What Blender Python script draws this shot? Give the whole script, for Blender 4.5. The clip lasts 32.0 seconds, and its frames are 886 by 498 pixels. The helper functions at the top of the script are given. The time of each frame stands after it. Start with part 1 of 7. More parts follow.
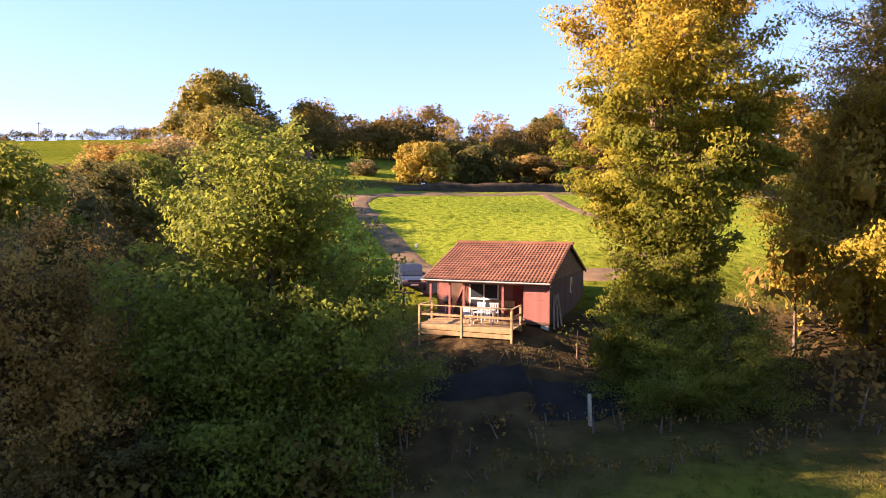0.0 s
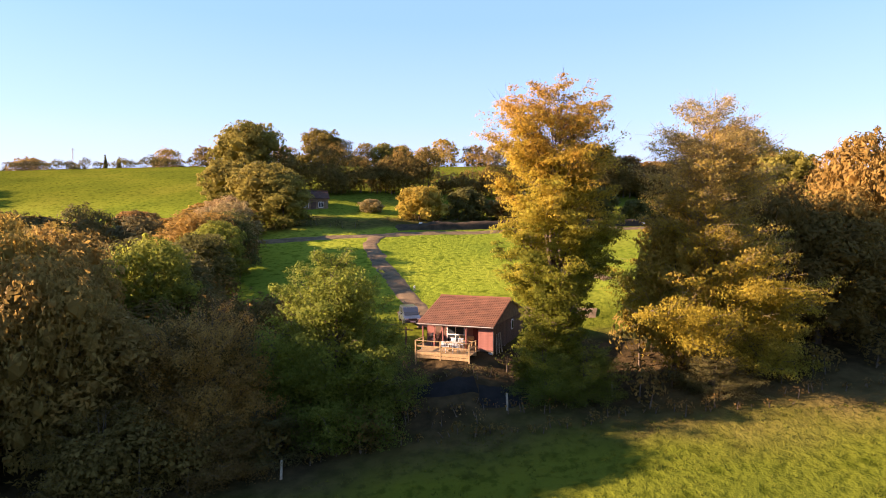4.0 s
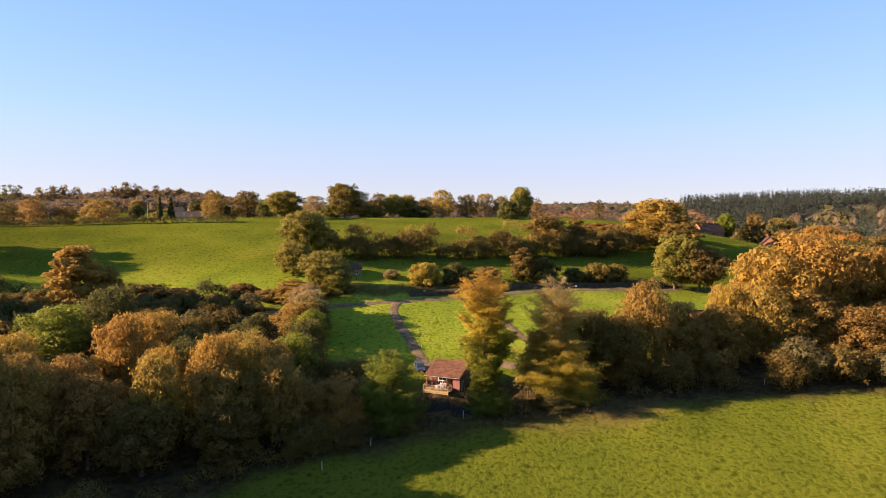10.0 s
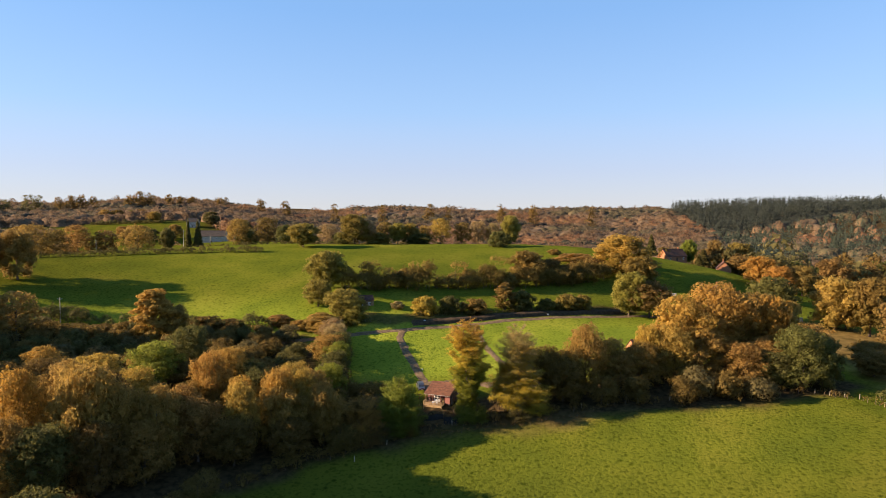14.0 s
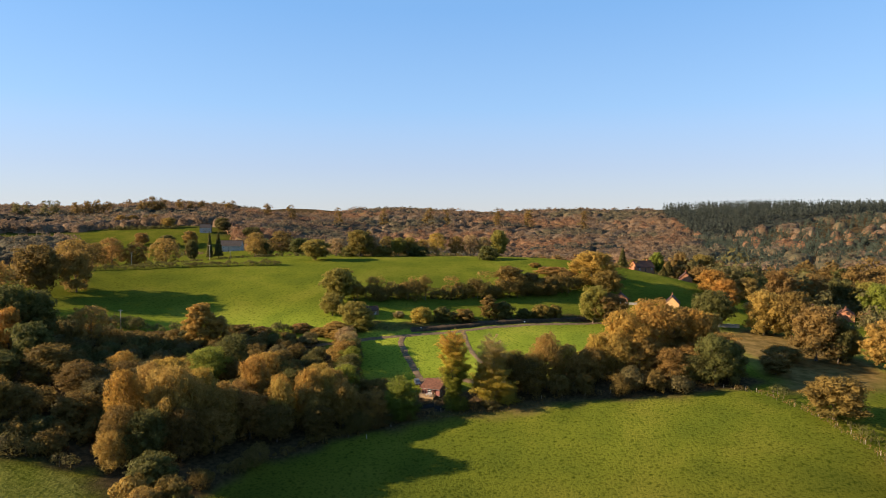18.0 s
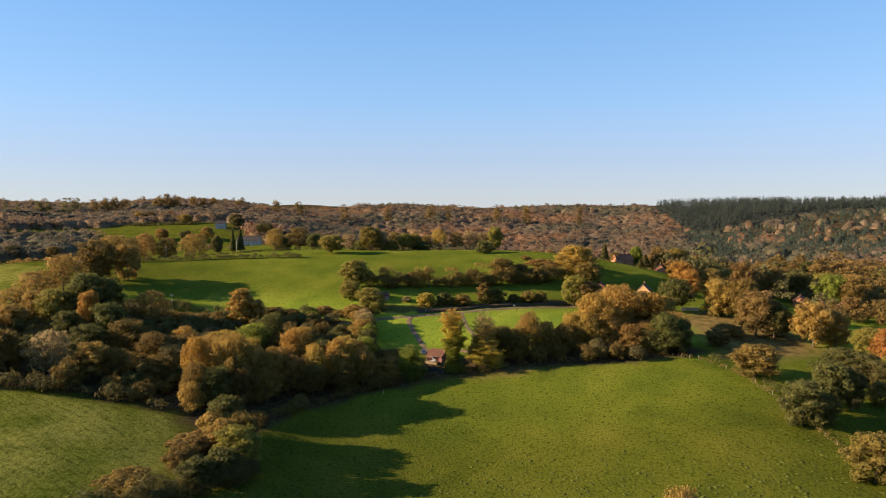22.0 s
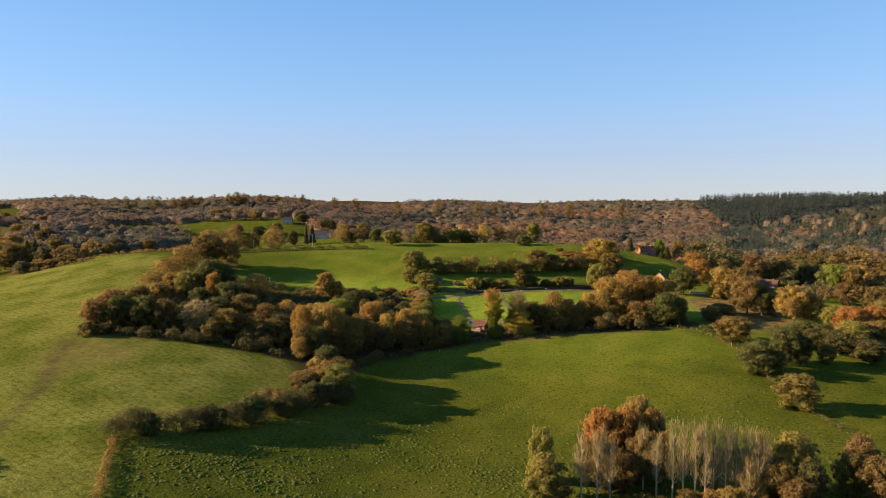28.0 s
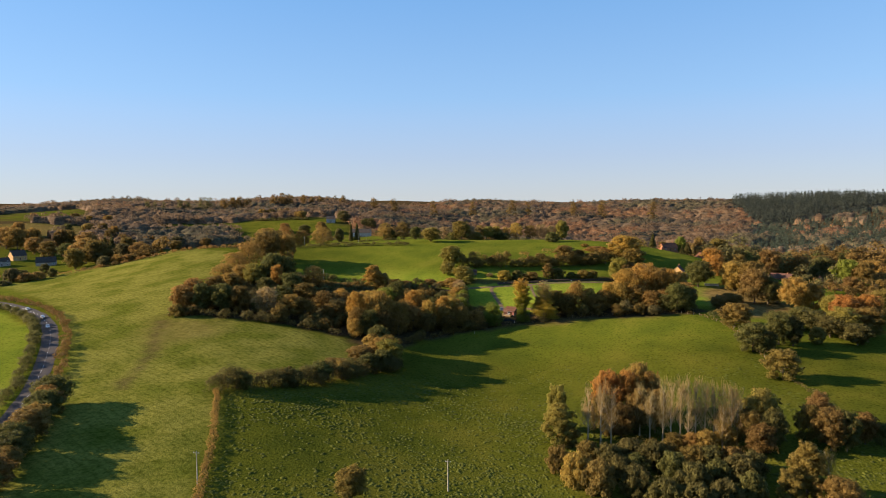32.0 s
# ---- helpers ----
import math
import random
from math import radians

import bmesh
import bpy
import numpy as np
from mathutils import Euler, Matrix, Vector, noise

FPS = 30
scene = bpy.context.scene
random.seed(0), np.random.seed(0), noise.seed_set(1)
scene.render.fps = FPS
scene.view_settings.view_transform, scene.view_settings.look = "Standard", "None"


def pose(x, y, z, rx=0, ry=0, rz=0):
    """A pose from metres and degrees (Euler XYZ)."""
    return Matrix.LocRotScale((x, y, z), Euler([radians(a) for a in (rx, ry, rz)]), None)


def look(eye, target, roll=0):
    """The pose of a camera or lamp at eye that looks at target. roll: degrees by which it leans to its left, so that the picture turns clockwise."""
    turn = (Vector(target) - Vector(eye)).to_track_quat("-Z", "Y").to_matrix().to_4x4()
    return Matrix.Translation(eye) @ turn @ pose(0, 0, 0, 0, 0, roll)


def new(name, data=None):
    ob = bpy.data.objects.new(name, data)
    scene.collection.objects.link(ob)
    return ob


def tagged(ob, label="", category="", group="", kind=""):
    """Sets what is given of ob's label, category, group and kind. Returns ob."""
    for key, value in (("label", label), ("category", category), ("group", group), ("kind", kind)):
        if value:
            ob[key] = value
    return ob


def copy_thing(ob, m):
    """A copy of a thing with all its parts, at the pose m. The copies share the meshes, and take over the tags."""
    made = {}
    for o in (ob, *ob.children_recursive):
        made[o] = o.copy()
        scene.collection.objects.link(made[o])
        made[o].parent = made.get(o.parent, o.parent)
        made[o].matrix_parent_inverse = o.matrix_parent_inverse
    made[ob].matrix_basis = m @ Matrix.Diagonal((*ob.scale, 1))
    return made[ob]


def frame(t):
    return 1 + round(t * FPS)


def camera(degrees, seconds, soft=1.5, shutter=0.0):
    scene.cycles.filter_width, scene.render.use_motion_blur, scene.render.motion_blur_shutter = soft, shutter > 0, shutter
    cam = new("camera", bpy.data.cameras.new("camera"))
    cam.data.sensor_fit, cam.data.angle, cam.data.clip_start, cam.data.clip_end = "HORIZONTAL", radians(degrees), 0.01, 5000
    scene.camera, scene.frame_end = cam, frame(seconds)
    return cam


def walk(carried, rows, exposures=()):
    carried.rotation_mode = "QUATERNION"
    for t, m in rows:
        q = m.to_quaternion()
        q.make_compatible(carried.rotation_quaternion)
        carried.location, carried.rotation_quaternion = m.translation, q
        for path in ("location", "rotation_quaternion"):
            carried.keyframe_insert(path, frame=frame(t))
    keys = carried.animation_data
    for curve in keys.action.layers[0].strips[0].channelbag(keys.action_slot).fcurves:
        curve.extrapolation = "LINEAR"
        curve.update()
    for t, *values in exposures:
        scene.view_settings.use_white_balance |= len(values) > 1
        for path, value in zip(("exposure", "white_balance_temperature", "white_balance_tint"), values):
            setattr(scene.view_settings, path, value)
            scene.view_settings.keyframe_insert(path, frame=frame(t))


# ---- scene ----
cam = camera(70.23, 32.0, soft=0.95)
# camera: seconds, place, tilt, lean, turn
PATH = [
    (0, -5.41, -31.59, 5.28, -2.156, 0.204, -0.167),
    (1, -5.23, -34.62, 6.76, -2.085, 0.118, -0.116),
    (2, -4.98, -39.51, 7.74, -2.096, 0.025, -0.108),
    (3, -4.65, -45.79, 9.08, -2.126, -0.028, -0.131),
    (3.5, -4.45, -49.27, 9.96, -2.149, -0.045, -0.119),
    (5.5, -3.88, -65.39, 14.98, -2.215, -0.076, -0.089),
    (6, -3.77, -70.16, 16.48, -2.225, -0.076, -0.029),
    (7, -3.51, -80.39, 19.85, -2.366, -0.024, -0.046),
    (8, -3.35, -91.02, 23.28, -2.500, 0.004, -0.046),
    (9, -3.16, -101.78, 26.99, -2.623, 0.105, -0.037),
    (10, -3.02, -112.72, 30.98, -2.617, 0.218, -0.000),
    (11, -2.86, -123.64, 35.12, -2.694, 0.238, 0.033),
    (12, -2.69, -134.41, 39.17, -2.780, 0.218, 0.041),
    (13, -2.27, -145.11, 43.19, -2.837, 0.241, 0.041),
    (14, -1.52, -155.68, 47.33, -2.945, 0.157, 0.073),
    (14.5, -1.07, -161.00, 49.42, -3.001, 0.122, 0.083),
    (16.5, 0.42, -183.06, 57.20, -3.111, 0.138, 0.123),
    (17, 0.87, -188.62, 58.27, -3.097, 0.129, 0.135),
    (18, 1.60, -200.16, 59.43, -3.301, 0.097, 0.139),
    (19, 1.92, -212.07, 60.06, -3.414, 0.083, 0.173),
    (20, 1.97, -223.96, 60.55, -3.545, 0.056, 0.237),
    (21, 1.84, -235.57, 61.06, -3.669, 0.059, 0.252),
    (22, 1.78, -246.89, 61.66, -3.748, 0.087, 0.283),
    (23, 1.71, -258.26, 62.11, -3.798, 0.094, 0.621),
    (23.5, 1.78, -264.04, 62.38, -3.840, 0.053, 1.260),
    (24, 1.94, -269.84, 62.71, -3.888, -0.019, 2.245),
    (24.5, 2.23, -275.58, 63.06, -3.935, -0.076, 3.284),
    (25, 2.61, -281.27, 63.38, -3.987, -0.109, 4.092),
    (25.5, 2.99, -286.92, 63.66, -4.016, -0.151, 4.554),
    (27.5, 4.67, -309.71, 64.62, -4.203, -0.098, 4.667),
    (28, 4.97, -315.31, 64.70, -4.230, -0.121, 4.670),
    (29, 5.56, -326.38, 64.83, -4.271, -0.128, 5.124),
    (29.5, 5.91, -331.89, 64.87, -4.267, -0.144, 5.656),
    (30, 6.30, -337.40, 64.91, -4.281, -0.210, 6.379),
    (30.5, 6.74, -342.83, 64.96, -4.268, -0.291, 7.050),
    (31, 7.29, -348.16, 65.01, -4.279, -0.330, 7.523),
    (32, 8.67, -358.53, 65.21, -4.268, -0.342, 7.839),
]
walk(cam, [(t, pose(x, y, z, 90 + tilt, 0, turn) @ pose(0, 0, 0, 0, 0, lean)) for t, x, y, z, tilt, lean, turn in PATH],
     [(0, 2.44, 7650, 40), (1, 2.42, 7650, 40), (3, 2.28, 7700, 36), (6, 2.05, 7950, 31), (9, 1.88, 7950, 28), (13, 1.69, 7700, 23), (17, 1.6, 7280, 17), (24, 1.51, 7150, 15), (32, 1.48, 7100, 15)])


# ---- light ----
SUN_AZ, SUN_EL = -92.5, 19.5   # degrees, clockwise from +y
world = bpy.data.worlds.new("sky")
scene.world = world
world.use_nodes = True
_n, _l = world.node_tree.nodes, world.node_tree.links
_sky = _n.new("ShaderNodeTexSky")
_sky.sky_type, _sky.sun_disc = "NISHITA", False
_sky.sun_elevation, _sky.sun_rotation = radians(SUN_EL), radians(SUN_AZ)
_sky.altitude, _sky.air_density, _sky.dust_density, _sky.ozone_density = 100, 1.0, 0.0, 3.0
_tint = _n.new("ShaderNodeMixRGB")
_tint.blend_type, _tint.inputs[0].default_value = "MULTIPLY", 1.0
_geo, _sep, _air = _n.new("ShaderNodeTexCoord"), _n.new("ShaderNodeSeparateXYZ"), _n.new("ShaderNodeValToRGB")
_l.new(_geo.outputs["Generated"], _sep.inputs[0]), _l.new(_sep.outputs[2], _air.inputs[0]), _l.new(_air.outputs[0], _tint.inputs[2])
_air.color_ramp.elements[0].position, _air.color_ramp.elements[0].color = 0.0, (0.35, 0.39, 0.54, 1)   # hazy air near the horizon
_air.color_ramp.elements[1].position, _air.color_ramp.elements[1].color = 0.45, (0.68, 0.96, 1.10, 1)
_mid = _air.color_ramp.elements.new(0.13)
_mid.color = (0.60, 0.66, 0.82, 1)
_l.new(_sky.outputs[0], _tint.inputs[1])
_l.new(_tint.outputs[0], _n["Background"].inputs[0])
_n["Background"].inputs[1].default_value = 0.09
_even, _veil, _both = _n.new("ShaderNodeBackground"), _n.new("ShaderNodeValToRGB"), _n.new("ShaderNodeMixShader")   # the clear air's even part
for _k, (_p, _c) in enumerate(((0.0, (0.205, 0.25, 0.288)), (0.07, (0.158, 0.218, 0.308)), (0.16, (0.105, 0.207, 0.342)), (0.3, (0.066, 0.167, 0.325)), (1.0, (0.04, 0.105, 0.22)))):
    _e = _veil.color_ramp.elements[0] if _k == 0 else _veil.color_ramp.elements[-1] if _k == 4 else _veil.color_ramp.elements.new(_p)
    _e.position, _e.color = _p, (*_c, 1)
_l.new(_sep.outputs[2], _veil.inputs[0]), _l.new(_veil.outputs[0], _even.inputs[0])
_both.inputs[0].default_value = 0.72
_l.new(_n["Background"].outputs[0], _both.inputs[1]), _l.new(_even.outputs[0], _both.inputs[2]), _l.new(_both.outputs[0], _n["World Output"].inputs[0])
sun = new("sun", bpy.data.lights.new("sun", "SUN"))
sun.data.energy, sun.data.angle, sun.data.color = 5.0, radians(0.55), (1.0, 0.86, 0.66)
_d = Vector((math.sin(radians(SUN_AZ)) * math.cos(radians(SUN_EL)), math.cos(radians(SUN_AZ)) * math.cos(radians(SUN_EL)), math.sin(radians(SUN_EL))))
sun.matrix_world = look(_d * 400, (0, 0, 0))

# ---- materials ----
TONE = 1.0   # one level for all paint and leaf colours, set together with the exposure


def material(name, base, dark=None, scale=4.0, rough=0.8, bump=0.0, fine=30.0, metal=0.0, island=0.0, spread=0.0, through_light=0.0, coords="Object"):
    """Two-scale mottled surface: base and dark tone, grain bump, optional per-leaf and per-object variation."""
    m = bpy.data.materials.new(name)
    m.use_nodes = True
    n, l = m.node_tree.nodes, m.node_tree.links
    bs = n["Principled BSDF"]
    bs.inputs["Roughness"].default_value, bs.inputs["Metallic"].default_value = rough, metal
    bs.inputs["Specular IOR Level"].default_value = 0.2 if rough < 0.8 else 0.08
    tc = n.new("ShaderNodeTexCoord")
    big, small = n.new("ShaderNodeTexNoise"), n.new("ShaderNodeTexNoise")
    big.inputs["Scale"].default_value, small.inputs["Scale"].default_value = scale, fine
    big.inputs["Detail"].default_value = 4
    for t in (big, small):
        l.new(tc.outputs[coords], t.inputs["Vector"])
    ramp = n.new("ShaderNodeValToRGB")
    ramp.color_ramp.elements[0].position, ramp.color_ramp.elements[1].position = 0.32, 0.68
    dark = dark or tuple(c * 0.6 for c in base)
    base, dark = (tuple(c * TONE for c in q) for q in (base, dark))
    ramp.color_ramp.elements[0].color, ramp.color_ramp.elements[1].color = (*dark, 1), (*base, 1)
    add = n.new("ShaderNodeMath")
    add.operation, add.inputs[2].default_value = "MULTIPLY_ADD", -0.15
    l.new(small.outputs[0], add.inputs[0])
    add.inputs[1].default_value = 0.3
    tot = n.new("ShaderNodeMath")
    l.new(big.outputs[0], tot.inputs[0]), l.new(add.outputs[0], tot.inputs[1])
    l.new(tot.outputs[0], ramp.inputs[0])
    col = ramp.outputs[0]
    if island or spread:
        hsv = n.new("ShaderNodeHueSaturation")
        l.new(col, hsv.inputs["Color"])
        mapv = n.new("ShaderNodeMapRange")
        mapv.inputs[3].default_value, mapv.inputs[4].default_value = 1 - island, 1 + island
        l.new(n.new("ShaderNodeNewGeometry").outputs["Random Per Island"], mapv.inputs[0])
        l.new(mapv.outputs[0], hsv.inputs["Value"])
        maph = n.new("ShaderNodeMapRange")
        maph.inputs[3].default_value, maph.inputs[4].default_value = 0.5 - spread, 0.5 + spread
        l.new(n.new("ShaderNodeObjectInfo").outputs["Random"], maph.inputs[0])
        l.new(maph.outputs[0], hsv.inputs["Hue"])
        col = hsv.outputs[0]
    l.new(col, bs.inputs["Base Color"])
    if bump:
        b = n.new("ShaderNodeBump")
        b.inputs["Strength"].default_value, b.inputs["Distance"].default_value = bump, 0.05
        l.new(small.outputs[0], b.inputs["Height"]), l.new(b.outputs[0], bs.inputs["Normal"])
    if through_light:
        tr, mix = n.new("ShaderNodeBsdfTranslucent"), n.new("ShaderNodeMixShader")
        l.new(col, tr.inputs[0])
        mix.inputs[0].default_value = through_light
        l.new(bs.outputs[0], mix.inputs[1]), l.new(tr.outputs[0], mix.inputs[2])
        l.new(mix.outputs[0], n["Material Output"].inputs[0])
    return m


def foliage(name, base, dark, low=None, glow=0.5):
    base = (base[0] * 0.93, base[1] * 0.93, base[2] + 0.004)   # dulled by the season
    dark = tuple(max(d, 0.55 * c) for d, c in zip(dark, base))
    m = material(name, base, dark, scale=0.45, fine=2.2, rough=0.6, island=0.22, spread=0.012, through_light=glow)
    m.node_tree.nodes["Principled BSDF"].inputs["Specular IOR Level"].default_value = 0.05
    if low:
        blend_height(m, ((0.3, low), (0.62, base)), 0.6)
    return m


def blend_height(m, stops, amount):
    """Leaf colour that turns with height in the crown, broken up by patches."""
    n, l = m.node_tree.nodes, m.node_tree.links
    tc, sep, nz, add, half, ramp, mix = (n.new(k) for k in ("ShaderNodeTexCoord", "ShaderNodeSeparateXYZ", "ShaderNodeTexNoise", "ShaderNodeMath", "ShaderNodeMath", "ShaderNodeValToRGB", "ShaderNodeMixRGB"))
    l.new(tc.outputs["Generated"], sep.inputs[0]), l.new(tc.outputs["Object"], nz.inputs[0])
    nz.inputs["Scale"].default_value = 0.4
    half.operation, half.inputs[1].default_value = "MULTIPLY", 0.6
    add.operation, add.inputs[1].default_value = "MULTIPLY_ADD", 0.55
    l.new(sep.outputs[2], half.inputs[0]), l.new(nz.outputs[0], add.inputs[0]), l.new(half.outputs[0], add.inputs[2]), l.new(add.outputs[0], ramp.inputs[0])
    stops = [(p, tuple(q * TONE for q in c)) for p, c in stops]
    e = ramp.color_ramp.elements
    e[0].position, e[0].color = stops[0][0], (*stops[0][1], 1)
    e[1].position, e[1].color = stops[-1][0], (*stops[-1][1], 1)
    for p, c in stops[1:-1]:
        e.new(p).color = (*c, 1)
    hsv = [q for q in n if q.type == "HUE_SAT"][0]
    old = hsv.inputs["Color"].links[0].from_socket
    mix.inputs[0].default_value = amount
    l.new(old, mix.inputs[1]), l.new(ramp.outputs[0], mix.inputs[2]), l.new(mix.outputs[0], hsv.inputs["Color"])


LEAF = {
    # green's dark low tone puts the shade on the lower crown into the colour
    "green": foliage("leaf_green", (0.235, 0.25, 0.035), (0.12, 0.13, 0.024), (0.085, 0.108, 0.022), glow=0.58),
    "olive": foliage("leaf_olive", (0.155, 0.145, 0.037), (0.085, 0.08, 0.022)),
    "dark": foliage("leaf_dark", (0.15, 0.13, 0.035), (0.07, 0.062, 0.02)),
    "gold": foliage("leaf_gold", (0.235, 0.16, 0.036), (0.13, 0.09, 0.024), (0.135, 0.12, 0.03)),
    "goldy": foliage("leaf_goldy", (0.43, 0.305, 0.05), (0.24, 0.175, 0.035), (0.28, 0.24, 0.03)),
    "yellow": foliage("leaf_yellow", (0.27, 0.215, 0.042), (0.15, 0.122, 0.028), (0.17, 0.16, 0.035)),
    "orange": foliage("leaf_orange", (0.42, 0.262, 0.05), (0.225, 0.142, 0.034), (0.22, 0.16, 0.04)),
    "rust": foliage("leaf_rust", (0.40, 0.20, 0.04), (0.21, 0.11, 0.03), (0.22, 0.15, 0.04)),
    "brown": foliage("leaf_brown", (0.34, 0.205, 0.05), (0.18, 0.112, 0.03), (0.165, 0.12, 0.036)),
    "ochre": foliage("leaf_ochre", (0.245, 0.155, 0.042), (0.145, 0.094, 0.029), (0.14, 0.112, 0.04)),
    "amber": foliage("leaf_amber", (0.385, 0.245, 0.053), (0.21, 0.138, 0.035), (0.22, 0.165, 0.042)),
    "grey": foliage("leaf_tan", (0.38, 0.275, 0.11), (0.26, 0.185, 0.075)),
    "moss": foliage("leaf_moss", (0.18, 0.15, 0.05), (0.095, 0.082, 0.03)),
    "umber": foliage("leaf_umber", (0.225, 0.145, 0.038), (0.125, 0.082, 0.023)),
    # far hues: extra blue in the leaf colour stands for distance haze
    "far_russet": foliage("leaf_hazed_russet", (0.26, 0.138, 0.07), (0.2, 0.108, 0.056), glow=0.5),
    "far_umber": foliage("leaf_hazed_umber", (0.2, 0.128, 0.072), (0.155, 0.1, 0.058), glow=0.5),
    "far_moss": foliage("leaf_hazed_moss", (0.15, 0.122, 0.066), (0.115, 0.096, 0.052), glow=0.5),
    "russet": foliage("leaf_russet", (0.5, 0.265, 0.065), (0.3, 0.16, 0.05), glow=0.58),
    "pine": foliage("leaf_pine", (0.07, 0.079, 0.056), (0.04, 0.048, 0.035)),
    "spruce": foliage("leaf_spruce", (0.085, 0.1, 0.062), (0.05, 0.064, 0.042)),
}
COLOUR = {"green": "green", "olive": "olive green", "dark": "dark green", "gold": "golden", "goldy": "deep golden", "yellow": "yellow", "orange": "orange", "rust": "rust red",
          "brown": "brown", "ochre": "ochre", "amber": "amber", "grey": "greyish tan", "moss": "mossy brown", "umber": "dull brown", "russet": "russet", "pine": "dark green", "goldtop": "orange and golden", "goldlow": "thin golden"}


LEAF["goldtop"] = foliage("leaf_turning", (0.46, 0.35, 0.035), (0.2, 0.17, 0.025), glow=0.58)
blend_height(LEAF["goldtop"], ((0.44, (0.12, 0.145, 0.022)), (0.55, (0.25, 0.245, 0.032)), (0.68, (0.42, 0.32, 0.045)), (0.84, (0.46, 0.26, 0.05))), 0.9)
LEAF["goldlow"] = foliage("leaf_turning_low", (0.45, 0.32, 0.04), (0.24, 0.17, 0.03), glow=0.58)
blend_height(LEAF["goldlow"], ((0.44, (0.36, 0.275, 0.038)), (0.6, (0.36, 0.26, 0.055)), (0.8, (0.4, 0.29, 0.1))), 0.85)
TWIG = material("twig_bark", (0.27, 0.2, 0.125), (0.15, 0.11, 0.07), scale=2.0, fine=14, rough=0.9, bump=0.4)
BARK = material("bark", (0.16, 0.12, 0.085), (0.07, 0.05, 0.038), scale=2.0, fine=14, rough=0.9, bump=0.6)
PALE_BARK = material("pale_bark", (0.42, 0.34, 0.21), (0.26, 0.2, 0.12), scale=1.5, fine=12, rough=0.85, bump=0.4)

# ---- terrain ----
SOUTH = [(0, -130, 1.1), (160, -200, -4.9), (240, -75, -5.4), (-240, -200, -0.6), (0, -75, -13.6), (0, -200, -13.3), (0, 15, 3.9), (50, 15, 6.2), (100, -130, 1.9), (-160, 15, 8.4), (-320, -200, -7.8), (-160, -200, -4.7), (100, -200, -8.8), (160, -130, -1.2), (0, -30, -6.2), (160, -75, -6.5), (160, -30, 2.9)]
NORTH = [(0, 170, 6.3), (-240, 170, 4.8), (-100, 240, 8.1), (100, 170, 12.6), (-160, 60, 0.7), (-240, 330, 7.8), (-320, 170, 10.6), (-100, 170, 8.9), (50, 330, -0.3), (-240, 60, 2.8), (240, 170, -7), (0, 240, 8), (-50, 110, 11.8), (-100, 60, -6.3), (-160, 170, 10.9), (-100, 330, 5.4), (50, 110, -8.7), (-240, 110, 11), (50, 170, 13.4), (160, 170, 5.4), (-50, 330, 7), (-160, 330, 6.9), (-320, 240, 4.6)]
LOCAL = [(-8, -7, 0.3), (-20, -10, -0.8), (2, -34, 1), (-5, -65, -1.5), (-100, -153, 1.3), (104, -67, 2), (114, -85, -2.3), (16, -144, 1.2), (95, -150, 1.4), (-100, -220, -1.3), (100, -220, -1.1), (50, -100, -1.2), (-31, 90, -0.4), (-48, 88, 2), (-58, 70, -1.1), (-129, 60, -1.6), (72, 140, 3.1), (89, 117, -3.3), (136, 150, 1.3), (-160, 30, 1.2), (-272, 150, 1.4), (-249, 150, -1.3), (235, 145, -0.8), (150, 250, -1)]


def terrain(x, y):
    """Height of the land: hollows and rises of one width over hills that climb with distance."""
    x, y = np.asarray(x, float), np.asarray(y, float)
    s = np.clip((np.hypot(x, y - 60) - 330) / 900, 0, 1)
    z = 2 + 51 * s * s * (3 - 2 * s)
    for a, b, h in SOUTH + NORTH:
        z = z + h * np.exp(-((x - a) ** 2 + (y - b) ** 2) / 7688.0)
    for a, b, h in LOCAL:
        z = z + h * np.exp(-((x - a) ** 2 + (y - b) ** 2) / 1352.0)
    z = z + 1.5 * np.exp(-((x + 2.5) ** 2 + (y - 1) ** 2) / 34) + 0.6 * np.exp(-((x + 4) ** 2 + (y + 1.5) ** 2) / 12)   # cabin terrace and deck bank
    z = z + 10 * np.exp(-((x + 480) / 230) ** 2 - ((y - 930) / 220) ** 2) - 7 * np.exp(-((x - 200) / 280) ** 2 - ((y - 950) / 300) ** 2)
    z = z + 8 * np.exp(-((x + 174) / 75) ** 2 - ((y - 302) / 48) ** 2) + 14 * np.exp(-((x + 300) / 150) ** 2 - ((y - 605) / 110) ** 2)   # farm knoll and country-house hill
    far = np.clip((np.hypot(x, y) - 350) / 500, 0, 1)
    z = z + far * (8 * np.sin(x / 170 + 0.8) * np.cos(y / 210) + 6 * np.sin(x / 77 + y / 130)) + far * 10 * np.clip(-x / 700, 0, 1) + far * 8 * np.clip((x - 380) / 160, 0, 1) * np.clip((y - 700) / 300, 0, 1)
    return z + 0.12 * np.sin(x * 0.31 + 1) * np.cos(y * 0.27) + 0.06 * np.sin(x * 0.9) * np.sin(y * 0.8 + 0.4)


def height(x, y):
    return float(terrain(x, y))


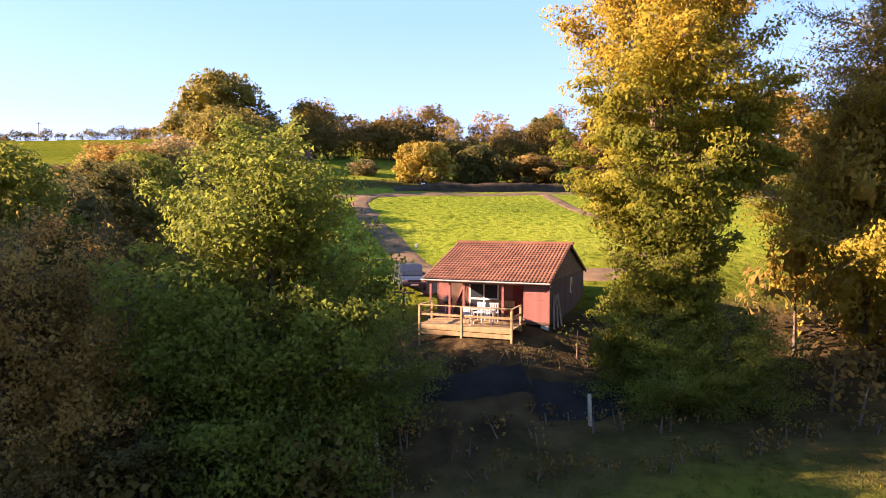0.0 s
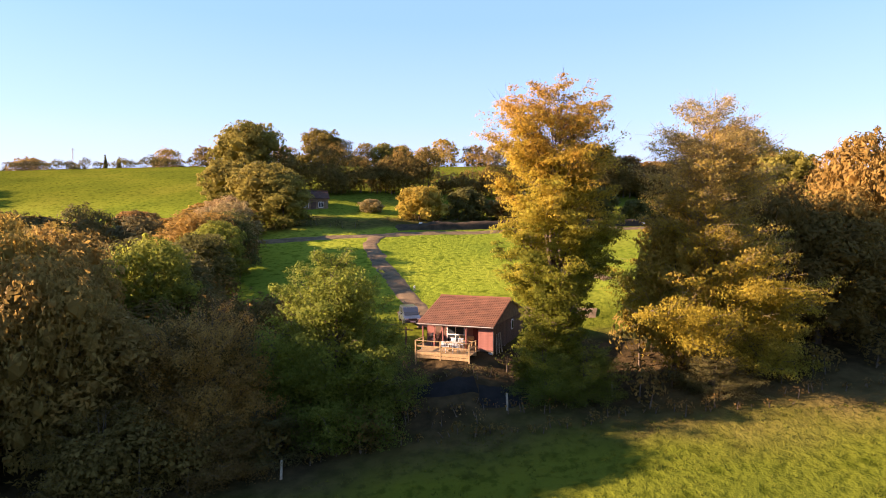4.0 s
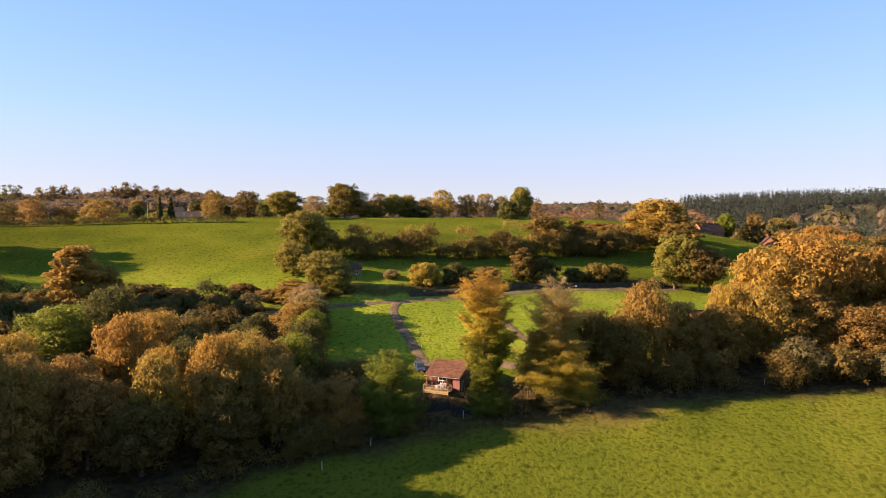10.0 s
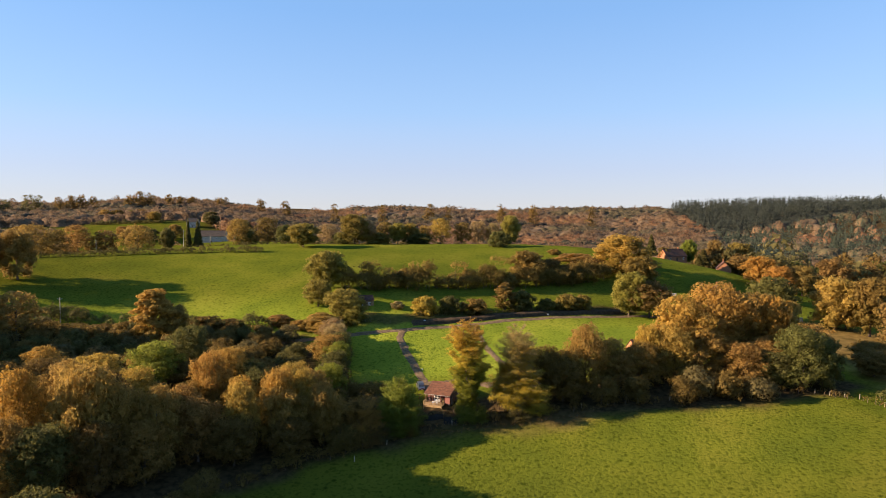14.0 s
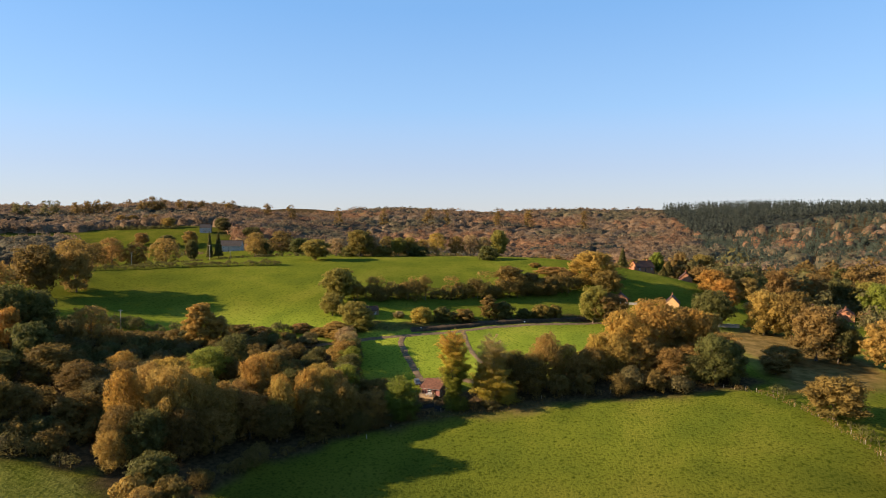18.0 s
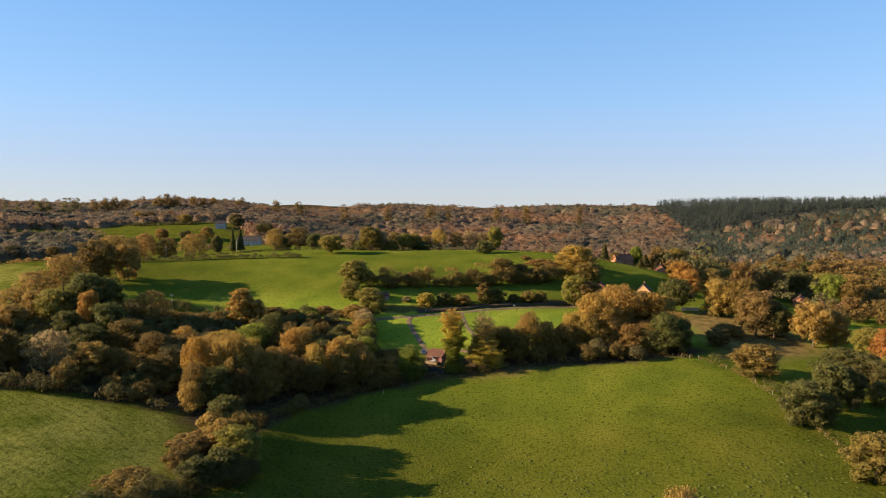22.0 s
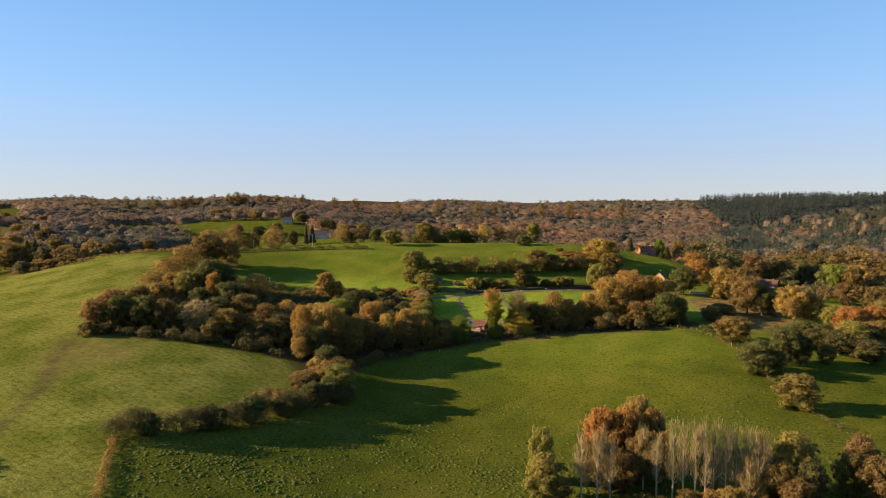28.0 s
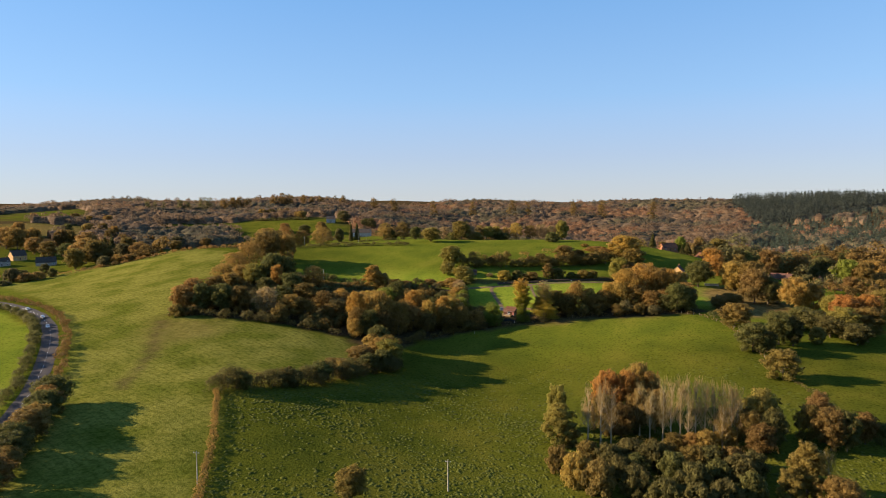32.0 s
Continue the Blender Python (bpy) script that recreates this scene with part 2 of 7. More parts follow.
def inside(x, y, poly):
    """Signed distance-like field: positive inside a polygon."""
    x, y = np.asarray(x, float), np.asarray(y, float)
    ins, best = np.zeros(x.shape, bool), np.full(x.shape, 1e9)
    for (x1, y1), (x2, y2) in zip(poly, poly[1:] + poly[:1]):
        with np.errstate(divide="ignore", invalid="ignore"):
            ins ^= ((y1 > y) != (y2 > y)) & (x < (x2 - x1) * (y - y1) / (y2 - y1) + x1)
        dx, dy = x2 - x1, y2 - y1
        k = np.clip(((x - x1) * dx + (y - y1) * dy) / (dx * dx + dy * dy), 0, 1)
        best = np.minimum(best, np.hypot(x - x1 - k * dx, y - y1 - k * dy))
    return np.where(ins, best, -best)


PALE_FIELD = [(-179, -52), (-148, -52), (-117, -53), (-86, -56), (-66, -80), (-52, -84), (-78, -127), (-103, -147), (-86, -184), (-60, -260), (-112, -260), (-132, -200), (-156, -159), (-206, -93), (-262, -30), (-330, 20), (-385, 60), (-370, 120), (-300, 160), (-235, 120), (-200, 60)]
WOOD = [(-182, -50), (-118, -50), (-84, -52), (-67, -71), (-61, -69), (-50, -38), (-30, -22), (-2, -9), (20, -8), (90, -4), (108, 6), (96, 26), (60, 22), (30, 9), (12, 6), (2, 6), (-8, 4), (-13, 6), (-36, 20), (-46, 52), (-100, 52), (-150, 48), (-195, 40)]
RUTS = [(-181, -62), (-176, -62), (-150, -112), (-138, -150), (-141, -151), (-154, -114)]
WORN = [(-184, -57), (-150, -56), (-138, -72), (-156, -100), (-176, -84)]
DRY = [(112, -2), (132, -4), (160, 14), (168, 60), (140, 84), (118, 70)]
PLOUGH = [(-540, 345), (-700, 335), (-720, 430), (-590, 440), (-545, 395)]
MEADOW = [(-130, -260), (-148, -205), (-166, -172), (-196, -128), (-240, -76), (-290, -38), (-420, 10), (-420, -260)]
LITTER = [(13, -5), (36, -3), (38, -8), (24, -11), (16, -14), (12.5, -12)]
# brown bank soil, with the trees' shade painted in as a darker strip
SHADED_SOIL = [(-12, -8), (-4, -5), (14, -4.5), (15, -8.5), (9, -11.5), (-2, -12.5), (-12, -13)]
BANK = [(-34, 58), (-12, 60), (20, 70), (75, 86), (75, 95), (20, 79), (-12, 69), (-36, 70)]


CLEARINGS = [[(-480, 590), (-400, 640), (-300, 625), (-255, 560), (-215, 440), (-300, 400), (-390, 470)], [(-900, 630), (-830, 710), (-700, 590), (-640, 480), (-700, 445), (-830, 500)], [(-700, 335), (-725, 430), (-590, 440), (-548, 395), (-545, 345)], [(-440, 320), (-380, 440), (-200, 400), (-150, 330), (-230, 210), (-420, 60), (-560, 120), (-560, 260)], [(-560, 540), (-480, 600), (-440, 560), (-500, 490)]]


def lines(lo, hi, step, grow, end):
    a = list(np.arange(lo, hi + 0.1, step))
    s = step
    while a[-1] < end:
        s *= grow
        a.append(a[-1] + s)
    s = step
    while a[0] > -end:
        s *= grow
        a.insert(0, a[0] - s)
    return np.array(a)


def grid_mesh(name, xs, ys):
    gx, gy = np.meshgrid(xs, ys)
    me = bpy.data.meshes.new(name)
    n, m = len(ys), len(xs)
    co = np.stack([gx.ravel(), gy.ravel(), terrain(gx, gy).ravel()], 1)
    i = (np.arange(n - 1)[:, None] * m + np.arange(m - 1)[None]).ravel()
    quads = np.stack([i, i + 1, i + m + 1, i + m], 1)
    fill(me, co, quads)
    return me, gx.ravel(), gy.ravel()


def fill(me, co, faces, smooth=True):
    """Fast mesh from arrays of places and equal-sided faces."""
    k = faces.shape[1]
    me.vertices.add(len(co)), me.loops.add(faces.size), me.polygons.add(len(faces))
    me.vertices.foreach_set("co", np.ascontiguousarray(co, np.float32).ravel())
    me.loops.foreach_set("vertex_index", np.ascontiguousarray(faces, np.int32).ravel())
    me.polygons.foreach_set("loop_start", np.arange(0, faces.size, k, dtype=np.int32))
    me.polygons.foreach_set("use_smooth", np.full(len(faces), smooth))
    me.update(calc_edges=True)


def grass_material():
    m = bpy.data.materials.new("meadow")
    m.use_nodes = True
    n, l = m.node_tree.nodes, m.node_tree.links
    bs = n["Principled BSDF"]
    bs.inputs["Roughness"].default_value, bs.inputs["Specular IOR Level"].default_value = 0.95, 0.0
    tc = n.new("ShaderNodeTexCoord")

    def noise_(scale, detail=4, stretch=None):
        t = n.new("ShaderNodeTexNoise")
        t.inputs["Scale"].default_value, t.inputs["Detail"].default_value = scale, detail
        if stretch:
            mp = n.new("ShaderNodeMapping")
            mp.inputs["Scale"].default_value, mp.inputs["Rotation"].default_value = stretch[0], (0, 0, stretch[1])
            l.new(tc.outputs["Object"], mp.inputs[0]), l.new(mp.outputs[0], t.inputs["Vector"])
        else:
            l.new(tc.outputs["Object"], t.inputs["Vector"])
        return t.outputs[0]

    def ramp_(fac, *stops):
        r = n.new("ShaderNodeValToRGB")
        e = r.color_ramp.elements
        e[0].position, e[0].color = stops[0][0], (*stops[0][1], 1)
        e[1].position, e[1].color = stops[-1][0], (*stops[-1][1], 1)
        for p, c in stops[1:-1]:
            e.new(p).color = (*c, 1)
        l.new(fac, r.inputs[0])
        return r.outputs[0]

    def mix_(fac, a, b, kind="MIX"):
        x = n.new("ShaderNodeMixRGB")
        x.blend_type = kind
        for s, v in zip(x.inputs, (fac, a, b)):
            if isinstance(v, (int, float)):
                s.default_value = v
            elif isinstance(v, tuple):
                s.default_value = v
            else:
                l.new(v, s)
        return x.outputs[0]

    tuft = noise_(1.35, 4)
    grass = ramp_(noise_(0.045, 5), (0.35, (0.049, 0.057, 0.008)), (0.5, (0.064, 0.069, 0.009)), (0.68, (0.084, 0.080, 0.012)))
    grass = mix_(0.8, grass, ramp_(tuft, (0.36, (0.5, 0.55, 0.5)), (0.48, (1, 1, 1)), (0.8, (1.1, 1.08, 1.0))), "MULTIPLY")
    vo = n.new("ShaderNodeTexVoronoi")
    vo.inputs["Scale"].default_value, vo.inputs["Randomness"].default_value = 0.42, 1.0
    l.new(tc.outputs["Object"], vo.inputs["Vector"])
    spots = ramp_(vo.outputs["Distance"], (0.12, (0.42, 0.5, 0.4)), (0.3, (1, 1, 1)))
    grass = mix_(0.68, grass, spots, "MULTIPLY")
    pale = ramp_(noise_(0.05, 5), (0.36, (0.09, 0.098, 0.015)), (0.6, (0.16, 0.148, 0.031)))
    pale = mix_(0.7, pale, ramp_(tuft, (0.38, (0.62, 0.66, 0.6)), (0.55, (1, 1, 1))), "MULTIPLY")
    wv, mp = n.new("ShaderNodeTexWave"), n.new("ShaderNodeMapping")
    mp.inputs["Rotation"].default_value = (0, 0, radians(-59))
    l.new(tc.outputs["Object"], mp.inputs[0]), l.new(mp.outputs[0], wv.inputs["Vector"])
    for key, v in (("Scale", 0.105), ("Distortion", 7.0), ("Detail", 2.0), ("Detail Scale", 0.4)):
        wv.inputs[key].default_value = v
    pale = mix_(0.34, pale, ramp_(wv.outputs["Fac"], (0.0, (0.5, 0.55, 0.45)), (0.22, (1, 1, 1))), "MULTIPLY")   # mower lines
    pale = mix_(0.7, pale, ramp_(noise_(0.55, 6), (0.36, (0.55, 0.6, 0.5)), (0.5, (1, 1, 1)), (0.7, (1.18, 1.14, 1.1))), "MULTIPLY")
    litter = ramp_(noise_(0.8, 5), (0.35, (0.032, 0.023, 0.012)), (0.65, (0.075, 0.05, 0.024)))
    dry = ramp_(noise_(0.3, 5), (0.35, (0.095, 0.066, 0.022)), (0.65, (0.18, 0.122, 0.044)))
    at = n.new("ShaderNodeVertexColor")
    at.layer_name = "cover"
    sep = n.new("ShaderNodeSeparateColor")
    l.new(at.outputs[0], sep.inputs[0])
    bright_grass = mix_(1.0, grass, (2.42, 2.78, 2.4, 1), "MULTIPLY")   # brighter, greener upper pastures; their sunlit look is put into the colour
    c = mix_(at.outputs[1], grass, bright_grass)
    c = mix_(sep.outputs[0], c, pale)
    c = mix_(sep.outputs[1], c, litter)
    c = mix_(sep.outputs[2], c, dry)
    l.new(c, bs.inputs["Base Color"])
    b = n.new("ShaderNodeBump")
    b.inputs["Strength"].default_value, b.inputs["Distance"].default_value = 0.75, 0.3
    l.new(tuft, b.inputs["Height"])
    b2 = n.new("ShaderNodeBump")
    b2.inputs["Strength"].default_value, b2.inputs["Distance"].default_value = 0.6, 0.1
    l.new(noise_(7, 2), b2.inputs["Height"]), l.new(b.outputs[0], b2.inputs["Normal"]), l.new(b2.outputs[0], bs.inputs["Normal"])
    return m


_me, _gx, _gy = grid_mesh("ground", lines(-330, 280, 2.2, 1.16, 4600), lines(-270, 260, 2.2, 1.16, 4600))
_cover = _me.color_attributes.new("cover", "FLOAT_COLOR", "POINT")
_wob = 1.5 * np.sin(_gx * 0.4) * np.cos(_gy * 0.37) + 1.0 * np.sin(_gx * 0.13 + _gy * 0.21)
_soft = lambda poly, w: np.clip(0.5 + (inside(_gx, _gy, poly) + _wob) / w, 0, 1)
_clear = np.maximum.reduce([_soft(p, 20) for p in CLEARINGS])
_farwood = (1 - _clear) * np.clip((np.hypot(_gx, _gy - 40) - 330) / 60, 0, 1) * np.clip((_gy - 150) / 80, 0, 1)
# alpha: brighter grass; on paddock, upper fields and meadow it stands for sun
_rgba = np.stack([_soft(PALE_FIELD, 3), np.maximum.reduce([_soft(WOOD, 4), _soft(BANK, 2) * 0.8, 0.85 * _soft(SHADED_SOIL, 3), 0.6 * _soft(RUTS, 4), _farwood]), np.maximum.reduce([_soft(DRY, 10), 0.4 * _soft(WORN, 14), 0.4 * _soft(LITTER, 3.5), 0.8 * _soft(PLOUGH, 6)]), np.maximum(np.clip((_gy - 8) / 15, 0, 1) * (1 - 0.68 * np.clip((_gy - 62) / 30, 0, 1)) * np.clip((_gx + 200) / 100, 0.2, 1), np.maximum(0.25 * np.clip((_gy + 62) / 38, 0, 1) * np.clip((_gx + 60) / 40, 0, 1), 0.6 * _soft(MEADOW, 4)))], 1)
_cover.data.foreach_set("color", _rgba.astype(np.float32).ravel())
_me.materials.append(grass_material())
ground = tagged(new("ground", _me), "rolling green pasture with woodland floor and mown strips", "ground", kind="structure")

# ---- plants ----
def mesh_object(name, co, faces, mat, parent=None, label="", smooth=True):
    me = bpy.data.meshes.new(name)
    fill(me, co, faces, smooth)
    me.materials.append(mat)
    ob = new(name, me)
    ob.parent = parent
    if label:
        tagged(ob, label)
    return ob


def leaf_tris(c, nrm, size, rng, long=1.9):
    """Pointed single-face leaf sprays for plants that are never seen close."""
    k = len(c)
    a = np.cross(nrm, rng.normal(size=(k, 3)))
    a /= np.linalg.norm(a, axis=1, keepdims=True) + 1e-9
    b = np.cross(nrm, a)
    s = (np.asarray(size) * rng.uniform(0.6, 1.4, k))[:, None]
    co = np.stack([c - a * s * long * 0.45 - b * s * 0.2, c + a * s * long * 0.5, c + b * s * 0.62 - a * s * 0.2], 1).reshape(-1, 3)
    return co, np.arange(3 * k).reshape(-1, 3)


def leaf_quads(c, nrm, size, rng, long=1.5):
    """Small folded leaf sprays: one bent diamond at each centre."""
    k = len(c)
    a = np.cross(nrm, rng.normal(size=(k, 3)))
    a /= np.linalg.norm(a, axis=1, keepdims=True) + 1e-9
    b = np.cross(nrm, a)
    s = (np.asarray(size) * rng.uniform(0.6, 1.4, k))[:, None]
    fold = nrm * s * rng.uniform(0.05, 0.35, k)[:, None]
    co = np.stack([c - a * s * long * 0.5, c - b * s * 0.5 + fold, c + a * s * long * 0.5, c + b * s * 0.5 + fold], 1).reshape(-1, 3)
    return co, np.arange(4 * k).reshape(-1, 4)


def unit(rng, k):
    v = rng.normal(size=(k, 3))
    return v / np.linalg.norm(v, axis=1, keepdims=True)


def lobed_crown(rng, lobes, rad, count, size, ragged=0.35, leaf=None):
    """Leaves on the outsides of many overlapping lobes, with strays and gaps."""
    lobes, rad = np.asarray(lobes), np.asarray(rad)
    pick = rng.choice(len(lobes), count * 2, p=rad ** 2 / (rad ** 2).sum())
    d = unit(rng, count * 2)
    d[:, 2] = np.abs(d[:, 2]) * np.where(rng.random(count * 2) < 0.75, 1, -1)
    dist = rad[pick] * (1 - ragged * rng.random(count * 2) ** 1.5 + 0.10 * rng.normal(size=count * 2))
    p = lobes[pick] + d * dist[:, None] * (1, 1, 0.85)
    deep = np.zeros(len(p))
    for c, r in zip(lobes, rad):
        deep = np.maximum(deep, 1 - np.linalg.norm((p - c) / r, axis=1))
    order = np.argsort(deep + 0.3 * rng.random(len(p)))[:count]
    p, d = p[order], d[order]
    m, k = max(20, count // 160), count // 7
    at, way = rng.integers(0, len(lobes), m), unit(rng, m) * (1, 1, 0.8) + (0, 0, 0.15)
    s = rng.integers(0, m, k)
    reach = rng.uniform(0.75, 1.55, k)
    p[:k] = lobes[at[s]] + way[s] * (rad[at[s]] * reach)[:, None] + rng.normal(size=(k, 3)) * (rad[at[s]] * (0.2 - 0.09 * reach))[:, None]
    p[:k, 2] -= 0.12 * rad[at[s]] * reach ** 2
    d[:k] = way[s]
    nrm = d + 0.28 * rng.normal(size=d.shape)
    nrm /= np.linalg.norm(nrm, axis=1, keepdims=True)
    return (leaf or leaf_quads)(p, nrm, size, rng)


def tube(path, radii, sides=6):
    path, co, faces = np.asarray(path, float), [], []
    for i, (p, r) in enumerate(zip(path, radii)):
        d = path[min(i + 1, len(path) - 1)] - path[max(i - 1, 0)]
        d /= np.linalg.norm(d) + 1e-9
        a = np.cross(d, (0.3, 0.9, 0.1))
        a /= np.linalg.norm(a) + 1e-9
        b = np.cross(d, a)
        for k in range(sides):
            t = 2 * math.pi * k / sides
            co.append(p + r * (a * math.cos(t) + b * math.sin(t)))
    for i in range(len(path) - 1):
        for k in range(sides):
            q = (k + 1) % sides
            faces.append((i * sides + k, i * sides + q, (i + 1) * sides + q, (i + 1) * sides + k))
    return np.array(co), np.array(faces)


def merge(pieces):
    co, fa, n = [], [], 0
    for c, f in pieces:
        co.append(c), fa.append(f + n)
        n += len(c)
    return np.concatenate(co), np.concatenate(fa)


def limbs(rng, H, targets, r0, lean=(0, 0), sides=6, top=0.75):
    trunk = [np.array((lean[0] * k * H + 0.15 * math.sin(3 * k), lean[1] * k * H, H * top * k)) for k in np.linspace(-0.03, 1, 7)]
    parts = [tube(trunk, [r0 * (1.35 if k == 0 else 1 - 0.8 * k / 6) for k in range(7)], sides + 2)]
    for t in targets:
        t = np.asarray(t)
        k = int(np.clip(round(t[2] / (H * top) * 6 * 0.62), 1, 5))
        a = trunk[k]
        mid = (a + t) / 2 + (0, 0, -0.04 * H) + 0.03 * H * rng.normal(size=3)
        parts.append(tube([a, (a * 0.6 + mid * 0.4) + (0, 0, 0.02 * H), mid, t], [r0 * 0.45 * (1 - 0.1 * k), r0 * 0.32, r0 * 0.2, r0 * 0.06], sides))
    return merge(parts)


_g = (1 + 5 ** 0.5) / 2
ICO = np.array([(-1, _g, 0), (1, _g, 0), (-1, -_g, 0), (1, -_g, 0), (0, -1, _g), (0, 1, _g), (0, -1, -_g), (0, 1, -_g), (_g, 0, -1), (_g, 0, 1), (-_g, 0, -1), (-_g, 0, 1)]) / 1.902
ICO_FACES = np.array([(i, j, k) for i in range(12) for j in range(i + 1, 12) for k in range(j + 1, 12) if max(np.linalg.norm(ICO[i] - ICO[j]), np.linalg.norm(ICO[j] - ICO[k]), np.linalg.norm(ICO[i] - ICO[k])) < 1.1])


def round_tree(name, seed, H, R, leaves, size, base=0.16, lobes=26, peak=1.0, stem=BARK, twigs=0, leaf=None, core=0.58):
    """Broadleaf: tapered trunk, limbs to each lobe, crown of leaf sprays. Height H, half-width R."""
    rng = np.random.default_rng(seed)
    root = new(name)
    c, r = [], []
    zc, hz = H * (base + (1 - base) / 2), H * (1 - base) / 2
    g = 2.39996
    for i in range(lobes):
        u = 1 - 2 * (i + 0.5) / lobes
        w = (math.sqrt(1 - u ** 2) if u > 0 else math.sqrt(1 - abs(u) ** 4)) * (1 - 0.18 * max(u, 0) * peak)
        k = rng.uniform(0.55, 0.86)
        rr = R * rng.uniform(0.25, 0.4)
        c.append((w * math.cos(g * i) * R * k * rng.uniform(0.8, 1.12), w * math.sin(g * i) * R * k * rng.uniform(0.8, 1.12), min(zc + u * hz * (rng.uniform(0.78, 1.0) if u < 0 else rng.uniform(0.72, 0.9)), H - rr * 0.85)))
        r.append(rr)
    c += [(0, 0, zc), (0.1 * R, 0, zc + hz * 0.5)]
    r += [R * 0.5, R * 0.45]
    co, fa = limbs(rng, H, c[:lobes:2], 0.018 * H + 0.05)
    if twigs:
        ends = np.array(c)[rng.integers(0, len(c), twigs)]
        tip = ends + unit(rng, twigs) * R * 0.26 + (0, 0, 0.012 * H)
        co, fa = merge([(co, fa)] + [tube([e, (e + t) / 2 + 0.1 * R * rng.normal(size=3) * 0.3, t], [0.035, 0.02, 0.008], 3) for e, t in zip(ends, tip)])
    mesh_object("trunk", co, fa, stem, root)
    for (x, y, z), q in list(zip(c, r)):
        for d in unit(rng, 4):
            c.append((x + d[0] * q * 0.85, y + d[1] * q * 0.85, min(max(z + d[2] * q * 0.75, 0.05 * H), H - q * 0.4)))
            r.append(q * rng.uniform(0.35, 0.6))
    co, fa = lobed_crown(rng, c, r, leaves, size, 0.5, leaf)
    if core:   # solid lumps added for the crown's dense inside, to stop light passing through
        co, fa = merge([(co, fa)] + [(p + q * core * ICO * rng.uniform(0.75, 1.15, (12, 1)), ICO_FACES) for p, q in zip(np.array(c[:lobes + 2]), r)])
    mesh_object("crown", co, fa, LEAF["green"], root, smooth=False)
    return root


def branched_tree(name, seed, H, shape, boughs, sprays, leaves, size, rise=0.45, flat=0.35, spread=0.42, cover=((0, 1), (1, 1)), low=0.04, stems=1, r0=None, twigs=0, stem=BARK):
    """Broadleaf grown branch by branch: trunk, boughs out to a given outline, side sprays, leaves lying along the sprays.
    shape: half-width at fractions of the height; cover: share of leaves kept at those fractions; flat: how flat the sprays lie."""
    rng = np.random.default_rng(seed)
    root = new(name)
    r0 = r0 or 0.014 * H + 0.06
    wood, boles, tracks = [], [], []
    for q in range(stems):   # one bole, or a few that part low down
        a, out = 2.1 * q + 0.5, 0.0 if stems == 1 else 0.05 * H
        line = [np.array((out * max(k, 0) ** 1.5 * math.cos(a) + 0.012 * H * math.sin(5 * k + q), out * max(k, 0) ** 1.5 * math.sin(a) + 0.01 * H * math.cos(4 * k + seed), H * 0.96 * k)) for k in np.linspace(-0.02, 1, 10)]
        boles.append(tube(line, [r0 * (1.4 if k == 0 else max(0.05, 1 - 0.98 * k / 9)) for k in range(10)], 8))
        tracks.append(line)
    lay, span, side_r = [], [], []
    for i in range(boughs):
        f = float(np.clip(low + (1.0 - low) * ((i + 0.5) / boughs) ** 0.9 + 0.035 * rng.normal(), low, 1.0))
        w = float(np.interp(f, *shape)) * rng.uniform(0.72, 1.1)
        a = 2.39996 * i + rng.normal() * 0.5
        line = tracks[i % stems]
        tip = np.array((w * math.cos(a), w * math.sin(a), H * f)) + 0.35 * line[min(9, int(f * 9))] * (1, 1, 0)
        z = max(0.02 * H, tip[2] - rise * w - 0.02 * H)
        k = z / (H * 0.96) * 9
        k0 = int(np.clip(k, 0, 8))
        foot = line[k0] + (line[k0 + 1] - line[k0]) * min(1.0, k - k0)
        way = tip - foot
        bow = np.array((0, 0, 0.10 * w)) + 0.05 * w * rng.normal(size=3)
        pts = [foot, foot + 0.35 * way + bow, foot + 0.7 * way + bow * 0.9, tip]
        b0 = r0 * 0.32 * (1.1 - 0.75 * f)
        wood.append(tube(pts, [b0, b0 * 0.65, b0 * 0.4, b0 * 0.12], 5))
        flatway = way / (np.linalg.norm(way) + 1e-9)
        for j in range(sprays):
            u = 0.2 + 0.8 * (j + rng.random()) / sprays
            s = 3 * min(u, 0.999)
            at = pts[int(s)] + (pts[int(s) + 1] - pts[int(s)]) * (s - int(s))
            turn = (1 if j % 2 else -1) * rng.uniform(0.5, 1.15) * (1 if u < 0.9 else 0.4)
            c, d = math.cos(turn), math.sin(turn)
            v = np.array((flatway[0] * c - flatway[1] * d, flatway[0] * d + flatway[1] * c, flatway[2] * 0.6 + rng.normal() * (0.15 + 0.3 * flat)))
            length = (0.55 * spread * w + 0.35) * (1.25 - 0.6 * u) * rng.uniform(0.7, 1.25)
            end = at + v * length + (0, 0, -0.06 * length)
            wood.append(tube([at, at + (end - at) * 0.5 + (0, 0, 0.05 * length), end], [b0 * 0.28 + 0.008, b0 * 0.18 + 0.006, 0.006], 3))
            keep = float(np.interp(f, [p for p, _ in cover], [p for _, p in cover])) * rng.uniform(0.45, 1.3)
            lay.append((at, end)), span.append(length * keep), side_r.append(length)
    lay, span, side_r = np.array(lay), np.array(span), np.array(side_r)
    if twigs:   # fine bare twigs, each a thin tapering strip
        k = rng.choice(len(lay), twigs)
        u = rng.uniform(0.2, 1.0, (twigs, 1))
        at = lay[k, 0] * (1 - u) + lay[k, 1] * u
        v = (lay[k, 1] - lay[k, 0]) * rng.uniform(0.3, 0.8, (twigs, 1)) + rng.normal(size=(twigs, 3)) * (0.3 * side_r[k])[:, None] + (0, 0, 0.25)
        n = np.cross(v, rng.normal(size=(twigs, 3)))
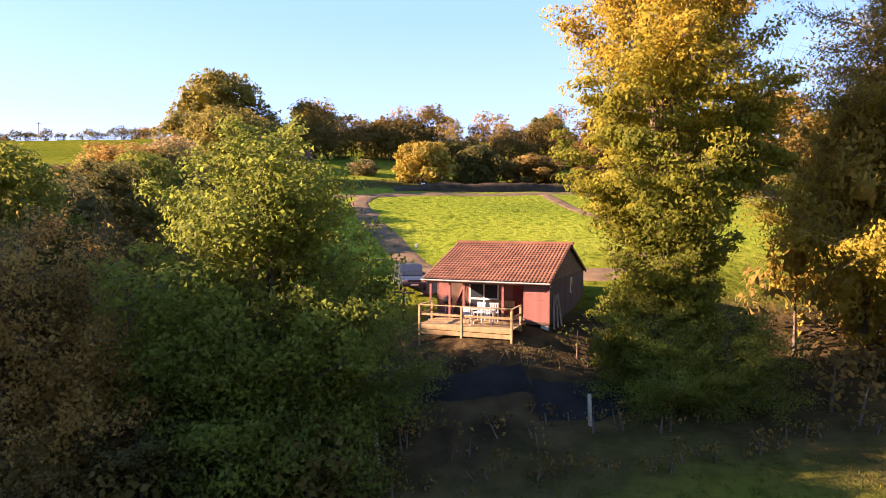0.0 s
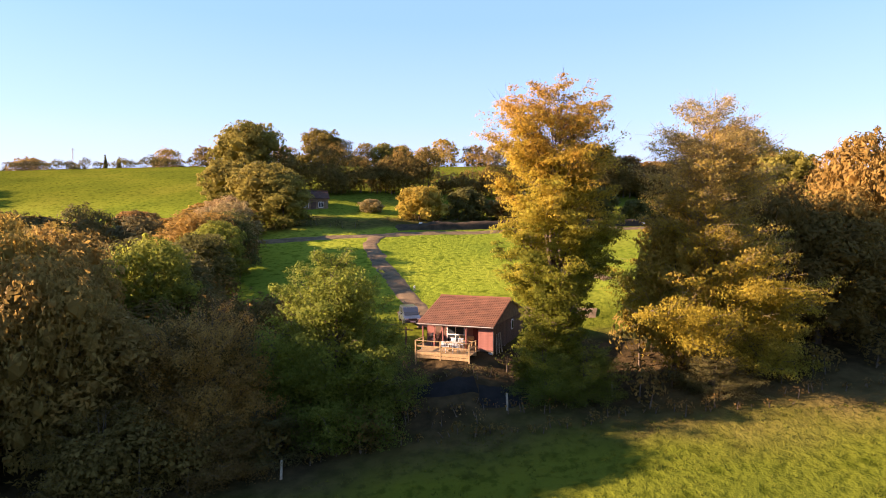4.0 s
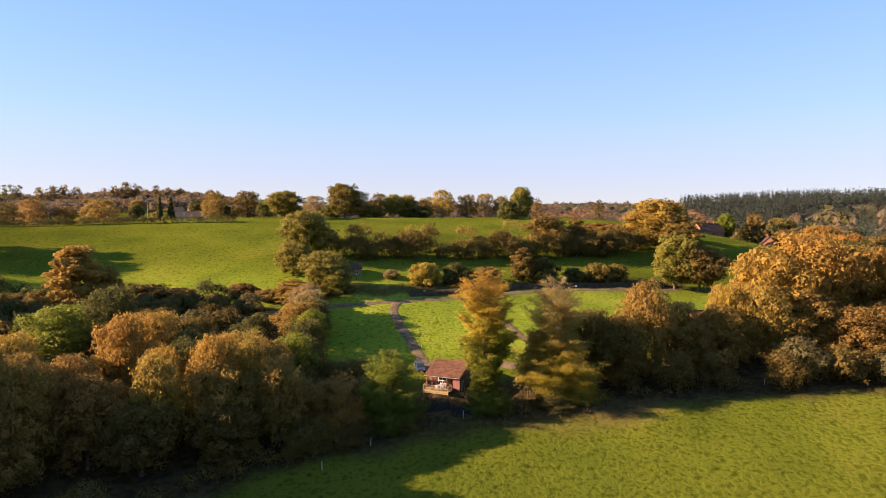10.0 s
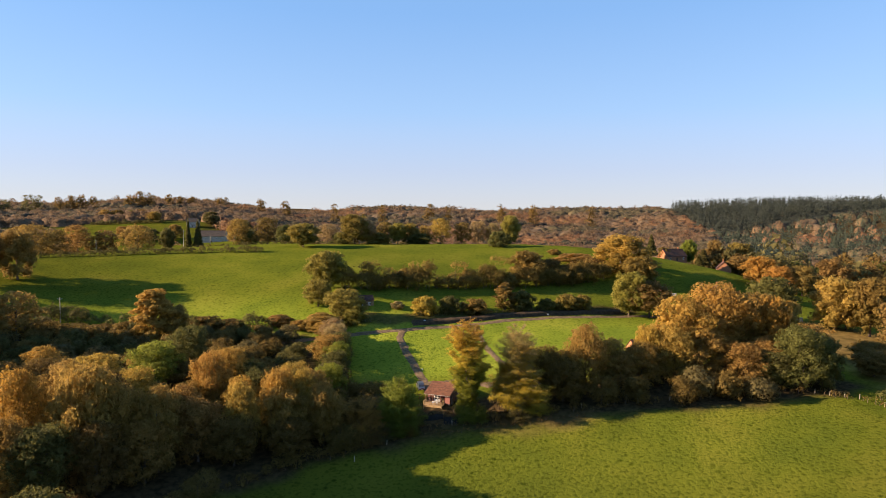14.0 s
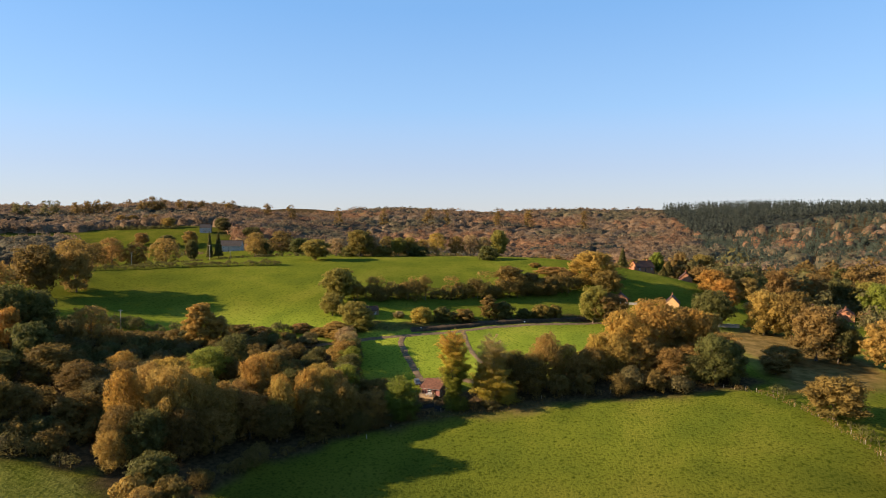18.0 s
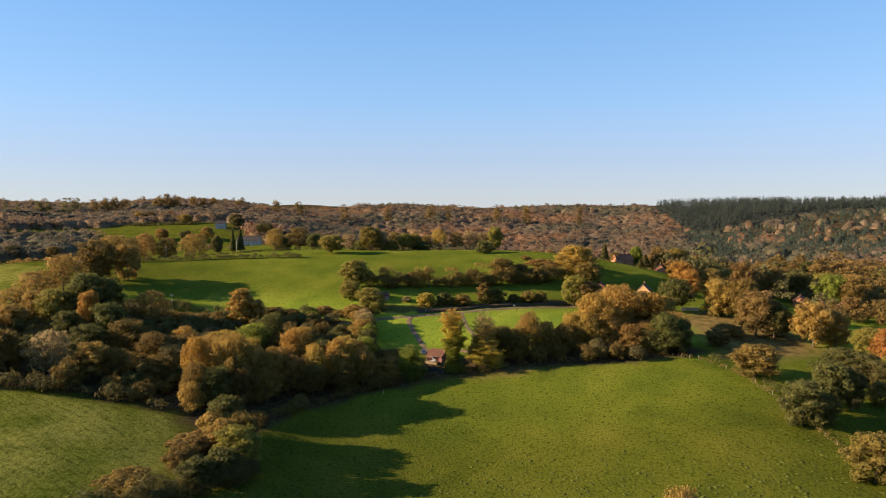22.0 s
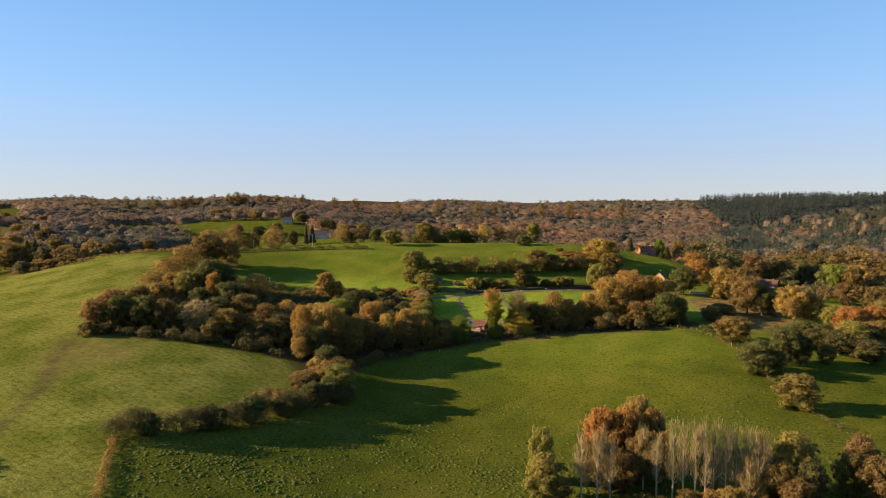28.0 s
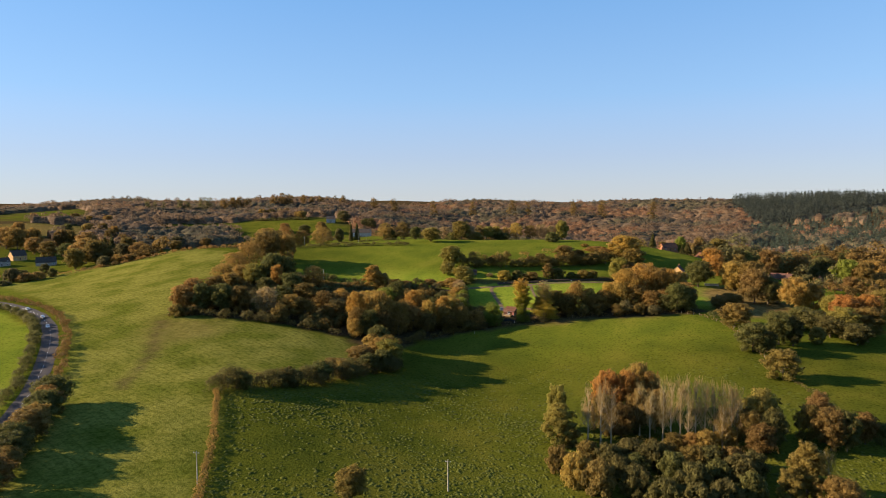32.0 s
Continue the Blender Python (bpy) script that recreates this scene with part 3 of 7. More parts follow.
        n *= 0.011 / (np.linalg.norm(n, axis=1, keepdims=True) + 1e-9)
        wood.append((np.stack([at - n, at + n, at + v + n * 0.2, at + v - n * 0.2], 1).reshape(-1, 3), np.arange(4 * twigs).reshape(-1, 4)))
    for bole in boles:
        mesh_object("trunk", *bole, stem, root)
    tagged(mesh_object("brushwood", *merge(wood), stem, root), kind="stuff")
    lobes = np.concatenate([lay[:, 0] * (1 - u) + lay[:, 1] * u for u in (0.45, 0.95)]) + rng.normal(size=(2 * len(lay), 3)) * 0.12
    rad = np.concatenate([side_r, side_r]) * rng.uniform(0.34, 0.62, 2 * len(lay))
    share = np.concatenate([span, span]) * rad
    k = rng.choice(len(lobes), leaves, p=share / share.sum())
    d = unit(rng, leaves)
    d[:, 2] = np.abs(d[:, 2]) * np.where(rng.random(leaves) < 0.78, 1, -1)
    p = lobes[k] + d * (rad[k] * (1.05 - 0.55 * rng.random(leaves) ** 1.6 + 0.1 * rng.normal(size=leaves)))[:, None] * (1, 1, flat)
    p[:, 2] = np.maximum(p[:, 2], 0.12)
    outward = p - (0, 0, 0.5 * H)
    outward /= np.linalg.norm(outward, axis=1, keepdims=True) + 1e-9
    n = d + 0.5 * outward + 0.45 * rng.normal(size=(leaves, 3))
    n /= np.linalg.norm(n, axis=1, keepdims=True)
    mesh_object("crown", *leaf_tris(p, n, size, rng, 1.5), LEAF["green"], root, smooth=False)
    return root


def conifer(name, seed, H, R, leaves, size):
    rng = np.random.default_rng(seed)
    root = new(name)
    mesh_object("trunk", *tube([(0, 0, -0.3), (0, 0, H * 0.5), (0, 0, H * 0.97)], [0.02 * H, 0.013 * H, 0.02], 6), BARK, root)
    z = H * (0.1 + 0.88 * (1 - np.sqrt(rng.random(leaves))))
    layer = 0.7 + 0.3 * np.abs(np.sin(z / H * 28))
    rad = R * (1 - z / H) * layer * np.sqrt(rng.uniform(0.35, 1, leaves)) + 0.1
    a = rng.uniform(0, 2 * math.pi, leaves)
    p = np.stack([rad * np.cos(a), rad * np.sin(a), z - 0.15 * rad], 1)
    nrm = np.stack([np.cos(a) * 0.6, np.sin(a) * 0.6, np.full(leaves, 0.8)], 1) + 0.4 * rng.normal(size=(leaves, 3))
    nrm /= np.linalg.norm(nrm, axis=1, keepdims=True)
    mesh_object("crown", *leaf_quads(p, nrm, size, rng), LEAF["pine"], root, smooth=False)
    return root


def poplar(name, seed, H, R, leaves, size):
    """Nearly bare upright tree: pale stem, steep branches, a haze of thin leaves."""
    rng = np.random.default_rng(seed)
    root = new(name)
    parts = [tube([(0, 0, -0.3), (0.1, 0, H * 0.4), (0, 0.1, H * 0.98)], [0.016 * H, 0.011 * H, 0.02], 6)]
    tips = []
    for i in range(34):
        z = H * rng.uniform(0.2, 0.85)
        a = rng.uniform(0, 6.28)
        q = R * (1.05 - 0.7 * z / H) * rng.uniform(0.6, 1.1)
        t = np.array((q * math.cos(a), q * math.sin(a), min(z + H * rng.uniform(0.12, 0.26), H)))
        s = np.array((0, 0, z))
        parts.append(tube([s, s * 0.45 + t * 0.55 + (q * 0.12 * math.cos(a), q * 0.12 * math.sin(a), -0.02 * H), t], [0.07, 0.045, 0.015], 4))
        tips += [s * (1 - k) + t * k for k in rng.uniform(0.35, 1.05, 6)]
    mesh_object("trunk", *merge(parts), PALE_BARK, root)
    at = np.array(tips)[rng.integers(0, len(tips), leaves)] + rng.normal(size=(leaves, 3)) * (0.3, 0.3, 0.6)
    up = np.stack([0.22 * rng.normal(size=leaves), 0.22 * rng.normal(size=leaves), np.ones(leaves)], 1) * rng.uniform(0.7, 1.6, leaves)[:, None]
    side = np.cross(up, rng.normal(size=(leaves, 3)))
    side *= size / np.linalg.norm(side, axis=1, keepdims=True)
    co = np.stack([at - side, at + side, at + up], 1).reshape(-1, 3)
    mesh_object("crown", co, np.arange(3 * leaves).reshape(-1, 3), LEAF["grey"], root, smooth=False)
    return root


KINDS = {
    "r": [round_tree("tree", 11 + i, 14, 6.5, 7200, 0.37, base=b, lobes=n, peak=p, leaf=leaf_tris) for i, (b, n, p) in enumerate([(0.10, 24, 1.0), (0.16, 28, 0.4), (0.06, 20, 1.3), (0.13, 32, 0.8)])],
    "R": [round_tree("tree", 31 + i, 14, 6.5, 12500, 0.27, base=b, lobes=n, peak=p, leaf=leaf_tris, core=0.36) for i, (b, n, p) in enumerate([(0.10, 30, 1.0), (0.14, 36, 0.5), (0.08, 26, 1.2)])],
    "o": [round_tree("tree", 51 + i, 16, 5, 8000, 0.38, base=0.06, lobes=26, peak=1.5, leaf=leaf_tris) for i in range(2)],
    "k": [round_tree("tree", 61 + i, 14, 3.6, 6000, 0.40, base=0.03, lobes=26, peak=2.2, leaf=leaf_tris) for i in range(2)],
    "b": [round_tree("shrub", 71 + i, 5, 3.6, 3600, 0.29, base=-0.1, lobes=18, peak=0.6, leaf=leaf_tris) for i in range(3)],
    "s": [round_tree("tree", 81 + i, 13, 6, 4600, 0.36, base=0.12, lobes=24, twigs=90, leaf=leaf_tris, core=0) for i in range(2)],
    "c": [conifer("conifer", 91, 14, 3.4, 1600, 0.6)],
    "p": [poplar("poplar", 95 + i, 16, 2.6, 900, 0.035) for i in range(3)],
    "near": [branched_tree("tree", 101, 14, ((0, 0.08, 0.25, 0.45, 0.62, 0.8, 0.92, 1), (5.4, 6.0, 6.0, 5.6, 4.8, 3.6, 2.6, 1.2)), 96, 10, 120000, 0.14, rise=1.0, flat=0.7, spread=0.62, stems=3, low=0.0)],
    "near2": [branched_tree("tree", 102, 11, ((0, 0.15, 0.4, 0.7, 0.88, 1), (4.8, 5.4, 5.5, 4.9, 3.9, 2.2)), 80, 9, 80000, 0.12, rise=1.1, flat=0.85, spread=0.65, stems=3, twigs=2500, low=0.0)],
    "nb": [branched_tree("shrub", 105 + i, 7, ((0, 0.1, 0.3, 0.6, 0.85, 1), (4.2, 4.6, 4.4, 3.8, 2.8, 1.2)), 50, 8, 32000, 0.11, rise=0.7, flat=0.5, spread=0.65, stems=3, low=0.0) for i in range(2)],
    "tall": [branched_tree("tree", 103, 25, ((0, 0.06, 0.2, 0.32, 0.42, 0.52, 0.62, 0.7, 0.84, 0.95, 1), (2.3, 2.7, 2.7, 3.1, 4.5, 5.0, 4.3, 4.3, 5.0, 3.9, 2.2)), 140, 10, 175000, 0.135, low=0.0, rise=0.8, flat=0.42, spread=0.62, cover=((0, 1.0), (0.5, 1.0), (0.6, 0.85), (0.72, 0.62), (1, 0.6)), twigs=4200, r0=0.34, stems=3)],
    "bare": [branched_tree("tree", 104, 22, ((0, 0.1, 0.2, 0.34, 0.45, 0.6, 0.75, 0.9, 1), (3.6, 6.2, 7.8, 7.0, 5.2, 4.8, 4.8, 3.6, 1.8)), 130, 10, 130000, 0.12, low=0.27, rise=0.5, flat=0.42, spread=0.6, cover=((0, 0.75), (0.3, 0.85), (0.42, 0.7), (0.55, 0.5), (0.75, 0.4), (1, 0.3)), twigs=5500, stems=3, r0=0.28, stem=TWIG)],
}
FORM = {"r": "rounded", "R": "rounded", "o": "oval", "k": "narrow", "b": "low bushy", "s": "half-bare", "c": "pointed", "p": "leafless upright", "near": "full-leaved", "near2": "half-turned", "nb": "spreading", "tall": "tall", "bare": "thinning"}
_used, PLANTED = {}, []


def plant(kind, hue, x, y, h, r):
    """One tree or shrub of that kind and leaf colour, height and half-width, rooted in the land."""
    if kind == "r" and math.hypot(x + 2, y + 50) < 112 and y > -60:
        kind = "R"
    PLANTED.append((x, y, h, r))
    hue = "ochre" if hue == "brown" and x > 100 else "amber" if hue == "ochre" and x < 100 and -60 < y < 60 else hue
    protos = KINDS[kind]
    k = _used[kind] = _used.get(kind, -1) + 1
    src = protos[k % len(protos)]
    size = {"r": (14, 6.5), "R": (14, 6.5), "o": (16, 5), "k": (14, 3.6), "b": (5, 3.6), "s": (13, 6), "c": (14, 3.4), "p": (16, 2.6), "near": (14, 6), "near2": (11, 5.5), "nb": (7, 4.5), "tall": (25, 5.4), "bare": (22, 6.5)}[kind]
    m = Matrix.Translation((x, y, height(x, y) - 0.05)) @ Matrix.Rotation(k * 2.4, 4, "Z") @ Matrix.Diagonal((r / size[1], r / size[1], h / size[0], 1))
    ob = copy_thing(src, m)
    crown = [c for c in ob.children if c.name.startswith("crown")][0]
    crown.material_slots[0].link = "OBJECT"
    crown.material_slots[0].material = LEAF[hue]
    sort = "shrub" if kind in ("b", "nb") else "conifer tree" if kind == "c" else "tree"
    place = "beside the cabin" if math.hypot(x, y) < 24 else "on the pasture edge" if y < -40 else "on the hillside" if y > 60 else "in the wooded hollow" if x < 0 else "along the field edge"
    return tagged(ob, f"{FORM[kind]} {COLOUR[hue]} autumn {sort} {place}", "shrub" if kind in ("b", "nb") else "tree", "hedgerow shrubs" if kind in ("b", "nb") else "trees in the valley")


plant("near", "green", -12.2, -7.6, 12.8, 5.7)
plant("near2", "russet", -20.3, -10.0, 10.1, 4.5)
plant("r", "green", -30.7, 4.0, 11.4, 4.8)
plant("r", "orange", -38.9, -14.0, 17.9, 4.4)
plant("r", "ochre", -34.8, -10.0, 16.0, 4.2)
plant("r", "orange", -84.1, -9.0, 14.0, 8.0)
plant("r", "orange", -58.0, -5.0, 16.4, 4.8)
plant("r", "brown", -84.3, -20.0, 16.2, 5.5)
plant("tall", "goldtop", 4.5, -3.6, 24.0, 5.0)
plant("bare", "goldlow", 16.6, -3.6, 22.2, 6.2)
plant("r", "brown", 35.3, 6.0, 18.3, 5.6)
plant("r", "umber", 24.5, 2.0, 14.6, 4.1)
plant("r", "brown", 50.1, 11.0, 10.1, 4.9)
plant("r", "goldy", 14.7, -2.0, 12.8, 4.3)
plant("r", "orange", 76.4, 22.0, 24.0, 11.1)
plant("r", "orange", 64.8, 17.0, 21.5, 9.4)
plant("r", "ochre", 85.1, 26.0, 20.6, 7.0)
plant("r", "brown", 68.1, 12.0, 14.8, 7.7)
plant("r", "rust", 90.2, 20.0, 20.7, 6.1)
plant("r", "ochre", 59.8, 10.0, 15.6, 5.7)
plant("r", "olive", 92.4, 8.0, 15.5, 7.3)
plant("r", "brown", 76.8, 7.0, 11.5, 6.9)
plant("r", "olive", 83.8, 5.0, 9.8, 5.8)
plant("r", "brown", 50.6, 8.0, 12.1, 5.7)
# bank left
plant("r", "rust", -82.0, -38.0, 21.0, 5.5)
plant("r", "ochre", -70.1, -36.0, 23.2, 6.4)
plant("r", "gold", -79.5, -46.0, 15.0, 5.3)
plant("r", "ochre", -79.0, -50.0, 10.5, 4.3)
plant("r", "olive", -73.5, -45.0, 14.5, 6.2)
plant("r", "brown", -59.6, -30.0, 18.2, 5.4)
plant("r", "olive", -72.5, 18.0, 14.1, 6.0)
plant("r", "green", -77.4, 8.0, 12.3, 7.0)
plant("r", "ochre", -82.2, 12.0, 7.9, 4.3)
plant("r", "umber", -65.3, 8.0, 8.9, 5.1)
plant("r", "orange", -56.6, 4.0, 13.7, 5.6)
plant("r", "ochre", -58.9, -4.0, 11.7, 5.0)
plant("r", "olive", -51.4, 6.0, 10.2, 4.8)
plant("r", "ochre", -38.2, -2.0, 13.5, 5.4)
plant("r", "orange", -43.4, -8.0, 13.5, 4.7)
plant("r", "brown", -32.9, -6.0, 14.3, 4.7)
plant("r", "orange", -47.7, -12.0, 13.8, 4.8)
plant("r", "brown", -37.8, -16.0, 14.6, 6.2)
plant("r", "brown", -28.5, -11.0, 10.4, 5.9)
plant("r", "umber", -21.6, -9.0, 8.5, 3.8)
plant("r", "brown", -53.7, -24.0, 13.9, 6.1)
plant("r", "brown", -60.4, -34.0, 13.0, 5.9)
plant("r", "umber", -46.1, -24.0, 10.9, 6.0)
plant("r", "umber", -35.3, -19.5, 9.4, 5.7)
plant("r", "umber", -66.6, -40.0, 14.3, 5.7)
plant("k", "ochre", -40.0, 45.0, 13.6 - height(-40, 45), 3.4)
plant("k", "ochre", -41.7, 53.0, 6.2, 6.9)
for _x, _y, _h, _r, _hue in ((-31.5, 17.5, 8.6, 4.4, "olive"), (-32.0, 23.5, 8.8, 4.6, "green"), (-33.0, 30.0, 8.8, 4.8, "olive"), (-34.5, 36.0, 9.0, 4.4, "grey"), (-36.5, 41.0, 9.0, 4.2, "grey")):
    plant("R", _hue, _x, _y, _h, _r)
plant("r", "moss", -31.8, 10.0, 8.6, 5.1)
plant("b", "brown", -50.0, 55.0, 3.0, 3.8)
plant("k", "orange", -92.5, 40.0, 18.2, 6.8)
plant("r", "brown", -86.3, 42.0, 12.4, 5.0)
plant("b", "umber", -81.8, 54.0, 4.8, 6.0)
plant("b", "umber", -74.4, 56.0, 3.3, 5.5)
plant("b", "umber", -114.3, 50.0, 2.5, 7.0)
plant("b", "umber", -107.3, 52.0, 2.9, 6.1)
plant("b", "umber", -122.9, 46.0, 2.9, 7.0)
plant("b", "ochre", -58.0, 60.0, 3.0, 3.8)
plant("r", "moss", -89.3, -7.0, 11.3, 6.7)
plant("r", "umber", -97.2, -8.0, 10.6, 6.8)
plant("r", "umber", -98.1, -32.0, 10.0, 6.3)
plant("r", "moss", -97.9, -20.0, 10.0, 6.5)
plant("r", "olive", -98.4, -29.5, 7.2, 4.2)
# left group
plant("r", "brown", -176.6, -44.0, 14.4, 6.6)
plant("b", "gold", -175.5, -52.0, 6.5, 4.2)
plant("r", "olive", -166.0, -42.0, 15.9, 6.2)
plant("r", "olive", -154.9, -41.0, 15.7, 6.5)
plant("r", "umber", -145.8, -40.0, 15.2, 6.1)
plant("s", "grey", -132.0, -38.0, 15.3, 7.6)
plant("r", "brown", -118.7, -38.0, 13.4, 6.6)
plant("r", "umber", -110.7, -36.0, 11.7, 5.3)
plant("r", "umber", -120.6, -47.0, 9.2, 5.5)
plant("r", "brown", -184.8, -18.0, 12.3, 7.1)
plant("r", "umber", -176.0, -9.5, 11.8, 7.1)
plant("r", "brown", -171.0, 2.0, 11.4, 6.2)
plant("r", "brown", -172.5, 19.0, 12.7, 7.9)
plant("s", "brown", -189.9, 45.0, 15.3, 9.3)
plant("s", "brown", -187.5, 62.0, 20.4, 9.6)
plant("r", "umber", -182.5, 84.0, 24.0, 10.8)
plant("r", "brown", -172.6, 96.0, 20.4, 7.9)
plant("s", "brown", -188.6, 26.0, 11.4, 7.8)
plant("r", "olive", -153.1, 20.0, 21.8, 8.1)
plant("r", "olive", -145.8, 26.0, 19.8, 7.8)
plant("r", "yellow", -162.1, 13.0, 15.3, 7.4)
plant("r", "rust", -144.9, 9.0, 17.3, 5.0)
plant("r", "olive", -134.1, 5.0, 14.6, 7.0)
plant("r", "olive", -148.5, 0.0, 11.0, 6.4)
plant("r", "olive", -132.2, -14.0, 11.0, 6.7)
plant("s", "brown", -129.7, 32.0, 15.2, 7.8)
plant("r", "umber", -120.9, -8.0, 12.9, 8.4)
plant("r", "umber", -106.3, -16.0, 11.9, 7.2)
plant("r", "moss", -96.9, -20.0, 9.5, 5.8)
# behind: mid slopes
plant("r", "yellow", -47.7, 88.0, 16.3, 7.9)
plant("r", "yellow", -47.6, 74.5, 10.1, 6.1)
plant("r", "yellow", -36.6, 61.5, 11.3, 6.8)
plant("r", "yellow", -32.5, 59.0, 9.4, 5.6)
plant("b", "ochre", -48.2, 55.0, 3.0, 4.7)
plant("b", "brown", -58.1, 58.0, 3.8, 4.3)
plant("b", "goldy", -8.6, 70.0, 6.5, 5.2)
plant("b", "olive", 0.8, 72.0, 6.3, 4.3)
plant("b", "grey", -18.4, 74.0, 2.7, 2.8)
plant("b", "gold", 9.7, 74.0, 5.1, 6.1)
plant("k", "gold", 21.5, 80.0, 10.4, 4.3)
plant("b", "olive", 28.5, 82.0, 7.2, 5.0)
plant("b", "olive", 37.7, 82.0, 4.8, 3.5)
plant("b", "gold", 45.9, 84.0, 6.2, 5.3)
plant("r", "gold", 34.6, 116.0, 13.1, 8.0)
plant("r", "yellow", 68.8, 82.0, 17.1, 7.3)
plant("r", "umber", 76.3, 81.5, 14.0, 8.6)
plant("b", "gold", 52.0, 86.0, 6.0, 4.3)
plant("r", "orange", 79.4, 131.0, 17.8, 13.2)
plant("r", "gold", 84.7, 120.0, 13.4, 8.8)
plant("c", "dark", 110.1, 183.0, 12.6, 4.0)
plant("r", "umber", 119.6, 190.0, 7.3, 3.8)
plant("r", "green", 135.0, 195.0, 15.0, 4.6)
plant("c", "dark", 137.2, 180.0, 10.3, 4.8)
plant("c", "dark", 130.7, 170.0, 6.2, 3.1)
plant("r", "brown", 151.9, 200.0, 19.4, 5.8)
plant("r", "gold", 169.7, 210.0, 22.8, 10.6)
plant("r", "umber", 148.4, 144.0, 9.5, 5.9)
plant("r", "brown", 84.7, 178.0, 3.8, 4.5)
plant("b", "brown", 52.1, 150.0, 2.6, 3.2)
plant("b", "brown", 60.5, 140.0, 3.7, 9.2)
plant("b", "umber", 65.7, 135.0, 4.1, 7.8)
plant("r", "umber", 44.8, 116.5, 9.9, 6.0)
plant("b", "umber", 52.9, 116.0, 8.2, 7.2)
# skyline row
plant("r", "yellow", -73.8, 168.0, 12.5, 8.9)
plant("s", "grey", -68.2, 205.0, 11.8, 7.2)
plant("r", "gold", -51.0, 195.0, 16.9, 9.6)
plant("s", "grey", -43.8, 198.0, 13.8, 5.9)
plant("s", "gold", -35.2, 205.0, 13.3, 5.7)
plant("r", "yellow", -27.6, 200.0, 12.1, 5.3)
plant("r", "yellow", -20.5, 205.0, 12.4, 5.7)
plant("s", "brown", -12.8, 210.0, 11.6, 4.5)
plant("s", "orange", -3.2, 208.0, 15.5, 7.0)
plant("s", "gold", 8.8, 210.0, 13.6, 6.1)
plant("s", "grey", 18.7, 215.0, 15.1, 6.8)
plant("s", "grey", 27.4, 215.0, 14.0, 5.8)
plant("r", "yellow", 37.0, 212.0, 18.4, 6.4)
plant("b", "olive", 27.6, 172.0, 8.0, 6.3)
plant("b", "yellow", -39.4, 200.0, 7.1, 7.8)
plant("b", "olive", -16.3, 203.0, 6.6, 7.8)
plant("b", "olive", -59.5, 200.0, 7.0, 6.3)
plant("s", "brown", -129.3, 235.0, 18.1, 8.3)
plant("s", "umber", -110.9, 235.0, 18.0, 8.9)
plant("r", "olive", -98.6, 228.0, 12.6, 5.9)
plant("c", "dark", -170.4, 260.0, 21.5, 3.1)
plant("c", "dark", -164.7, 262.0, 20.0, 3.9)
plant("r", "olive", -179.4, 250.0, 16.5, 4.7)
plant("s", "brown", -191.4, 235.0, 20.0, 11.4)
plant("s", "umber", -214.7, 240.0, 18.6, 9.9)
plant("s", "brown", -228.9, 235.0, 22.9, 9.9)
plant("s", "umber", -231.6, 215.0, 18.4, 9.6)
plant("s", "brown", -231.1, 193.0, 18.7, 12.8)
plant("b", "olive", -124.9, 240.0, 10.7, 7.3)
# right side
plant("r", "rust", 140.5, 110.0, 15.4, 7.4)
plant("r", "brown", 161.6, 130.0, 14.0, 7.9)
plant("r", "brown", 194.1, 160.0, 21.3, 9.1)
plant("r", "ochre", 217.2, 170.0, 23.1, 9.5)
plant("r", "olive", 241.3, 180.0, 22.1, 9.5)
plant("r", "green", 244.8, 150.0, 23.2, 10.3)
plant("r", "gold", 252.0, 140.0, 22.6, 8.9)
plant("r", "brown", 153.5, 175.0, 10.5, 5.9)
plant("r", "gold", 110.8, -91.0, 12.7, 7.6)
plant("r", "ochre", 203.8, 20.0, 13.2, 7.7)
plant("r", "brown", 221.3, 90.0, 13.0, 8.0)
plant("r", "green", 236.0, 112.0, 10.0, 6.5)
plant("r", "gold", 243.7, 96.0, 12.0, 8.0)
plant("r", "gold", 112.6, -23.6, 12.5, 9.0)
plant("r", "ochre", 115.8, 14.3, 7.6, 6.1)
plant("r", "gold", 126.6, 30.7, 6.1, 7.3)
plant("r", "olive", 109.2, -60.6, 13.5, 7.5)
plant("r", "olive", 124.2, -49.8, 15.7, 6.7)
plant("r", "dark", 130.4, -50.1, 13.9, 5.2)
plant("r", "dark", 150.4, -25.6, 11.2, 7.8)
plant("r", "gold", 142.7, -45.7, 8.5, 4.3)
plant("r", "olive", 146.1, -17.9, 10.7, 6.6)
plant("r", "yellow", 160.0, -31.6, 15.1, 8.6)
plant("r", "dark", 153.8, -33.3, 10.9, 7.3)
plant("r", "gold", 173.4, -27.1, 14.8, 8.7)
plant("r", "dark", 161.7, -42.6, 10.5, 7.0)
plant("r", "dark", 115.6, -59.9, 9.6, 5.3)
plant("r", "amber", 158.1, 18.9, 19.3, 8.3)
plant("r", "amber", 168.1, 20.0, 16.2, 7.0)
plant("r", "yellow", 169.9, 3.0, 13.4, 6.1)
plant("r", "rust", 170.0, -11.2, 16.7, 7.8)
plant("r", "rust", 182.2, -7.9, 16.8, 7.8)
plant("r", "gold", 197.6, 8.1, 16.7, 7.0)
plant("r", "gold", 155.3, 37.9, 11.6, 6.5)
plant("r", "ochre", 141.4, 34.3, 21.2, 10.3)
plant("r", "olive", 147.7, 31.0, 17.1, 6.4)
plant("r", "amber", 140.8, 71.8, 19.5, 9.2)
plant("r", "gold", 148.5, 64.5, 21.2, 8.3)
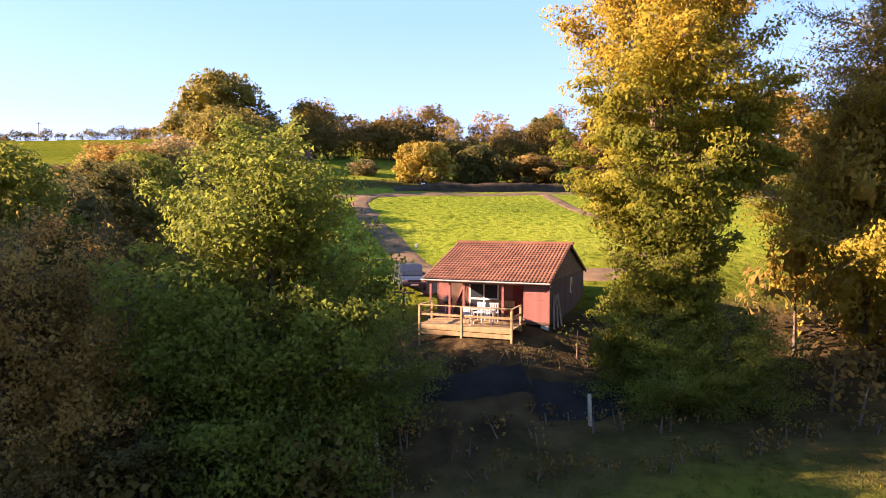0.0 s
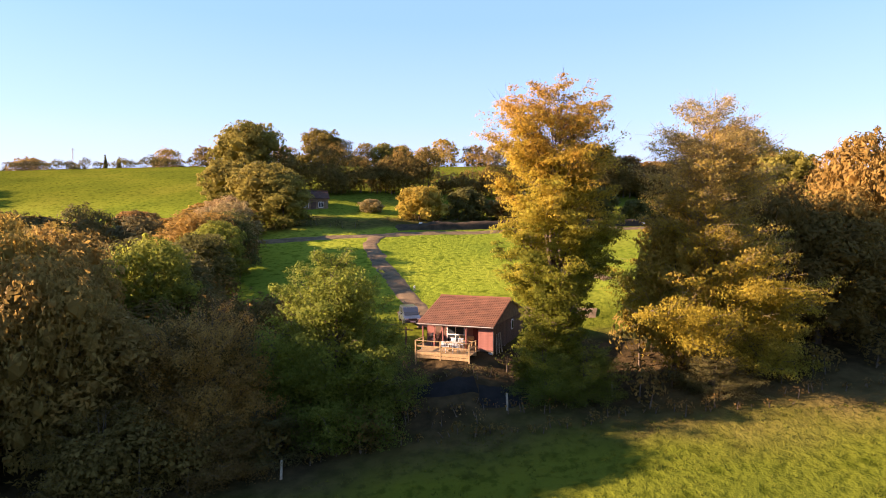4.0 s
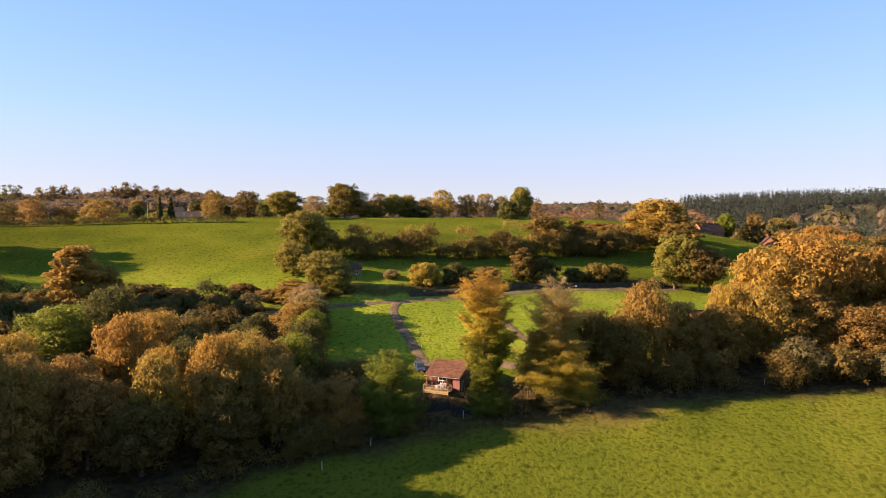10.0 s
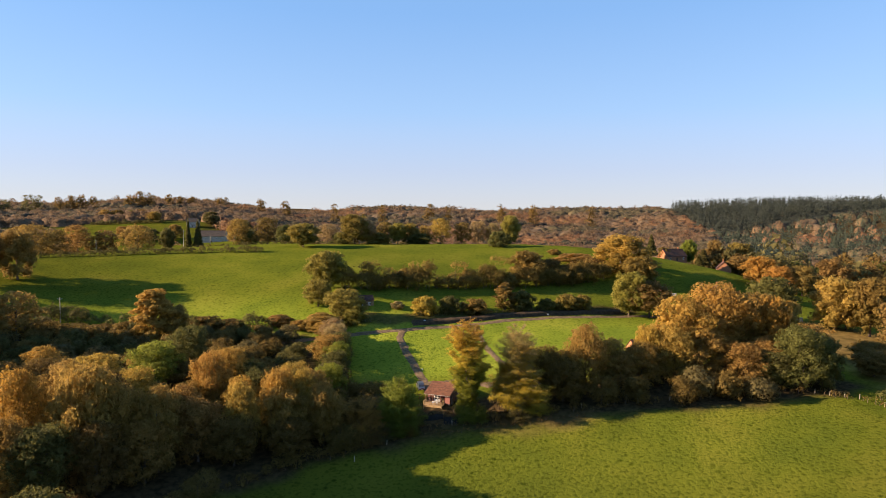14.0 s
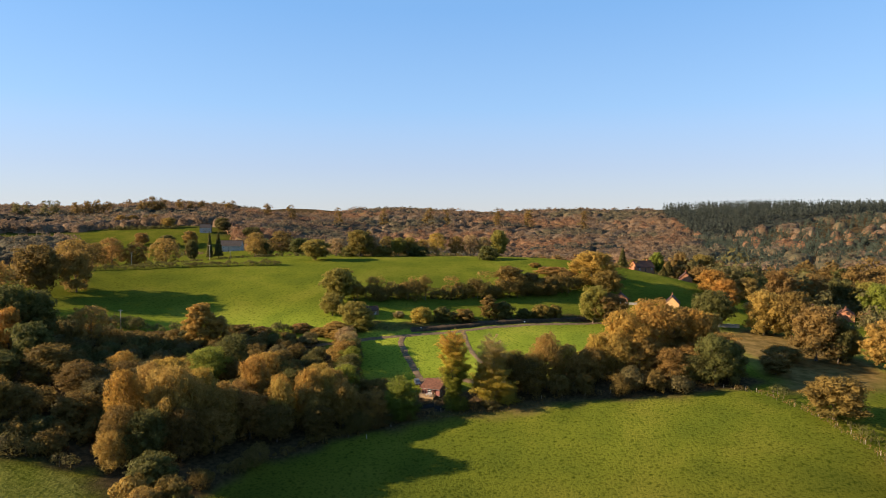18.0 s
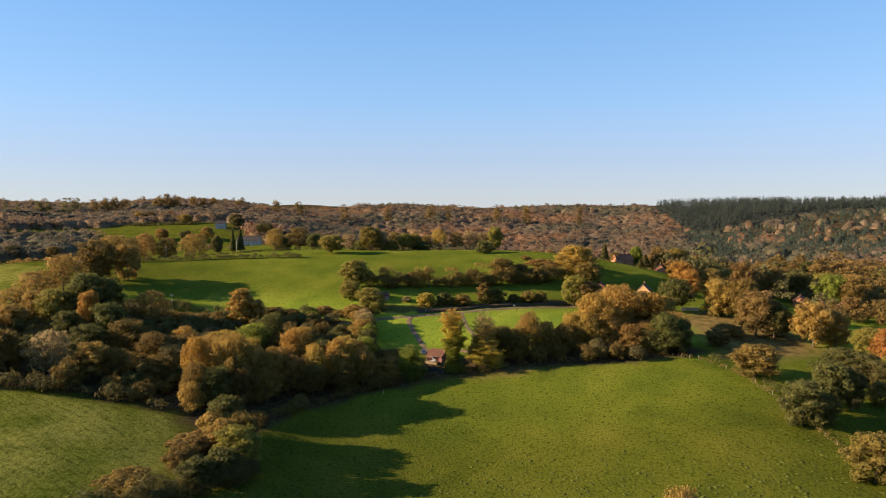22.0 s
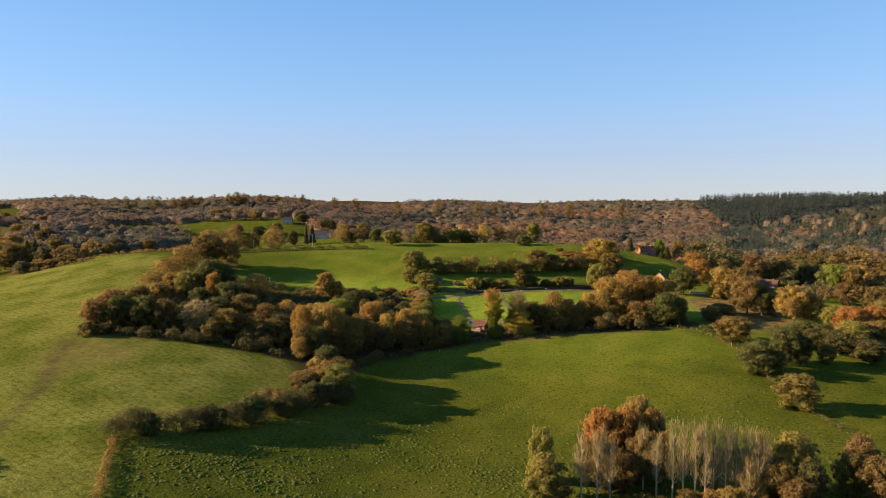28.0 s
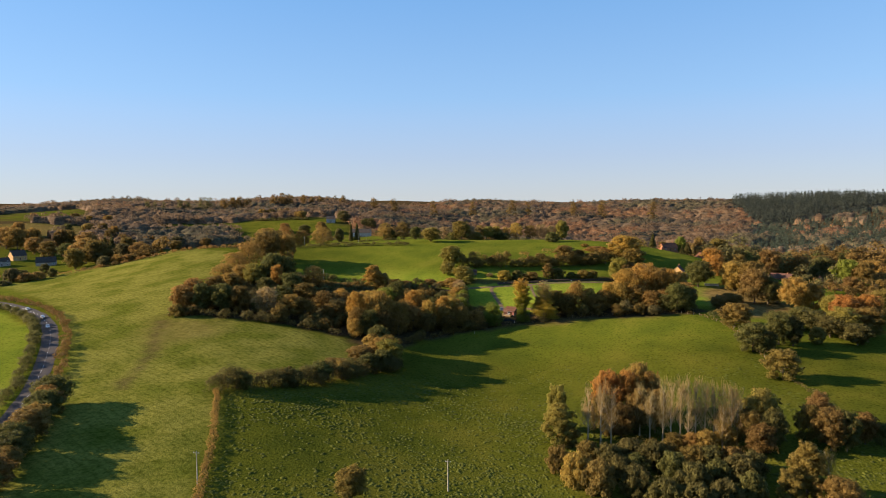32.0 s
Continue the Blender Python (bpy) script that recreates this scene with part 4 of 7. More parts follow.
plant("r", "ochre", 145.8, 73.4, 12.1, 7.8)
plant("r", "olive", 120.2, 77.7, 17.7, 8.7)
plant("r", "olive", 90.1, 3.3, 16.1, 6.9)
plant("r", "olive", 96.3, 5.0, 13.2, 5.4)
plant("r", "rust", 145.0, 133.5, 14.3, 8.2)
plant("r", "yellow", 261.9, 187.6, 20.1, 8.9)
plant("r", "amber", 280.2, 182.6, 19.3, 12.7)
plant("r", "olive", 225.4, 219.0, 16.2, 11.5)
plant("r", "umber", 232.6, 269.4, 16.2, 11.5)
plant("r", "olive", 245.4, 213.1, 12.2, 9.4)
plant("r", "ochre", 251.2, 260.3, 15.3, 10.2)
plant("r", "umber", 275.1, 259.9, 14.2, 11.2)
plant("r", "ochre", 268.2, 175.1, 14.8, 8.7)
# clump near the bottom
plant("r", "yellow", 18.3, -141.0, 16.5, 4.2)
plant("o", "yellow", 18.4, -153.7, 14.3, 5.6)
plant("b", "gold", 21.1, -154.3, 8.2, 3.8)
plant("b", "umber", 17.4, -172.1, 7.9, 3.9)
plant("b", "amber", 22.1, -180.6, 9.8, 4.7)
plant("b", "ochre", 28.2, -184.8, 9.9, 5.0)
plant("r", "rust", 36.6, -134.9, 19.7, 6.1)
plant("r", "rust", 43.0, -134.0, 19.7, 5.7)
plant("r", "brown", 47.6, -127.3, 20.4, 5.2)
plant("r", "brown", 51.7, -130.7, 17.8, 4.4)
plant("r", "ochre", 46.0, -142.7, 15.3, 4.8)
plant("r", "umber", 33.8, -144.5, 14.4, 4.8)
plant("r", "umber", 39.4, -146.7, 12.4, 4.8)
plant("r", "brown", 51.2, -142.0, 15.3, 4.4)
plant("p", "grey", 27.9, -152.4, 18.7, 2.9)
plant("p", "grey", 31.9, -153.8, 20.2, 2.9)
plant("p", "grey", 35.2, -153.4, 18.1, 2.9)
plant("p", "grey", 45.6, -144.8, 17.1, 3.0)
plant("p", "grey", 48.3, -148.5, 15.7, 2.9)
plant("p", "grey", 52.0, -150.0, 19.5, 2.9)
plant("p", "grey", 54.2, -151.7, 20.1, 2.9)
plant("p", "grey", 56.7, -153.4, 20.5, 2.8)
plant("p", "grey", 58.9, -154.1, 21.3, 2.8)
plant("p", "grey", 61.6, -152.7, 20.7, 2.8)
plant("p", "grey", 64.2, -153.3, 19.8, 2.8)
plant("p", "grey", 67.1, -152.9, 19.1, 2.8)
plant("p", "grey", 69.4, -153.6, 19.1, 2.8)
plant("p", "grey", 71.8, -154.3, 18.5, 2.8)
plant("p", "grey", 73.8, -154.0, 17.5, 2.8)
plant("p", "gold", 67.9, -158.9, 14.7, 3.2)
plant("r", "brown", 63.4, -159.5, 7.8, 3.4)
plant("r", "brown", 59.1, -158.1, 6.6, 3.2)
plant("r", "brown", 69.6, -157.6, 8.2, 3.5)
plant("r", "umber", 54.7, -156.7, 5.8, 3.6)
plant("r", "yellow", 81.8, -150.8, 16.9, 6.0)
plant("r", "umber", 77.5, -154.4, 12.0, 4.9)
plant("r", "dark", 83.2, -156.7, 12.7, 4.5)
plant("r", "umber", 78.2, -161.5, 10.4, 4.7)
plant("b", "dark", 45.5, -168.2, 8.3, 4.7)
plant("b", "olive", 40.2, -171.0, 5.9, 4.2)
plant("b", "olive", 50.2, -175.7, 8.4, 4.8)
plant("b", "dark", 53.7, -183.3, 8.7, 5.3)
plant("b", "olive", 61.6, -178.1, 7.8, 4.7)
plant("b", "dark", 67.8, -178.3, 9.2, 5.4)
plant("b", "dark", 38.2, -185.5, 8.6, 4.7)
plant("b", "dark", 34.8, -174.8, 6.9, 4.1)
plant("b", "umber", 49.8, -165.5, 7.2, 4.3)
plant("b", "umber", 67.8, -170.1, 7.3, 4.1)
plant("b", "dark", 44.2, -192.7, 9.0, 4.8)
plant("b", "dark", 51.3, -195.8, 9.1, 4.6)
plant("b", "dark", 58.8, -193.7, 9.2, 4.7)
plant("b", "olive", 66.1, -190.7, 10.3, 4.3)
plant("b", "yellow", 61.7, -174.1, 4.6, 2.1)
plant("b", "dark", 32.7, -168.0, 7.2, 4.7)
plant("b", "umber", 26.8, -164.7, 6.5, 4.4)
plant("b", "dark", 39.4, -164.0, 7.3, 4.4)
plant("b", "umber", 56.6, -168.7, 7.1, 4.6)
plant("b", "dark", 62.1, -169.9, 7.8, 4.6)
plant("b", "dark", 72.4, -173.5, 7.6, 4.4)
plant("r", "brown", 100.7, -147.1, 14.4, 4.0)
plant("r", "umber", 95.7, -151.9, 12.0, 4.1)
plant("r", "umber", 100.1, -157.3, 12.9, 5.5)
plant("r", "dark", 104.3, -157.8, 12.6, 4.2)
plant("r", "umber", 111.8, -152.7, 10.1, 3.7)
plant("r", "olive", 116.4, -153.0, 7.2, 2.7)
plant("o", "gold", 81.8, -185.4, 16.1, 5.2)
plant("p", "gold", 88.1, -182.5, 12.1, 3.1)
plant("r", "gold", 86.4, -192.9, 10.3, 5.6)
plant("o", "gold", 76.1, -189.3, 11.0, 3.6)
plant("r", "gold", -36.7, -206.0, 9.0, 4.7)
# hedge ends
plant("r", "olive", -64.5, -61.0, 12.5, 5.4)
plant("r", "brown", -61.5, -71.5, 10.0, 5.0)
plant("r", "umber", -66.5, -88.0, 8.0, 5.0)
plant("r", "yellow", -54.5, -80.0, 12.7, 6.8)
plant("b", "ochre", -69.5, -74.0, 4.8, 8.1)
plant("b", "brown", -66.0, -66.0, 9.4, 5.5)
plant("b", "gold", -74.9, -100.0, 4.5, 7.5)
plant("r", "olive", -74.3, -120.0, 8.4, 5.3)
plant("r", "brown", -76.0, -29.0, 19.0, 5.4)
plant("r", "ochre", -65.5, -32.0, 18.5, 5.2)
plant("r", "umber", -73.0, -25.0, 18.0, 5.6)
plant("r", "umber", -58.0, -66.0, 10.5, 4.6)
plant("r", "olive", -56.5, -88.0, 9.5, 5.4)
plant("r", "dark", -61.0, -95.0, 8.5, 5.0)
plant("b", "gold", -69.0, -108.0, 7.0, 4.6)
plant("b", "dark", -83.0, -130.0, 7.2, 4.8)
plant("b", "olive", -97.0, -141.0, 6.2, 4.4)
# road and far left
plant("r", "olive", -150.9, -170.0, 10.8, 6.4)
plant("r", "olive", -144.8, -181.0, 9.9, 6.1)
plant("r", "ochre", -135.9, -197.0, 10.2, 6.0)
plant("r", "olive", -132.8, -206.5, 9.7, 5.8)
plant("r", "gold", -125.0, -218.0, 7.6, 4.6)
for _x, _y, _h, _r, _hue in ((-147.5, -176, 9.5, 5.2, "brown"), (-141.5, -187.5, 9.0, 5.0, "olive"), (-138.5, -192.5, 9.8, 5.0, "brown"), (-129, -212, 9.5, 5.4, "olive"), (-121, -226, 9.0, 5.2, "ochre"), (-117.5, -233.5, 9.4, 5.0, "olive")):
    plant("r", _hue, _x, _y, _h, _r)
plant("r", "gold", -366.6, 118.0, 18.0, 8.7)
plant("r", "brown", -392.7, 165.0, 24.0, 13.0)
plant("c", "dark", -376.5, 170.0, 24.0, 5.9)
plant("c", "dark", -368.4, 168.0, 24.0, 5.2)
plant("r", "umber", -371.7, 150.0, 21.2, 11.4)
plant("r", "moss", -339.3, 140.0, 15.1, 7.1)
plant("r", "ochre", -321.9, 136.0, 12.8, 8.0)
plant("b", "brown", -327.0, 118.0, 7.5, 6.3)
plant("b", "brown", -320.2, 120.0, 6.0, 6.3)
plant("b", "ochre", -310.2, 135.0, 4.3, 7.4)
plant("b", "moss", -335.3, 112.0, 8.7, 5.8)
plant("b", "umber", -315.5, 125.0, 5.6, 6.3)
plant("b", "moss", -387.1, 75.0, 10.9, 6.3)
plant("b", "brown", -375.3, 75.0, 6.9, 6.3)
plant("b", "brown", -369.9, 80.0, 6.5, 6.3)
plant("b", "olive", -365.0, 90.0, 6.9, 3.7)
plant("b", "moss", -381.1, 60.0, 3.7, 6.2)
plant("r", "gold", -380.0, 134.0, 17.0, 8.0)
plant("b", "olive", -396.0, 88.0, 6.5, 7.0)
plant("b", "olive", -399.0, 97.0, 6.0, 6.5)
plant("r", "moss", -390.0, 112.0, 8.5, 4.2)
for _x, _y, _h, _r, _hue in ((-366, 146, 10, 6.0, "moss"), (-352, 157, 11, 6.5, "umber"), (-338, 164, 13, 6.5, "brown"), (-326, 172, 12, 6.0, "brown"), (-313, 179, 10, 6.0, "umber"), (-432, 205, 19, 9, "brown"), (-452, 215, 17, 9, "olive"), (-475, 218, 18, 9, "gold"), (-415, 225, 21, 10, "umber"), (-395, 230, 22, 10, "umber"), (-505, 235, 18, 9, "brown"),
                            (-632, 322, 15, 8, "brown"), (-612, 335, 16, 8.5, "brown"), (-575, 372, 14, 7.5, "olive"), (-556, 384, 15, 8, "brown"), (-545, 398, 15, 8, "umber"), (-690, 452, 12, 6, "brown"), (-668, 462, 12, 6, "moss"), (-640, 470, 13, 6.5, "umber"), (-618, 470, 11, 6, "brown"), (-596, 478, 13, 7, "brown"),
                            (-470, 330, 16, 9, "umber"), (-450, 352, 15, 8, "brown"), (-500, 350, 17, 9, "umber"), (-425, 372, 14, 8, "moss"), (-520, 385, 16, 8, "brown"), (-400, 395, 12, 7, "umber"), (-352, 380, 9, 6, "moss"), (-330, 360, 8, 5, "umber")):
    plant("r", _hue, _x, _y, _h, _r)
for _x, _y, _h, _r, _hue in ((-446, 672, 14, 9, "brown"), (-432, 676, 13, 8, "umber"), (-420, 688, 11, 8, "olive"), (-408, 690, 12, 8, "brown"), (-365, 628, 11, 8, "ochre"), (-352, 610, 13, 8, "brown"), (-290, 520, 16, 9, "brown"), (-311, 508, 14, 9, "olive"), (-343, 516, 14, 9, "brown"), (-231, 548, 18, 8, "dark"), (-222, 546, 20, 8, "dark"), (-275, 590, 14, 9, "dark"), (-283, 604, 15, 10, "dark")):
    plant("r", _hue, _x, _y, _h, _r)
plant("r", "brown", -538.2, 250.0, 24.0, 11.0)
plant("r", "brown", -526.7, 260.0, 24.0, 9.5)
plant("r", "umber", -500.9, 270.0, 24.0, 9.4)
plant("r", "umber", -489.9, 270.0, 24.0, 6.5)
plant("r", "brown", -467.1, 265.0, 24.0, 11.3)
plant("r", "brown", -551.7, 250.0, 24.0, 9.6)
plant("nb", "green", 3.6, -5.2, 4.4, 2.7)
plant("nb", "green", 6.6, -5.4, 4.2, 2.7)
plant("nb", "moss", 16.4, -5.4, 3.4, 2.8)
plant("nb", "goldy", 21.3, -3.0, 6.5, 3.8)
plant("nb", "olive", 5.6, -2.6, 2.6, 2.2)
plant("nb", "moss", 7.3, -3.0, 3.5, 2.4)
plant("nb", "moss", -15.5, -10.5, 3.6, 3.6)
plant("nb", "dark", -10.0, -9.4, 2.6, 2.8)
plant("nb", "umber", -18.5, -13.0, 4.0, 3.4)
plant("nb", "umber", -25.0, -15.0, 5.5, 4.2)
plant("r", "ochre", -34.9, 28.0, 9.0, 5.5)
plant("r", "umber", 29.0, 2.5, 11.5, 6.9)
# fill
plant("r", "brown", 28.2, 4.0, 12.9, 4.2)
plant("r", "brown", 42.4, 9.0, 13.2, 5.1)
plant("r", "brown", 44.3, 6.0, 10.7, 4.3)
plant("r", "brown", 31.3, 3.0, 13.8, 3.9)
plant("r", "brown", 19.9, 3.0, 14.4, 3.8)
plant("r", "orange", 56.0, 14.0, 14.8, 5.1)
plant("r", "brown", 88.4, 24.0, 21.2, 6.0)
plant("r", "ochre", 96.0, 24.0, 19.1, 6.2)
plant("r", "brown", 96.4, 12.0, 14.8, 6.7)
plant("r", "brown", 84.0, 10.0, 11.8, 5.6)
plant("r", "orange", -71.7, -14.0, 13.9, 5.4)
plant("r", "brown", -57.5, -22.0, 15.3, 5.0)
plant("r", "ochre", -45.8, -20.0, 16.4, 4.3)
plant("r", "brown", -28.9, -14.0, 14.4, 4.3)
plant("r", "orange", -101.3, 0.0, 10.6, 5.6)
plant("r", "olive", -45.0, -8.0, 14.5, 4.4)
plant("r", "orange", 53.6, 12.0, 15.1, 4.5)


def wood_fill():
    """Close-grown smaller trees that fill the wood between its large ones."""
    rng = np.random.default_rng(3)
    heap = {"umber": [], "moss": [], "dark": [], "bark": []}
    big = np.array(PLANTED)
    inner = [(0, 0), (3.5, 0), (-3.5, 0), (0, 3.5), (0, -3.5)]
    for gx in np.arange(-196, 104, 6.5):
        for gy in np.arange(-72, 52, 6.5):
            x, y = gx + rng.uniform(-2, 2), gy + rng.uniform(-2, 2)
            if -17 < x < 17 or (-84 < x < 0 and y < -48 + 0.625 * (x + 84)) or min(float(inside(x + a, y + c, WOOD)) for a, c in inner) < 0:
                continue
            gap = np.hypot(big[:, 0] - x, big[:, 1] - y) - 0.55 * big[:, 3]
            if gap.min() < 2.6:
                continue
            h = float(np.clip(0.55 * big[np.argsort(gap)[:4], 2].mean() * rng.uniform(0.85, 1.1), 4.0, 5.0 if y > 20 else 10.0 if x < -24 and y < -6 else 7.5))
            r = rng.uniform(3.8, 5.0)
            big = np.vstack([big, (x, y, h, r)])
            # only dark hues: the shade inside the wood is put into the leaf colour
            hue = rng.choice(["umber", "moss", "dark"], p=[0.55, 0.25, 0.2])
            close = math.hypot(x, y + 20) < 65
            n, size = (3600, 0.26) if close else (2000, 0.40)
            k = 8
            u = unit(rng, k)
            mid = np.column_stack([u[:, :2] * r * 0.6, h * 0.55 + u[:, 2] * h * 0.3])
            rad = r * rng.uniform(0.45, 0.65, k)
            z = height(x, y)
            co, fa = lobed_crown(rng, mid, rad, n, size, 0.5, leaf_tris)
            heap[hue].append((co + (x, y, z), fa))
            co, fa = limbs(rng, h, mid[:4], 0.02 * h, sides=4)
            heap["bark"].append((co + (x, y, z), fa))
    for hue, pieces in heap.items():
        co, fa = merge(pieces)
        ob = mesh_object("understorey", co, fa, BARK if hue == "bark" else LEAF[hue], smooth=False)
        tagged(ob, "dark trunks and limbs of the close wood" if hue == "bark" else f"close-grown {COLOUR[hue]} small trees filling the wood", "understorey", kind="stuff")


wood_fill()
for _list in KINDS.values():
    for _p in _list:
        for _o in (*_p.children_recursive, _p):
            bpy.data.objects.remove(_o)

# ---- hedges and undergrowth ----
def along(path, step):
    path = np.asarray(path, float)
    out = []
    for a, b in zip(path[:-1], path[1:]):
        n = max(2, int(np.linalg.norm(b - a) / step))
        out += [a + (b - a) * k / n for k in range(n)]
    return np.array(out + [path[-1]])


def hedge(name, path, high, wide, hue, leaf, density, seed, label, ragged=0.4, category="hedge", kind="", lift=0.0):
    """A row of leafy lobes with stems below, along a line on the land."""
    rng = np.random.default_rng(seed)
    p = along(path, wide * 0.45)
    p = p + rng.normal(size=p.shape) * wide * 0.18
    g = terrain(p[:, 0], p[:, 1]) + lift
    h = high * (1 + ragged * (0.6 * np.sin(np.arange(len(p)) * 0.7 + seed) + 0.7 * rng.normal(size=len(p)))).clip(0.4, 1.7)
    c, r = [], []
    for (x, y), z, hh in zip(p, g, h):
        rr = min(hh, wide * 1.3) * 0.5
        c.append((x, y, z + hh - rr)), r.append(rr)
        if hh > wide * 0.9:
            c.append((x + rng.normal() * 0.2 * wide, y + rng.normal() * 0.2 * wide, z + hh * 0.4)), r.append(rr * 1.05)
    r = np.array(r)
    if leaf >= 0.3:
        leaf, density = leaf * 0.75, density * 1.7
    count = int((1.0 if leaf < 0.3 else 1.8) * density * (r ** 2).sum() * 8)
    root = new(name)
    root.location = (*p[0], g[0])
    base = np.array((*p[0], g[0]))
    co, fa = lobed_crown(rng, np.array(c) - base, r, count, leaf, 0.5, leaf_quads if leaf < 0.3 else leaf_tris)
    mesh_object("foliage", co, fa, LEAF[hue], root, smooth=False)
    stems = [tube([np.array((x, y, z - 0.2)) - base, np.array((x + rng.normal() * 0.2, y, z + hh * 0.7)) - base], [0.05 + 0.012 * hh, 0.02], 4) for (x, y), z, hh in zip(p, g, h)]
    tagged(mesh_object("brushwood", *merge(stems), BARK, root), kind="stuff")
    return tagged(root, label, category, kind=kind)


FIELD_HEDGE = [(-51, -84), (-65, -107), (-78, -127), (-94, -138), (-104, -146)]
hedge("hedge", FIELD_HEDGE, 6.6, 6.0, "dark", 0.26, 8.0, 1, "overgrown dark green hedge between two pastures")
hedge("hedge", FIELD_HEDGE, 5.0, 6.0, "umber", 0.26, 3.0, 2, "dull brown bramble growth along the pasture hedge")
hedge("hedge", [(-104, -147), (-95, -165), (-86, -184), (-72, -218), (-60, -262)], 1.9, 1.7, "brown", 0.24, 3.0, 3, "thin trimmed brown hedge between two pastures", 0.15)
ROAD = [(-120, -250), (-138, -214), (-157, -180), (-171, -155), (-187, -131), (-208, -102), (-232, -73), (-258, -49), (-283, -31), (-310, -15), (-350, 4), (-420, 30)]


def offset(path, d):
    p = np.asarray(path, float)
    t = np.gradient(p, axis=0)
    t /= np.linalg.norm(t, axis=1, keepdims=True)
    return [tuple(q) for q in p + np.stack([-t[:, 1], t[:, 0]], 1) * d]


hedge("hedge", offset(ROAD, -6.5), 2.8, 4.6, "umber", 0.4, 2.0, 4, "brown roadside hedge above the pasture")
hedge("hedge", offset(ROAD, 6.5), 3.0, 3.6, "olive", 0.4, 2.0, 5, "olive roadside hedge beside a bright meadow")
hedge("hedge", [(-40, 89), (-20, 95), (2, 100), (26, 106), (50, 112), (70, 122)], 8.0, 5.5, "umber", 0.5, 2.0, 6, "tall dark field hedge of hazel and thorn", 0.3)
hedge("hedge", [(-30, 93), (2, 101), (50, 113), (62, 118)], 8.2, 4.0, "brown", 0.5, 0.8, 7, "brown leaved shrubs grown through the field hedge", 0.5)
hedge("hedge", [(-150, 50), (-130, 56), (-105, 56), (-80, 55), (-58, 56)], 4.2, 5.5, "dark", 0.5, 1.8, 8, "dark shaded hedge below the upper field", 0.3)
hedge("hedge", [(-14, 67), (0, 70), (20, 77), (45, 84), (76, 92)], 1.5, 2.2, "umber", 0.16, 6.0, 10, "low dull brown brambles on the lane bank", 0.3)
hedge("hedge", [(-29, 13), (-30, 20), (-31, 27), (-32, 34), (-34, 42)], 4.6, 4.2, "umber", 0.28, 4.0, 9, "dull brown hedge grown up beside the lawn", 0.3)
hedge("hedge", [(-36, 62), (-28, 60), (-20, 61)], 1.6, 3.0, "dark", 0.3, 2.2, 11, "low dark brambles beside the barn garden", 0.4)
hedge("hedge", [(93, 1), (103, -7), (108, -20), (110, -33), (111, -61), (114, -88), (116, -110), (117, -135)], 1.4, 2.4, "ochre", 0.3, 2.2, 12, "ragged ochre bramble hedge on the field edge", 0.4)
hedge("hedge", [(104, -2), (113, -26), (115, -55)], 2.4, 4.0, "olive", 0.4, 1.5, 13, "olive bramble thicket behind the field fence", 0.4)
hedge("undergrowth", [(10, -5.5), (22, -4.0), (40, -2.0), (60, -0.5), (90, 2)], 2.0, 4.0, "umber", 0.19, 10.0, 14, "dark shaded undergrowth below the field trees", 0.45, "undergrowth")
hedge("undergrowth", [(14, 1), (30, 6), (60, 9), (88, 10)], 3.6, 6, "brown", 0.4, 1.2, 15, "brown shaded undergrowth below the field trees", 0.45, "undergrowth")
hedge("undergrowth", [(-66, -64), (-52, -41), (-36, -24), (-18, -13), (-11, -9.5)], 3.4, 4.5, "umber", 0.20, 11.0, 16, "dark shaded undergrowth at the wood edge", 0.4, "undergrowth")
hedge("undergrowth", [(-178, -50), (-150, -50), (-118, -49), (-88, -52)], 4.0, 5, "dark", 0.45, 1.8, 17, "dark shaded undergrowth above the mown field", 0.4, "undergrowth")
hedge("undergrowth", [(-7, -8.5), (-3, -7.6), (2, -7.4), (7, -6.4)], 1.0, 2.2, "brown", 0.13, 3.0, 21, "dead brown bramble stems on the bank below the cabin", 0.4, "undergrowth")
for _y, _h, _hue, _s in ((-2.9, 0.55, "moss", 31), (-6.4, 0.6, "umber", 32), (-9.6, 0.7, "umber", 33)):
    hedge("undergrowth", [(-13, _y - 2.5), (-8, _y - 0.8), (-3, _y), (3, _y + 0.3), (9, _y + 1.5)], _h, 1.3, _hue, 0.12, 20, _s, "dead brambles and weeds on the dark bank", 0.6, "undergrowth")
hedge("undergrowth", [(9, -8), (14, -8.2), (22, -7.2), (34, -5.5)], 0.8, 1.8, "umber", 0.12, 16, 35, "fallen leaves and brown brambles along the field edge", 0.6, "undergrowth")
hedge("undergrowth", [(1.5, -1.6), (3.5, -0.5), (5, 2.5), (6.5, 6)], 1.5, 1.8, "green", 0.13, 3.0, 22, "green weeds and young shrubs beside the cabin wall", 0.5, "undergrowth")
hedge("hedge", [(-91, 152), (-112, 153), (-150, 151), (-194, 139), (-232, 126)], 2.8, 2.6, "dark", 0.28, 3.6, 23, "low broken field wall grown with dark bracken", 0.3)
hedge("hedge", [(-300, 178), (-230, 196), (-150, 216), (-60, 216), (20, 222), (75, 214)], 1.8, 2.6, "dark", 0.5, 1.2, 24, "dark hedge along the hill crest", 0.5)
hedge("hedge", [(-420, 88), (-360, 96), (-300, 118), (-262, 150), (-225, 180)], 2.2, 3.4, "brown", 0.6, 1.0, 25, "brown hedge along the upper pasture", 0.5)
hedge("hedge", [(-432, 616), (-405, 608), (-370, 603), (-338, 600)], 4.0, 4.0, "dark", 0.6, 1.2, 41, "dark hedge across a far clearing", 0.4)
